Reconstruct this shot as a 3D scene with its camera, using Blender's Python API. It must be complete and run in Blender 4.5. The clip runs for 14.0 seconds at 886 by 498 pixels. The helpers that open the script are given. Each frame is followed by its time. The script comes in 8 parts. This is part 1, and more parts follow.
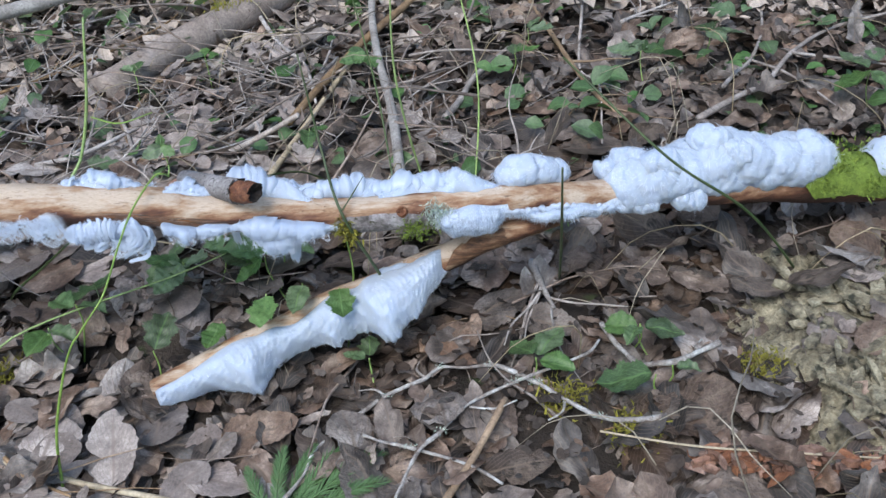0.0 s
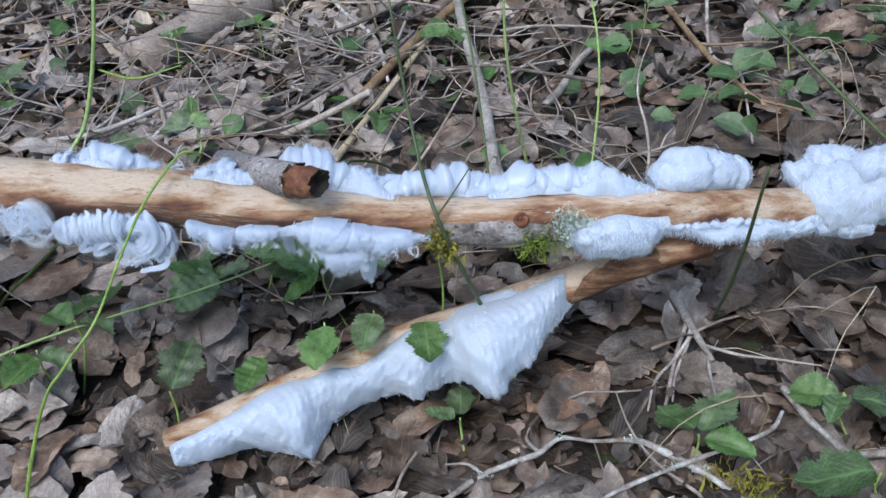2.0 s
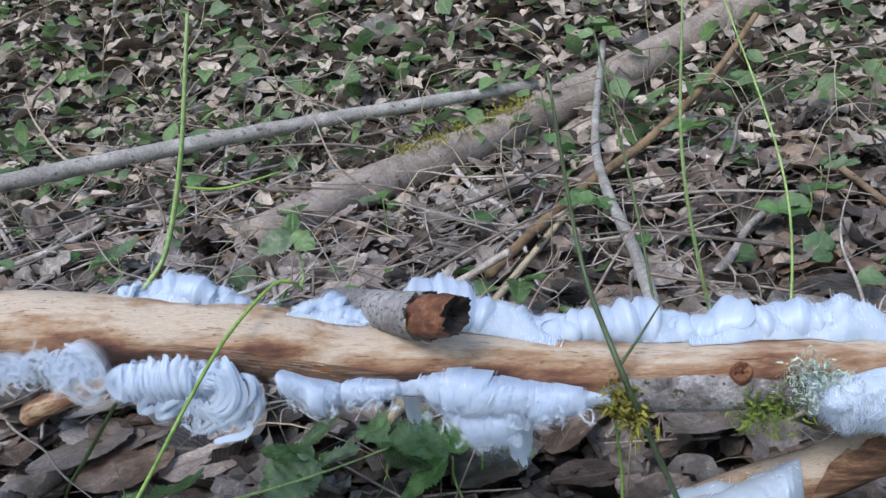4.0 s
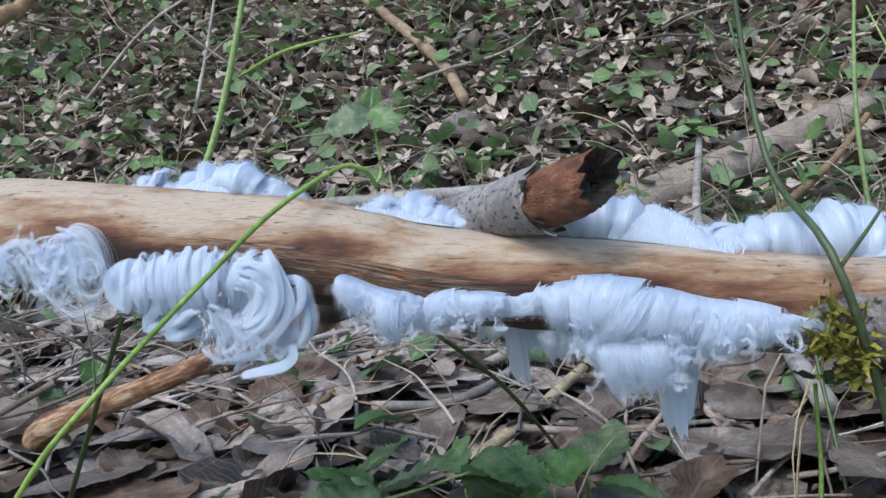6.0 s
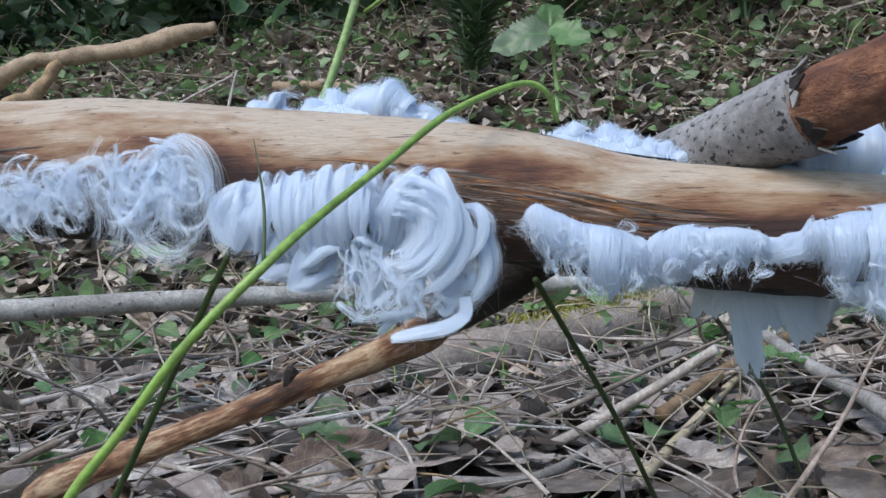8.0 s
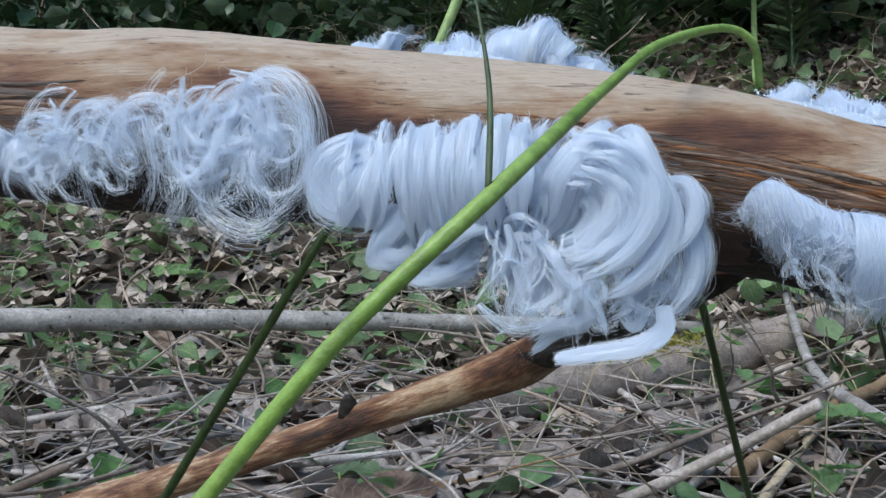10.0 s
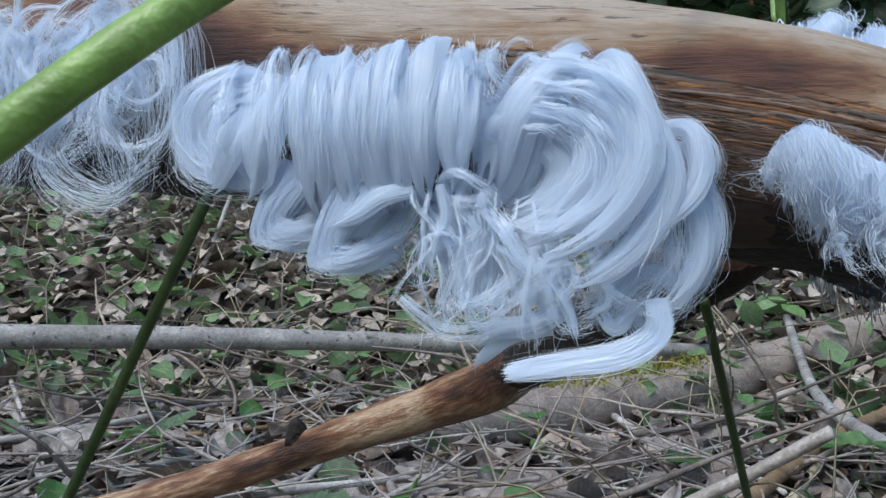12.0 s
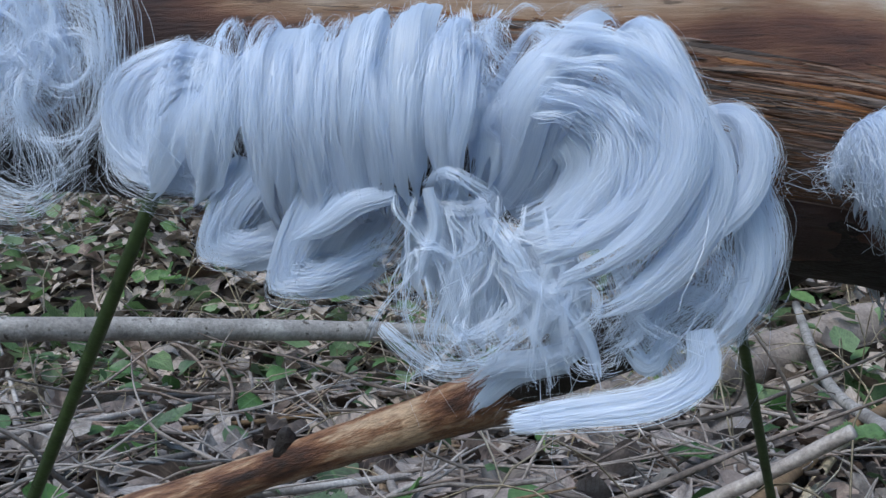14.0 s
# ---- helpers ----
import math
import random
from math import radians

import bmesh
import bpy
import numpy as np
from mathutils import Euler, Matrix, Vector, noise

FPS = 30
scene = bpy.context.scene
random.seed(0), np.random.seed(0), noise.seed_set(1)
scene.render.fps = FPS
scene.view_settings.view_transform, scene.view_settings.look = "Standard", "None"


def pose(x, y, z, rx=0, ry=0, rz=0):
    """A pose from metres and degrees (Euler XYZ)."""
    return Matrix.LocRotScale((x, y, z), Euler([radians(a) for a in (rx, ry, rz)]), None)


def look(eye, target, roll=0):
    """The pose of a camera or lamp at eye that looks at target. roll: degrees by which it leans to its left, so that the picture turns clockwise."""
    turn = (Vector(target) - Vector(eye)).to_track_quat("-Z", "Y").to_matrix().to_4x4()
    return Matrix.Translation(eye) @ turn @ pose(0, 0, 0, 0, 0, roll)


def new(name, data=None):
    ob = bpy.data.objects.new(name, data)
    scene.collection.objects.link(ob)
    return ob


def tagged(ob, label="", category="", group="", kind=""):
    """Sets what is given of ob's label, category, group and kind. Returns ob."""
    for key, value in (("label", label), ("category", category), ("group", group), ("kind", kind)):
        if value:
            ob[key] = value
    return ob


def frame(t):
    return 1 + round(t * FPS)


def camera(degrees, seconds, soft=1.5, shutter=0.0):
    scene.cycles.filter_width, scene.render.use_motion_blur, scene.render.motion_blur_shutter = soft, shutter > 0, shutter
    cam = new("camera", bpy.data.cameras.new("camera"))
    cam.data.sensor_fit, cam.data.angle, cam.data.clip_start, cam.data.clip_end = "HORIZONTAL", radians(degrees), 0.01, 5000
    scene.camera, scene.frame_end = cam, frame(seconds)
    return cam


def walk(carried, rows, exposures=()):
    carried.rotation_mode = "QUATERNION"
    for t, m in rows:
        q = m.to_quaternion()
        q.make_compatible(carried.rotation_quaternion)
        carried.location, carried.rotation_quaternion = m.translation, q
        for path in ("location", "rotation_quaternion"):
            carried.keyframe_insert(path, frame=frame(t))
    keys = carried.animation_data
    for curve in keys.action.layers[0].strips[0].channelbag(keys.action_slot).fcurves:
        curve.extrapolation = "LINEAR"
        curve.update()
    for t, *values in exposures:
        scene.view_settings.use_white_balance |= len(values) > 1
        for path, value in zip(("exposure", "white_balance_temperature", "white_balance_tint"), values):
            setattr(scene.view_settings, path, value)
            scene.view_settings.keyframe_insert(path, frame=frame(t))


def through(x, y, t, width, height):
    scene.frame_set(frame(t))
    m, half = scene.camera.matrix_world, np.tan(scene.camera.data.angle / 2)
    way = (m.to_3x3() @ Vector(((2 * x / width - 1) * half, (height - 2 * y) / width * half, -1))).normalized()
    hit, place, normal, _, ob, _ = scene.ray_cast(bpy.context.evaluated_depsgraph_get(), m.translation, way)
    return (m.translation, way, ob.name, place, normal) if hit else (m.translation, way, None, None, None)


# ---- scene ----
cam = camera(52.3, 14.0)

PATH = [
    (0, 0.1999, -0.7422, 0.6884, 53.31, 4.58, -3.40),
    (0.5, 0.1904, -0.7066, 0.6654, 52.82, 4.01, -3.13),
    (1, 0.1712, -0.6537, 0.6268, 52.32, 3.19, -2.21),
    (1.5, 0.1535, -0.5941, 0.5874, 52.32, 3.22, -0.78),
    (2, 0.1352, -0.5229, 0.5482, 53.88, 3.90, 0.38),
    (2.5, 0.1118, -0.4583, 0.5057, 57.84, 4.28, 2.01),
    (3, 0.1112, -0.4497, 0.4913, 62.10, 4.99, 4.77),
    (3.5, 0.1026, -0.4237, 0.4629, 64.99, 6.34, 6.02),
    (3.7, 0.1000, -0.4138, 0.4465, 66.54, 6.94, 6.31),
    (5.8, 0.0410, -0.3209, 0.2829, 78.30, 6.00, 11.64),
    (6, 0.0407, -0.3153, 0.2691, 79.77, 5.83, 11.77),
    (6.5, 0.0371, -0.3025, 0.2450, 84.05, 4.99, 11.36),
    (7, 0.0219, -0.2937, 0.2222, 86.19, 4.69, 11.37),
    (7.5, -0.0166, -0.2781, 0.2085, 87.28, 4.05, 11.26),
    (8, -0.0486, -0.2538, 0.2010, 88.22, 3.46, 10.81),
    (8.5, -0.0653, -0.2315, 0.1901, 88.71, 2.51, 10.52),
    (9, -0.0771, -0.2163, 0.1896, 89.05, 1.49, 10.99),
    (9.2, -0.0831, -0.2120, 0.1894, 89.20, 1.20, 11.21),
    (11.3, -0.1007, -0.1522, 0.1882, 93.09, -0.47, 11.83),
    (11.5, -0.0982, -0.1481, 0.1884, 91.81, -0.27, 11.34),
    (12, -0.0944, -0.1381, 0.1817, 92.21, -0.09, 11.61),
    (12.5, -0.0929, -0.1253, 0.1733, 92.55, 0.04, 11.84),
    (13, -0.0951, -0.1188, 0.1817, 92.27, -0.18, 11.94),
    (13.5, -0.0956, -0.1156, 0.1840, 91.94, -0.14, 11.88),
    (14, -0.0979, -0.1131, 0.1866, 91.24, 0.21, 11.83),
]
walk(cam, [(t, pose(x, y, z, rx, ry, rz)) for t, x, y, z, rx, ry, rz in PATH], [(0, 0.7, 6100, 9), (1.5, 0.68, 6050, 9), (3, 0.62, 6100, 10), (6, 0.62, 6050, 8), (8.5, 0.56, 6000, 7), (11.5, 0.4, 5950, 5), (12.5, 0.44, 5780, 6), (14, 0.24, 5750, 7)])

# ---- light: a shaded wood under an overcast sky ----
world = bpy.data.worlds.new("world")
scene.world = world
world.use_nodes = True
wn = world.node_tree.nodes
sky = wn.new("ShaderNodeTexSky")
sky.sky_type = "NISHITA"
sky.sun_disc = False
sky.sun_elevation = radians(56)
sky.sun_rotation = radians(215)
sky.air_density = 1.6
sky.dust_density = 2.0
world.node_tree.links.new(sky.outputs[0], wn["Background"].inputs[0])
wn["Background"].inputs[1].default_value = 0.15
sun = new("sun", bpy.data.lights.new("sun", "SUN"))
sun.data.energy = 1.7
sun.data.angle = radians(24)
sun.data.color = (1.0, 0.95, 0.88)
sun.matrix_world = look((-0.6, -1.7, 2.7), (0, 0, 0))

# ---- helpers ----
X_AXIS = np.array([1.0, 0.0, 0.0])


def nodes_of(name):
    m = bpy.data.materials.new(name)
    m.use_nodes = True
    return m, m.node_tree.nodes, m.node_tree.links


def add_noise(n, l, coord, scale, detail=4.0, rough=0.6, stretch=None):
    if stretch:
        mp = n.new("ShaderNodeMapping")
        mp.inputs["Scale"].default_value = stretch
        l.new(coord, mp.inputs["Vector"])
        coord = mp.outputs[0]
    t = n.new("ShaderNodeTexNoise")
    t.inputs["Scale"].default_value = scale
    t.inputs["Detail"].default_value = detail
    t.inputs["Roughness"].default_value = rough
    l.new(coord, t.inputs["Vector"])
    return t.outputs["Fac"]


def add_ramp(n, l, fac, stops):
    r = n.new("ShaderNodeValToRGB")
    while len(r.color_ramp.elements) < len(stops):
        r.color_ramp.elements.new(0.5)
    for el, (p, c) in zip(r.color_ramp.elements, stops):
        el.position = p
        el.color = (*c, 1)
    l.new(fac, r.inputs[0])
    return r.outputs[0]


def add_mix(n, l, fac, a, b, blend="MIX"):
    m = n.new("ShaderNodeMix")
    m.data_type = "RGBA"
    m.blend_type = blend
    for sock, val in ((m.inputs[0], fac), (m.inputs[6], a), (m.inputs[7], b)):
        if isinstance(val, (int, float)):
            sock.default_value = val
        elif isinstance(val, tuple):
            sock.default_value = (*val, 1)
        else:
            l.new(val, sock)
    return m.outputs[2]


def add_bump(n, l, bsdf, height, strength, distance):
    b = n.new("ShaderNodeBump")
    b.inputs["Strength"].default_value = strength
    b.inputs["Distance"].default_value = distance
    l.new(height, b.inputs["Height"])
    l.new(b.outputs[0], bsdf.inputs["Normal"])


def surface(name, coarse, fine, stops, spots=None, rough=0.8, bump=0.5, depth=0.002, vary=0.0, stretch=None, coord="Object", island=False):
    """A two-scale noise surface: stops colour the coarse noise, the fine one breaks it up and gives relief."""
    m, n, l = nodes_of(name)
    bsdf = n["Principled BSDF"]
    tc = n.new("ShaderNodeTexCoord")
    vec = tc.outputs[coord]
    info = n.new("ShaderNodeNewGeometry") if island else n.new("ShaderNodeObjectInfo")
    rnd = info.outputs["Random Per Island"] if island else info.outputs["Random"]
    shift = n.new("ShaderNodeVectorMath")
    shift.operation = "ADD"
    l.new(vec, shift.inputs[0])
    sc = n.new("ShaderNodeVectorMath")
    sc.operation = "SCALE"
    sc.inputs[0].default_value = (3.1, 1.7, 2.3)
    l.new(rnd, sc.inputs["Scale"])
    l.new(sc.outputs[0], shift.inputs[1])
    vec = shift.outputs[0]
    a = add_noise(n, l, vec, coarse, 5.0, 0.65, stretch)
    b = add_noise(n, l, vec, fine, 4.0, 0.7, stretch)
    col = add_ramp(n, l, a, stops)
    dark = add_ramp(n, l, b, [(0.3, (0.45, 0.45, 0.45)), (0.7, (1.25, 1.25, 1.25))])
    col = add_mix(n, l, 0.75, col, dark, "MULTIPLY")
    if spots:
        pos, sc2, c = spots
        s = add_noise(n, l, vec, sc2, 3.0, 0.6)
        f = add_ramp(n, l, s, [(pos, (0, 0, 0)), (pos + 0.06, (1, 1, 1))])
        col = add_mix(n, l, f, col, c)
    if vary:
        hs = n.new("ShaderNodeHueSaturation")
        mr = n.new("ShaderNodeMapRange")
        mr.inputs["To Min"].default_value, mr.inputs["To Max"].default_value = 1 - vary, 1 + vary
        l.new(rnd, mr.inputs["Value"])
        l.new(mr.outputs[0], hs.inputs["Value"])
        l.new(col, hs.inputs["Color"])
        m2 = n.new("ShaderNodeMath")
        m2.operation = "MULTIPLY"
        m2.inputs[1].default_value = 7.31
        fr = n.new("ShaderNodeMath")
        fr.operation = "FRACT"
        l.new(rnd, m2.inputs[0])
        l.new(m2.outputs[0], fr.inputs[0])
        mh = n.new("ShaderNodeMapRange")
        mh.inputs["To Min"].default_value, mh.inputs["To Max"].default_value = 1 - vary * 0.9, 1 + vary * 0.5
        l.new(fr.outputs[0], mh.inputs["Value"])
        l.new(mh.outputs[0], hs.inputs["Saturation"])
        col = hs.outputs[0]
    l.new(col, bsdf.inputs["Base Color"])
    bsdf.inputs["Roughness"].default_value = rough
    if bump:
        add_bump(n, l, bsdf, b, bump, depth)
    return m


def leaf_surface(name, stops, fine, rough=0.5, light=0.35, vary=0.25, vein=(0.3, 0.42, 0.2), island=False, spots=None, coarse=28, bump=0.35, depth=0.001):
    """A leaf: two-scale colour, side veins from the blade's own uv, and light let through."""
    m = surface(name, coarse, fine, stops, rough=rough, bump=bump, depth=depth, vary=vary, island=island, spots=spots)
    n, l = m.node_tree.nodes, m.node_tree.links
    bsdf = n["Principled BSDF"]
    col = bsdf.inputs["Base Color"].links[0].from_socket
    uv = n.new("ShaderNodeUVMap")
    w = n.new("ShaderNodeTexWave")
    w.inputs["Scale"].default_value = 2.6
    w.inputs["Distortion"].default_value = 0.6
    w.bands_direction = "X"
    sep = n.new("ShaderNodeSeparateXYZ")
    l.new(uv.outputs[0], sep.inputs[0])
    ab = n.new("ShaderNodeMath")
    ab.operation = "ABSOLUTE"
    l.new(sep.outputs[1], ab.inputs[0])
    sb = n.new("ShaderNodeMath")
    sb.operation = "SUBTRACT"
    l.new(sep.outputs[0], sb.inputs[0])
    l.new(ab.outputs[0], sb.inputs[1])
    cb = n.new("ShaderNodeCombineXYZ")
    l.new(sb.outputs[0], cb.inputs[0])
    l.new(cb.outputs[0], w.inputs["Vector"])
    line = add_ramp(n, l, w.outputs["Fac"], [(0.9, (0, 0, 0)), (0.99, (0.6, 0.6, 0.6))])
    mid = add_ramp(n, l, ab.outputs[0], [(0.015, (0.8, 0.8, 0.8)), (0.05, (0, 0, 0))])
    f = add_mix(n, l, 1.0, line, mid, "LIGHTEN")
    col = add_mix(n, l, f, col, vein)
    l.new(col, bsdf.inputs["Base Color"])
    tr = n.new("ShaderNodeBsdfTranslucent")
    l.new(col, tr.inputs["Color"])
    mx = n.new("ShaderNodeMixShader")
    mx.inputs[0].default_value = light
    l.new(bsdf.outputs[0], mx.inputs[1])
    l.new(tr.outputs[0], mx.inputs[2])
    l.new(mx.outputs[0], n["Material Output"].inputs[0])
    return m


def mesh_of(name, verts, faces, mat, uv=None, smooth=True):
    """A mesh from arrays: faces are rows of quads or triangles; uv has a row a vertex."""
    verts = np.asarray(verts, dtype=np.float32).reshape(-1, 3)
    me = bpy.data.meshes.new(name)
    if isinstance(faces, np.ndarray):
        k = faces.shape[1]
        me.vertices.add(len(verts))
        me.vertices.foreach_set("co", verts.ravel())
        me.loops.add(faces.size)
        me.loops.foreach_set("vertex_index", faces.astype(np.int32).ravel())
        me.polygons.add(len(faces))
        me.polygons.foreach_set("loop_start", np.arange(0, faces.size, k, dtype=np.int32))
        me.update(calc_edges=True)
        flat = faces.ravel()
    else:
        me.from_pydata(verts.tolist(), [], faces)
        me.update()
        flat = np.concatenate([np.asarray(f) for f in faces])
    if smooth:
        me.polygons.foreach_set("use_smooth", np.ones(len(me.polygons), dtype=bool))
    if uv is not None:
        layer = me.uv_layers.new(name="UVMap")
        layer.data.foreach_set("uv", np.asarray(uv, dtype=np.float32)[flat].ravel())
    me.materials.append(mat)
    return me


def part(name, me, parent, label=""):
    ob = new(name, me)
    ob.parent = parent
    return tagged(ob, label) if label else ob


def empty(name, at, label, category, group="", kind=""):
    ob = new(name)
    ob.empty_display_size = 0.02
    ob.location = at
    return tagged(ob, label, category, group, kind)


def spline(pts, n):
    """A smooth line through rows of numbers, sampled n times."""
    p = np.asarray(pts, float)
    p = np.vstack([2 * p[0] - p[1], p, 2 * p[-1] - p[-2]])
    u = np.linspace(0, len(pts) - 1 - 1e-6, n)
    i = u.astype(int)
    f = (u - i)[:, None]
    a, b, c, d = p[i], p[i + 1], p[i + 2], p[i + 3]
    return 0.5 * (2 * b + (c - a) * f + (2 * a - 5 * b + 4 * c - d) * f**2 + (3 * b - a - 3 * c + d) * f**3)


def wavy(p, seed, octaves=4):
    """Smooth noise of points p (n, 3), about -1 to 1, from summed sines."""
    rng = np.random.default_rng(seed)
    out = np.zeros(len(p))
    amp = 1.0
    for o in range(octaves):
        for _ in range(3):
            k = rng.normal(size=3) * 2.0**o
            out += amp * np.sin(p @ k + rng.uniform(0, 6.28)) / 3
        amp *= 0.55
    return out


def tube(rows, sides=12, steps=None, rough=0.0, scale=60.0, seed=0, origin=(0, 0, 0), flat_end=True):
    """Vertices, quads and uv of a tapered, uneven round bar through rows of x, y, z, radius."""
    n = steps or 4 * len(rows)
    s = spline(rows, n)
    c, r = s[:, :3], np.maximum(s[:, 3], 1e-5)
    t = np.gradient(c, axis=0)
    t /= np.linalg.norm(t, axis=1)[:, None] + 1e-12
    ref = np.array([0, 0, 1.0]) if abs(t[:, 2]).mean() < 0.8 else np.array([0, 1.0, 0])
    a = np.cross(t, ref)
    a /= np.linalg.norm(a, axis=1)[:, None]
    b = np.cross(a, t)
    th = np.linspace(0, 2 * np.pi, sides, endpoint=False)
    dirs = a[:, None] * np.cos(th)[None, :, None] + b[:, None] * np.sin(th)[None, :, None]
    v = c[:, None] + dirs * r[:, None, None]
    if rough:
        w = wavy(v.reshape(-1, 3) * scale * np.array([0.35, 1, 1]), seed).reshape(n, sides)
        v = v + dirs * (r[:, None, None] * rough) * w[..., None]
    v = v.reshape(-1, 3)
    i, j = np.meshgrid(np.arange(n - 1), np.arange(sides), indexing="ij")
    k = (j + 1) % sides
    f = np.stack([i * sides + j, i * sides + k, (i + 1) * sides + k, (i + 1) * sides + j], -1).reshape(-1, 4)
    ln = np.concatenate([[0], np.cumsum(np.linalg.norm(np.diff(c, axis=0), axis=1))])
    uv = np.stack([np.repeat(ln, sides), np.tile(np.abs(th - np.pi) * r.mean(), n)], 1)
    if flat_end:
        base = len(v)
        v = np.vstack([v, c[:1], c[-1:]])
        uv = np.vstack([uv, [[0, 0]], [[ln[-1], 0]]])
        q = np.arange(sides)
        e0 = np.stack([(q + 1) % sides, q, np.full(sides, base), np.full(sides, base)], 1)
        e1 = np.stack([q, (q + 1) % sides, np.full(sides, base + 1), np.full(sides, base + 1)], 1) + np.array([1, 1, 0, 0]) * (n - 1) * sides
        faces = [tuple(x) for x in f] + [tuple(x[:3]) for x in e0] + [tuple(x[:3]) for x in e1]
        return v - np.asarray(origin), faces, uv
    return v - np.asarray(origin), f, uv


def joined(pieces):
    """Several (verts, faces, uv) into one."""
    vs, fs, us, k = [], [], [], 0
    for v, f, u in pieces:
        vs.append(v)
        us.append(u)
        fs += [tuple(int(i) + k for i in q) for q in f]
        k += len(v)
    return np.vstack(vs), fs, np.vstack(us)


def smooth01(x):
    x = np.clip(x, 0, 1)
    return x * x * (3 - 2 * x)


def ground_z(x, y):
    """Height of the forest floor: level round the log, then a bank that climbs away, then a gentle slope."""
    x, y = np.asarray(x, float), np.asarray(y, float)
    d = np.maximum(y - 0.95 - 0.05 * np.sin(2.1 * x), 0)
    z = np.where(d < 0.5, 0.55 * d * d, 0.1375 + 0.55 * (d - 0.5))
    z = np.where(d > 1.9, 0.9075 + 0.08 * (d - 1.9), z)
    near = np.exp(-((np.hypot(x, y - 0.8) / 6.0) ** 2))
    z = z + near * (0.012 * np.sin(7.3 * x + 1.1 * np.sin(5 * y)) * np.cos(6.1 * y + 0.7) + 0.006 * np.sin(19 * x + 3 * y) * np.sin(23 * y - 5 * x + 1))
    return z - 0.012


# ---- materials ----
M_SOIL = surface("forest soil", 16, 240, [(0.3, (0.012, 0.009, 0.007)), (0.5, (0.036, 0.027, 0.021)), (0.7, (0.1, 0.08, 0.064))], spots=(0.64, 14, (0.04, 0.055, 0.02)), rough=0.9, bump=0.8, depth=0.006)
M_DEAD = leaf_surface("dead leaf", [(0.3, (0.04, 0.027, 0.021)), (0.5, (0.145, 0.106, 0.085)), (0.72, (0.33, 0.265, 0.22))], 21, rough=0.5, light=0.08, vary=0.6, vein=(0.17, 0.13, 0.1), spots=(0.64, 3.2, (0.05, 0.038, 0.03)), coarse=2.3, bump=0.5, depth=0.02)
M_DEADS = leaf_surface("dead leaf litter", [(0.28, (0.02, 0.013, 0.01)), (0.5, (0.12, 0.087, 0.07)), (0.72, (0.35, 0.282, 0.235))], 330, rough=0.5, light=0.06, vary=0.75, vein=(0.15, 0.115, 0.09), island=True, spots=(0.66, 22, (0.04, 0.03, 0.022)))
M_CRUMB = surface("litter crumbs", 30, 300, [(0.3, (0.015, 0.01, 0.008)), (0.5, (0.06, 0.042, 0.032)), (0.72, (0.16, 0.12, 0.095))], rough=0.8, bump=0.6, depth=0.001, vary=0.5, island=True)
M_BANK = leaf_surface("bank leaf litter", [(0.28, (0.27, 0.222, 0.185)), (0.5, (0.41, 0.345, 0.292)), (0.72, (0.54, 0.472, 0.41))], 150, rough=0.7, light=0.06, vary=0.25, vein=(0.25, 0.2, 0.16), island=True)
# paler leaf colours: mauve-grey leaves, raised to brighten dark ground on the left
M_BANKLEAF = leaf_surface("pale dead leaf", [(0.28, (0.12, 0.098, 0.09)), (0.5, (0.29, 0.245, 0.225)), (0.72, (0.5, 0.44, 0.4))], 21, rough=0.5, light=0.08, vary=0.45, vein=(0.2, 0.16, 0.14), spots=(0.66, 3.0, (0.08, 0.062, 0.05)), coarse=2.3, bump=0.5, depth=0.02)
M_PALES = leaf_surface("pale leaf litter", [(0.28, (0.12, 0.098, 0.09)), (0.5, (0.29, 0.245, 0.225)), (0.72, (0.5, 0.44, 0.4))], 330, rough=0.5, light=0.08, vary=0.4, vein=(0.2, 0.16, 0.14), island=True)
M_WETLEAF = leaf_surface("wet dead leaf", [(0.28, (0.018, 0.012, 0.009)), (0.5, (0.06, 0.04, 0.028)), (0.72, (0.16, 0.115, 0.085))], 21, rough=0.38, light=0.06, vary=0.5, vein=(0.08, 0.055, 0.04), coarse=2.3, bump=0.5, depth=0.02)
M_GREEN = leaf_surface("bramble leaf", [(0.3, (0.07, 0.13, 0.055)), (0.55, (0.13, 0.215, 0.09)), (0.8, (0.23, 0.33, 0.15))], 200, rough=0.42, light=0.42, vary=0.45, vein=(0.16, 0.28, 0.1))
M_GREENS = leaf_surface("small green leaves", [(0.3, (0.05, 0.105, 0.04)), (0.55, (0.095, 0.18, 0.065)), (0.8, (0.18, 0.28, 0.1))], 200, rough=0.5, light=0.3, vary=0.4, vein=(0.12, 0.22, 0.09), island=True)
M_GREENB = leaf_surface("bank green leaves", [(0.3, (0.085, 0.15, 0.06)), (0.55, (0.15, 0.24, 0.095)), (0.8, (0.25, 0.35, 0.15))], 200, rough=0.6, light=0.3, vary=0.3, vein=(0.18, 0.27, 0.12), island=True)
M_STEM = surface("green stem", 30, 300, [(0.3, (0.15, 0.26, 0.05)), (0.7, (0.3, 0.44, 0.12))], rough=0.45, bump=0.2, vary=0.2)
M_STEMD = surface("dark stem", 30, 300, [(0.3, (0.035, 0.06, 0.02)), (0.7, (0.07, 0.11, 0.035))], rough=0.5, bump=0.2, vary=0.2)
M_STRAW = surface("dry grass", 30, 200, [(0.3, (0.2, 0.16, 0.1)), (0.7, (0.42, 0.36, 0.25))], rough=0.7, bump=0.2, vary=0.4, island=True)
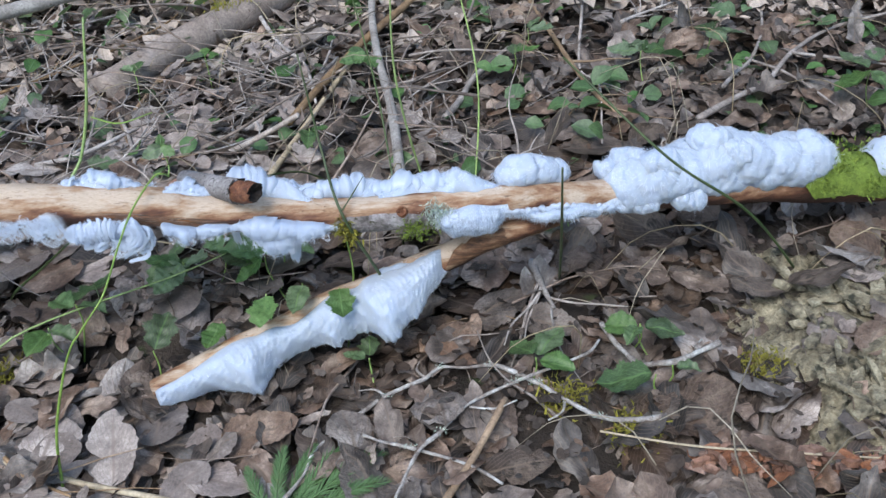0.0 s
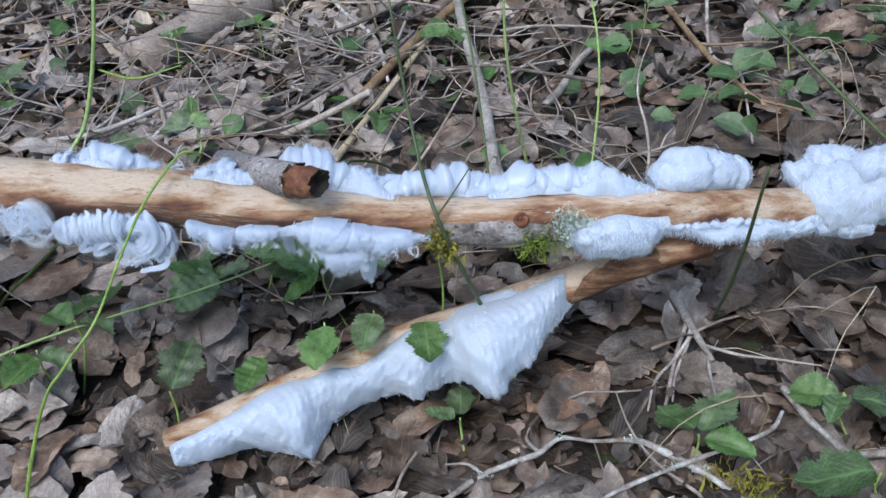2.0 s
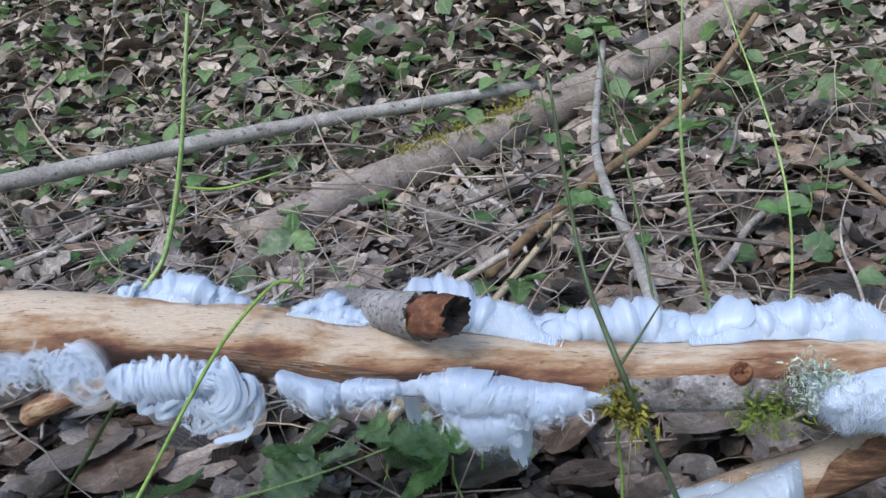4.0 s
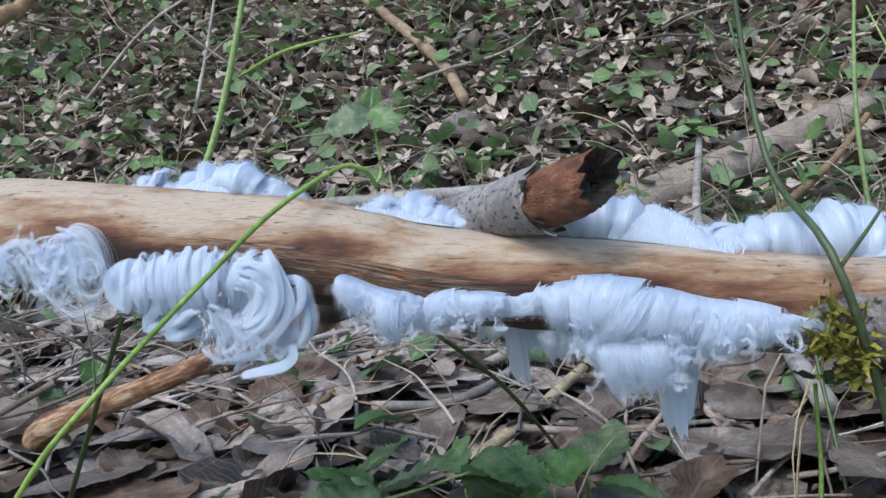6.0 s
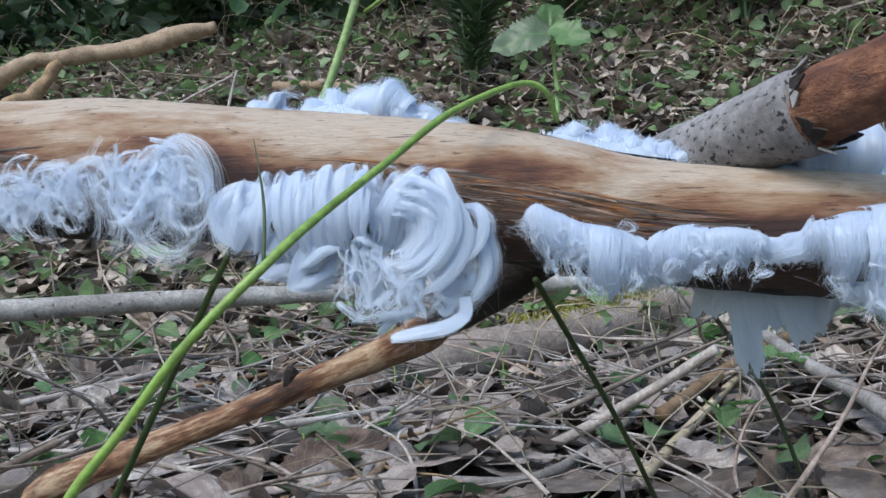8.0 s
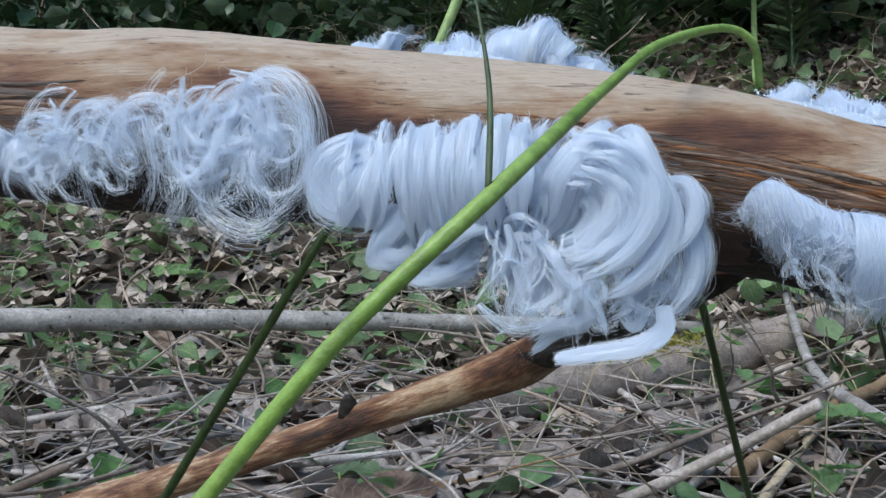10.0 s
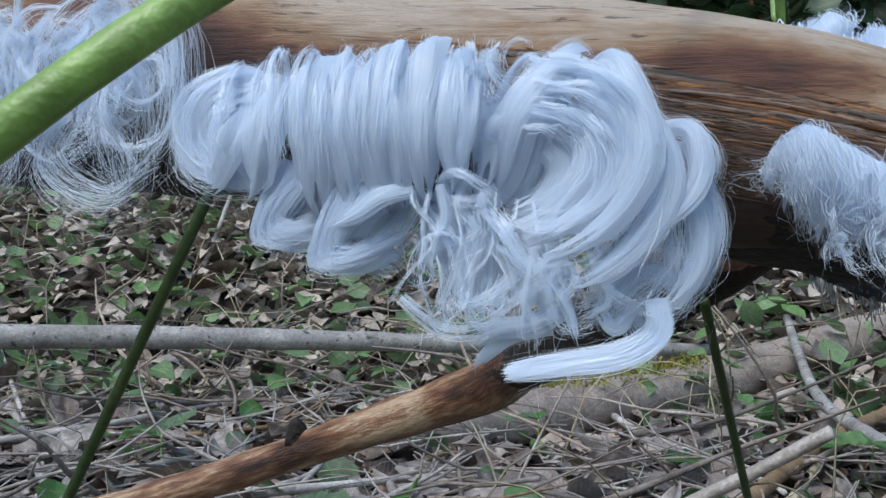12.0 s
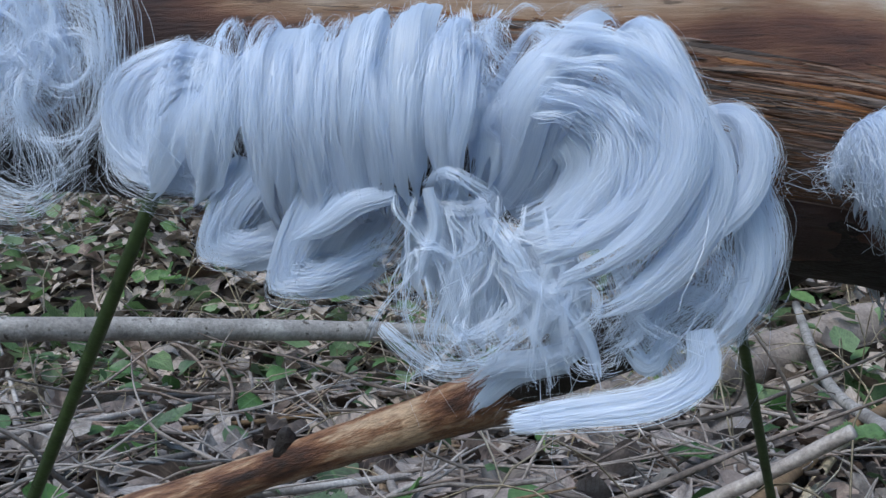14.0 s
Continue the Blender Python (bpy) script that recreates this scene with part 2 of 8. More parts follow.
M_TWIG = surface("grey twig bark", 40, 350, [(0.3, (0.17, 0.145, 0.13)), (0.55, (0.36, 0.325, 0.305)), (0.8, (0.58, 0.55, 0.53))], rough=0.8, bump=0.6, depth=0.001, vary=0.3)
M_TWIGS = surface("small twigs", 40, 350, [(0.3, (0.1, 0.075, 0.062)), (0.55, (0.25, 0.2, 0.17)), (0.8, (0.46, 0.41, 0.37))], rough=0.8, bump=0.5, depth=0.001, vary=0.5, island=True)
M_STICK = surface("brown stick", 30, 250, [(0.3, (0.14, 0.085, 0.045)), (0.7, (0.36, 0.25, 0.15))], rough=0.75, bump=0.5, depth=0.001, vary=0.2)
M_BARK = surface("smooth grey bark", 22, 220, [(0.3, (0.17, 0.135, 0.115)), (0.55, (0.3, 0.25, 0.22)), (0.8, (0.43, 0.38, 0.35))], spots=(0.66, 60, (0.12, 0.09, 0.07)), rough=0.8, bump=0.7, depth=0.002)
M_ROUGH = surface("flaking mottled bark", 75, 330, [(0.3, (0.06, 0.052, 0.045)), (0.48, (0.24, 0.22, 0.225)), (0.68, (0.47, 0.45, 0.47))], spots=(0.6, 120, (0.05, 0.05, 0.022)), rough=0.85, bump=1.0, depth=0.003)
M_PALEBARK = surface("pale birch bark", 26, 240, [(0.3, (0.17, 0.155, 0.145)), (0.55, (0.33, 0.31, 0.295)), (0.8, (0.54, 0.52, 0.5))], spots=(0.63, 90, (0.06, 0.05, 0.042)), rough=0.75, bump=0.8, depth=0.0015)
M_MOSS = surface("green moss", 60, 500, [(0.3, (0.1, 0.15, 0.02)), (0.55, (0.2, 0.29, 0.04)), (0.8, (0.36, 0.45, 0.08))], rough=0.9, bump=0.9, depth=0.003)
M_YMOSS = surface("yellow moss", 60, 500, [(0.3, (0.16, 0.15, 0.02)), (0.55, (0.3, 0.28, 0.04)), (0.8, (0.45, 0.42, 0.08))], rough=0.9, bump=0.9, depth=0.003)
M_LICHEN = surface("grey green lichen", 80, 400, [(0.3, (0.3, 0.38, 0.32)), (0.55, (0.5, 0.6, 0.53)), (0.8, (0.68, 0.76, 0.7))], rough=0.9, bump=0.9, depth=0.002)
M_REDWOOD = surface("broken red-brown wood", 40, 300, [(0.3, (0.05, 0.016, 0.008)), (0.55, (0.16, 0.058, 0.027)), (0.8, (0.32, 0.145, 0.075))], rough=0.6, bump=0.9, depth=0.002)
M_TORN = surface("torn red-brown wood", 1.0, 7.0, [(0.3, (0.04, 0.013, 0.007)), (0.48, (0.15, 0.055, 0.027)), (0.6, (0.25, 0.11, 0.055)), (0.75, (0.42, 0.25, 0.15))], rough=0.65, bump=0.9, depth=0.0015, stretch=(95, 95, 150))
M_LICHTWIG = surface("lichen-crusted twig", 60, 400, [(0.32, (0.13, 0.1, 0.085)), (0.5, (0.32, 0.3, 0.285)), (0.7, (0.6, 0.62, 0.62))], rough=0.85, bump=0.9, depth=0.0015)
M_STRAWT = surface("dry stalk", 30, 250, [(0.3, (0.3, 0.24, 0.16)), (0.7, (0.56, 0.48, 0.34))], rough=0.65, bump=0.3, vary=0.1)
M_CYPRESS = surface("evergreen spray", 60, 300, [(0.3, (0.04, 0.1, 0.03)), (0.7, (0.11, 0.2, 0.07))], rough=0.5, bump=0.3)
M_FERN = surface("fern", 20, 120, [(0.3, (0.025, 0.055, 0.02)), (0.7, (0.075, 0.13, 0.045))], rough=0.5, bump=0.3, vary=0.3)
M_RUST = surface("rust-brown rotten wood", 60, 300, [(0.3, (0.1, 0.042, 0.025)), (0.55, (0.24, 0.12, 0.075)), (0.75, (0.4, 0.25, 0.17))], rough=0.85, bump=0.9, depth=0.002, vary=0.4)
M_ROT = surface("rotten wood", 40, 220, [(0.34, (0.06, 0.05, 0.036)), (0.5, (0.3, 0.265, 0.18)), (0.68, (0.55, 0.5, 0.36))], spots=(0.6, 30, (0.04, 0.04, 0.025)), rough=0.9, bump=1.0, depth=0.008)
M_TRUNK = surface("tree bark", 6, 40, [(0.3, (0.03, 0.025, 0.02)), (0.6, (0.09, 0.075, 0.06)), (0.8, (0.1, 0.13, 0.05))], rough=0.9, bump=0.9, depth=0.02)
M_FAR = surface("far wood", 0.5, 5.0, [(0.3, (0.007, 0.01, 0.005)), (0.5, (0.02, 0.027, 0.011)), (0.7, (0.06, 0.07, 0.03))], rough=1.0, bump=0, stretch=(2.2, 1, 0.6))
M_STUBBARK = surface("speckled grey bark", 30, 260, [(0.3, (0.13, 0.12, 0.122)), (0.55, (0.24, 0.23, 0.238)), (0.8, (0.4, 0.39, 0.4))], spots=(0.585, 420, (0.02, 0.016, 0.014)), rough=0.75, bump=0.7, depth=0.001)
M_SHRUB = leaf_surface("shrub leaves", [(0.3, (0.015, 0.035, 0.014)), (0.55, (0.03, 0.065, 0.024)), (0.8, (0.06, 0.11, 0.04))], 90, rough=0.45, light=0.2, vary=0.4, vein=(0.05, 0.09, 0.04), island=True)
M_SHRED = surface("shredded bark", 1.0, 9.0, [(0.3, (0.05, 0.024, 0.014)), (0.5, (0.14, 0.066, 0.034)), (0.7, (0.3, 0.165, 0.085))], rough=0.6, bump=0.6, depth=0.001, stretch=(14, 95, 95), vary=0.6, island=True)
M_PEEL = surface("peeled damp wood", 1.0, 6.0, [(0.33, (0.025, 0.012, 0.008)), (0.43, (0.105, 0.043, 0.022)), (0.52, (0.25, 0.125, 0.065)), (0.61, (0.5, 0.36, 0.24))], rough=0.5, bump=0.9, depth=0.0015, stretch=(26, 120, 1), coord="UV")
M_WORN = surface("worn red-brown wood", 1.0, 6.0, [(0.3, (0.025, 0.012, 0.008)), (0.46, (0.1, 0.045, 0.022)), (0.56, (0.2, 0.105, 0.055)), (0.7, (0.36, 0.25, 0.16))], rough=0.6, bump=0.9, depth=0.0015, stretch=(28, 190, 190))
M_DARK = surface("near-black bark", 40, 300, [(0.3, (0.006, 0.004, 0.004)), (0.6, (0.022, 0.014, 0.011)), (0.85, (0.07, 0.04, 0.027))], rough=0.75, bump=0.9, depth=0.002)


def make_wood():
    """Barkless wood: creamy towards the top of its section, orange to red-brown lower down, with long grain, drawn-out
    stains and a few fine splits. The second uv axis is the height on the round section, from -1 to 1."""
    m, n, l = nodes_of("bare wood")
    bsdf = n["Principled BSDF"]
    tc = n.new("ShaderNodeTexCoord")
    obj = tc.outputs["Object"]
    sep = n.new("ShaderNodeSeparateXYZ")
    l.new(tc.outputs["UV"], sep.inputs[0])
    streak = add_noise(n, l, obj, 1.0, 5, 0.6, (7, 75, 75))
    stain = add_noise(n, l, obj, 1.0, 5, 0.65, (15, 42, 42))
    grain = add_noise(n, l, obj, 1.0, 8, 0.75, (45, 1500, 1500))
    split = add_noise(n, l, obj, 1.0, 6, 0.7, (20, 520, 520))

    def math_node(op, a, b):
        k = n.new("ShaderNodeMath")
        k.operation = op
        for sock, val in zip(k.inputs, (a, b)):
            if isinstance(val, float):
                sock.default_value = val
            else:
                l.new(val, sock)
        return k.outputs[0]

    # colour level rises with height on the section: paler on top, darker below
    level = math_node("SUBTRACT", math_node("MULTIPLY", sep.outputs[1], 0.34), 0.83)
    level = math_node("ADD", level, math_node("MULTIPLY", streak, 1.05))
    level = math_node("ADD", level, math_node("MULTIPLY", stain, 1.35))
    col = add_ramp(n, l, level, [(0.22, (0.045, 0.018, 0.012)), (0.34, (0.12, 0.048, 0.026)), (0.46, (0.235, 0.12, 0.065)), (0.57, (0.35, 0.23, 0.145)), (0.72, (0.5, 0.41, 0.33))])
    g = add_ramp(n, l, grain, [(0.3, (0.62, 0.58, 0.54)), (0.62, (1.12, 1.12, 1.12))])
    col = add_mix(n, l, 0.7, col, g, "MULTIPLY")
    cr = add_ramp(n, l, split, [(0.33, (0.16, 0.1, 0.07)), (0.39, (1, 1, 1))])
    col = add_mix(n, l, 0.8, col, cr, "MULTIPLY")
    speck = add_noise(n, l, obj, 1.0, 4, 0.65, (130, 620, 620))
    sp = add_ramp(n, l, speck, [(0.62, (0, 0, 0)), (0.68, (0.75, 0.75, 0.75))])
    col = add_mix(n, l, sp, col, (0.06, 0.035, 0.022))
    l.new(col, bsdf.inputs["Base Color"])
    bsdf.inputs["Roughness"].default_value = 0.6
    add_bump(n, l, bsdf, grain, 0.8, 0.0014)
    return m


M_WOOD = make_wood()


def make_ice(name, base, through, stripes):
    """Fibrous ice: white, lets light through, faintly glossy; stripes: fibre relief along the lock."""
    m, n, l = nodes_of(name)
    out = n["Material Output"]
    n.remove(n["Principled BSDF"])
    geo = n.new("ShaderNodeNewGeometry")
    uv = n.new("ShaderNodeUVMap").outputs[0]
    d = n.new("ShaderNodeBsdfDiffuse")
    t = n.new("ShaderNodeBsdfTranslucent")
    g = n.new("ShaderNodeBsdfGlossy")
    g.inputs["Roughness"].default_value = 0.32
    tone = add_ramp(n, l, geo.outputs["Random Per Island"], [(0.0, tuple(0.94 * c for c in base)), (1.0, base)])
    if stripes:
        fib = add_noise(n, l, uv, 1.0, 6, 0.75, (60, 1.2, 1))
        dark = add_ramp(n, l, fib, [(0.32, (0.84, 0.87, 0.9)), (0.6, (1.06, 1.05, 1.03))])
        tone = add_mix(n, l, 1.0, tone, dark, "MULTIPLY")
        b = n.new("ShaderNodeBump")
        b.inputs["Strength"].default_value = 0.25
        b.inputs["Distance"].default_value = 0.0003
        l.new(fib, b.inputs["Height"])
        for x in (d, t, g):
            l.new(b.outputs[0], x.inputs["Normal"])
    l.new(tone, d.inputs["Color"])
    l.new(tone, t.inputs["Color"])
    a, b2 = n.new("ShaderNodeMixShader"), n.new("ShaderNodeMixShader")
    a.inputs[0].default_value, b2.inputs[0].default_value = through, 0.05
    l.new(d.outputs[0], a.inputs[1])
    l.new(t.outputs[0], a.inputs[2])
    l.new(a.outputs[0], b2.inputs[1])
    l.new(g.outputs[0], b2.inputs[2])
    l.new(b2.outputs[0], out.inputs[0])
    return m


M_HAIR = make_ice("hair ice strands", (0.74, 0.82, 0.94), 0.5, False)


def make_cotton(name, base):
    """Cottony packed ice: white, light goes deep into it, with a fine crinkle."""
    m, n, l = nodes_of(name)
    bsdf = n["Principled BSDF"]
    obj = n.new("ShaderNodeTexCoord").outputs["Object"]
    soft = add_noise(n, l, obj, 60, 4, 0.6)
    l.new(add_ramp(n, l, soft, [(0.3, tuple(0.9 * c for c in base)), (0.7, base)]), bsdf.inputs["Base Color"])
    bsdf.inputs["Roughness"].default_value = 0.6
    bsdf.inputs["Subsurface Weight"].default_value = 1.0
    bsdf.inputs["Subsurface Radius"].default_value = (1.0, 1.1, 1.3)
    bsdf.inputs["Subsurface Scale"].default_value = 0.005
    add_bump(n, l, bsdf, add_noise(n, l, obj, 420, 5, 0.7), 0.45, 0.0007)
    return m


M_PUFF = make_cotton("cottony hair ice", (0.40, 0.465, 0.575))
M_CORE = make_ice("packed hair ice", (0.66, 0.745, 0.88), 0.48, True)

# ---- the forest floor ----


def make_ground():
    def axis(lo, hi, a, b, fine):
        mid = np.arange(a, b, fine)
        left = a - np.geomspace(fine, a - lo, 24)[::-1]
        right = b + np.geomspace(fine, hi - b, 24)
        return np.concatenate([left, mid, right])

    xs, ys = axis(-70, 70, -1.7, 1.7, 0.02), axis(-30, 90, -0.9, 2.7, 0.02)
    gx, gy = np.meshgrid(xs, ys, indexing="xy")
    gz = ground_z(gx, gy)
    near = (np.abs(gx) < 1.8) & (gy > -1) & (gy < 2.8)
    w = wavy(np.stack([gx, gy, 0 * gx], -1).reshape(-1, 3) * 22, 5, 3).reshape(gx.shape)
    gz = gz + np.where(near, np.where(gy > 1.0, 0.011, 0.005) * w, 0)
    nx, ny = len(xs), len(ys)
    i, j = np.meshgrid(np.arange(ny - 1), np.arange(nx - 1), indexing="ij")
    q = i * nx + j
    f = np.stack([q, q + 1, q + nx + 1, q + nx], -1).reshape(-1, 4)
    ob = new("ground", mesh_of("ground", np.stack([gx, gy, gz], -1), f, M_SOIL))
    tagged(ob, "dark damp forest soil under leaf litter and twigs", "ground", kind="structure")


make_ground()

# ---- the fallen log that bears the ice ----
LOG = [(-0.95, -0.02, 0.285, 0.026), (-0.6, 0.01, 0.262, 0.024), (-0.4, 0.02, 0.245, 0.0225), (-0.26, 0.022, 0.229, 0.022), (-0.21, 0.022, 0.2245, 0.0232), (-0.13, 0.022, 0.216, 0.02), (-0.077, 0.022, 0.2068, 0.0205), (-0.04, 0.022, 0.198, 0.0188), (0.03, 0.022, 0.188, 0.018),
       (0.1, 0.022, 0.178, 0.0175), (0.16, 0.024, 0.174, 0.0175), (0.27, 0.036, 0.165, 0.017), (0.4, 0.068, 0.138, 0.018), (0.56, 0.1, 0.11, 0.02), (0.64, 0.12, 0.092, 0.024), (0.8, 0.155, 0.06, 0.026), (1.1, 0.22, 0.02, 0.03)]
LOG_S = spline(LOG, 400)


def log_at(x):
    """Centre and radius of the log over x (an array)."""
    x = np.asarray(x, float)
    c = np.stack([x, np.interp(x, LOG_S[:, 0], LOG_S[:, 1]), np.interp(x, LOG_S[:, 0], LOG_S[:, 2])], -1)
    return c, np.interp(x, LOG_S[:, 0], LOG_S[:, 3])


FORK = [(0.39, 0.071, 0.121, 0.007), (0.33, 0.051, 0.132, 0.0115), (0.265, 0.036, 0.127, 0.0138), (0.203, 0.037, 0.1, 0.0145), (0.08, 0.018, 0.068, 0.014), (-0.02, -0.005, 0.042, 0.013), (-0.125, -0.031, 0.012, 0.011)]
CROSS = [(0.006, 0.0095, 0.225, 0.0126), (-0.003, 0.0185, 0.2225, 0.0124), (-0.034, 0.05, 0.212, 0.0118), (-0.062, 0.078, 0.203, 0.0112)]
CROSS_TIP = [(0.0035, 0.0115, 0.2243, 0.0115), (0.0105, 0.0055, 0.227, 0.0114), (0.0185, -0.0015, 0.2305, 0.011), (0.0275, -0.0095, 0.2345, 0.0098)]
CROSS_LOW = [(-0.055, 0.07, 0.204, 0.01), (-0.09, 0.092, 0.177, 0.0085), (-0.147, 0.155, 0.1455, 0.0074), (-0.225, 0.2, 0.1145, 0.0076), (-0.3, 0.212, 0.088, 0.0086), (-0.376, 0.222, 0.062, 0.0105), (-0.405, 0.235, 0.045, 0.0108)]

log = empty("fallen_branch", (0, 0.02, 0.16), "barkless orange-brown fallen branch, forked, propped above the litter", "branch")


def bare_bar(name, rows, sides, steps, rough, seed):
    "A barkless bar of the branch, its uv running along the wood and up its section."
    v, f, u = tube(rows, sides, steps, rough, 55, seed, log.location)
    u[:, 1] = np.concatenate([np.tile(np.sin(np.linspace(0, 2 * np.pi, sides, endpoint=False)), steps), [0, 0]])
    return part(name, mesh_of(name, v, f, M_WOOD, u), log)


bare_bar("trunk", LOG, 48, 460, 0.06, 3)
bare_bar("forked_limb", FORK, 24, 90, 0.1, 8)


def half_tube(rows, a0, a1, lift, steps, seed, origin, across=10, ragged=0.25):
    """A ragged strip of bark lying on a round bar, from angle a0 to a1 (0 up, 90 to the front), lift proud of it."""
    s = spline(rows, steps)
    c, r = s[:, :3], s[:, 3]
    q = wavy(np.stack([c[:, 0] * 70, c[:, 1] * 30, 0 * c[:, 0]], -1), seed, 5)
    q2 = wavy(np.stack([c[:, 0] * 60 + 9, c[:, 1] * 30, 0 * c[:, 0]], -1), seed + 1, 5)
    lo, hi = radians(a0) + ragged * q, radians(a1) + ragged * q2
    f = np.linspace(0, 1, across)
    k = np.arange(steps)
    near = 0.5 * (1 - np.clip(np.minimum(k, steps - 1 - k) / (0.18 * steps), 0, 1) ** 0.6)
    lo, hi = lo + (hi - lo) * near, hi - (hi - lo) * near
    th = lo[:, None] * (1 - f) + hi[:, None] * f
    d = np.stack([0 * th, -np.sin(th), np.cos(th)], -1)
    rise = lift * np.sin(np.pi * np.clip(f, 0.04, 0.96)) ** 0.3
    v = c[:, None] + d * (r[:, None] + rise[None])[..., None]
    v = v + d * (0.0004 * wavy(v.reshape(-1, 3) * 300, seed + 2, 3).reshape(th.shape))[..., None]
    i, j = np.meshgrid(np.arange(steps - 1), np.arange(across - 1), indexing="ij")
    z = i * across + j
    ff = np.stack([z, z + 1, z + across + 1, z + across], -1).reshape(-1, 4)
    uv = np.stack([np.repeat(c[:, 0], across), np.tile(f, steps) * 0.04], 1)
    return v.reshape(-1, 3) - np.asarray(origin), ff, uv


def clump(name, at, mat, parent, count, size, spread, seed, normal=(0, 0, 1), label=""):
    """A cushion of short, fine blades standing on a small uneven mound."""
    rng = np.random.default_rng(seed)
    nv = np.asarray(normal, float) / np.linalg.norm(normal)
    base = rng.normal(size=(count, 3)) * np.asarray(spread)
    tip = nv + rng.normal(size=(count, 3)) * 0.75
    tip /= np.linalg.norm(tip, axis=1)[:, None]
    ln = size * rng.uniform(0.5, 1.3, (count, 1))
    side = np.cross(tip, rng.normal(size=(count, 3)))
    side /= np.linalg.norm(side, axis=1)[:, None]
    w = ln * 0.13
    bend = rng.normal(size=(count, 3)) * ln * 0.25
    v = np.stack([base - side * w, base + side * w, base + tip * ln * 0.55 + side * w * 0.8, base + tip * ln * 0.55 - side * w * 0.8, base + tip * ln + bend], 1)
    k = np.arange(count)[:, None] * 5
    f = [tuple(x) for x in (k + np.array([[0, 1, 2, 3]])).tolist()] + [tuple(x) for x in (k + np.array([[3, 2, 4]])).tolist()]
    return part(name, mesh_of(name, v.reshape(-1, 3) + np.asarray(at) - np.asarray(parent.location), f, mat), parent, label)


LOWER = [r for r in LOG if r[0] < 0.7]


def fibres(count, u0, u1, a0, a1, seed, origin, size=1.0):
    """Thin dark splinters of bark clinging to the log along its grain."""
    rng = np.random.default_rng(seed)
    vs, fs = [], []
    for k in range(count):
        u, th = rng.triangular(u0, 0.5 * (u0 + u1), u1) if rng.uniform() < 0.6 else rng.uniform(u0, u1), radians(rng.triangular(a0, a1, a1))
        ln, w = rng.uniform(0.006, 0.034) * size, rng.uniform(0.0003, 0.0012) * size
        t = np.linspace(-1, 1, 7)
        c, r = log_at(u + 0.5 * ln * t)
        half = w * (1 - t**2) ** 0.7 / r
        slope = rng.normal(0, 0.02)
        for sg in (-1, 0, 1):
            a = th + slope * t + sg * half
            d = np.stack([0 * a, -np.sin(a), np.cos(a)], -1)
            vs.append(c + d * (r + (0.0006 if sg == 0 else 0.0001))[:, None])
        b = k * 21
        for j in range(6):
            for q in (0, 7):
                fs.append((b + q + j, b + q + j + 1, b + q + 8 + j, b + q + 7 + j))
    return np.vstack(vs) - np.asarray(origin), np.array(fs)


tagged(part("bark_shred", mesh_of("bark_shred", *fibres(330, -0.5, 0.0, 104, 126, 3, log.location), M_SHRED), log, "brown shreds of bark along the grain"), kind="stuff")
tagged(part("bark_shred", mesh_of("bark_shred", *fibres(900, -0.14, -0.015, 72, 124, 4, log.location, 0.7), M_SHRED), log, "dark worn patch of bark shreds"), kind="stuff")
tagged(part("bark_shred", mesh_of("bark_shred", *fibres(700, -0.55, -0.19, 72, 122, 5, log.location, 1.3), M_SHRED), log, "dark worn patch of bark shreds"), kind="stuff")
# near-black sheet over the lower third of the section, full length
part("dark_bark", mesh_of("dark_bark", *half_tube(LOWER, 113, 240, 0.0005, 420, 3, log.location, 12, 0.14)[:2], M_DARK), log, "near-black bark along the log's underside")
part("rough_bark", mesh_of("rough_bark", *half_tube([(0.085, 0.022, 0.18, 0.0177), (0.13, 0.023, 0.1755, 0.0178), (0.17, 0.025, 0.1735, 0.0178), (0.215, 0.029, 0.1705, 0.0176)], 62, 150, 0.0014, 60, 9, log.location, 16, 0.15)[:2], M_ROUGH), log, "grey flaking bark left on the wood")
part("crack_bark", mesh_of("crack_bark", *half_tube([(0.2, 0.028, 0.171, 0.0178), (0.3, 0.042, 0.159, 0.0178), (0.4, 0.068, 0.138, 0.018)], 108, 150, 0.002, 80, 19, log.location, 8, 0.12)[:2], M_REDWOOD), log, "splintered red-brown strip along the crack")
part("limb_bark", mesh_of("limb_bark", *half_tube([(0.2, 0.037, 0.099, 0.0147), (0.23, 0.0355, 0.1145, 0.0144), (0.265, 0.036, 0.127, 0.014), (0.33, 0.051, 0.132, 0.0117)], 30, 200, 0.0012, 90, 29, log.location, 22, 0.5)[:2], M_WORN), log, "dark red-brown bark at the fork")
MOSSY = [(0.6, 0.111, 0.1025, 0.0235), (0.64, 0.12, 0.094, 0.0275), (0.72, 0.138, 0.077, 0.029), (0.8, 0.155, 0.062, 0.029), (1.1, 0.22, 0.022, 0.032)]
part("moss_sleeve", mesh_of("moss_sleeve", *half_tube(MOSSY, -75, 100, 0.004, 90, 5, log.location, 24, 0.3)[:2], M_MOSS), log, "bright green moss")
for k in range(26):
    u = 0.61 + 0.012 * k
    cc, rr = log_at(np.array([u]))
    th = radians(-50 + (k * 53) % 130)
    nv = np.array([0, -math.sin(th), math.cos(th)])
    clump("moss_tuft", cc[0] + nv * (rr[0] + 0.005), M_MOSS, log, 130, 0.007, (0.008, 0.008, 0.008), 60 + k, nv)
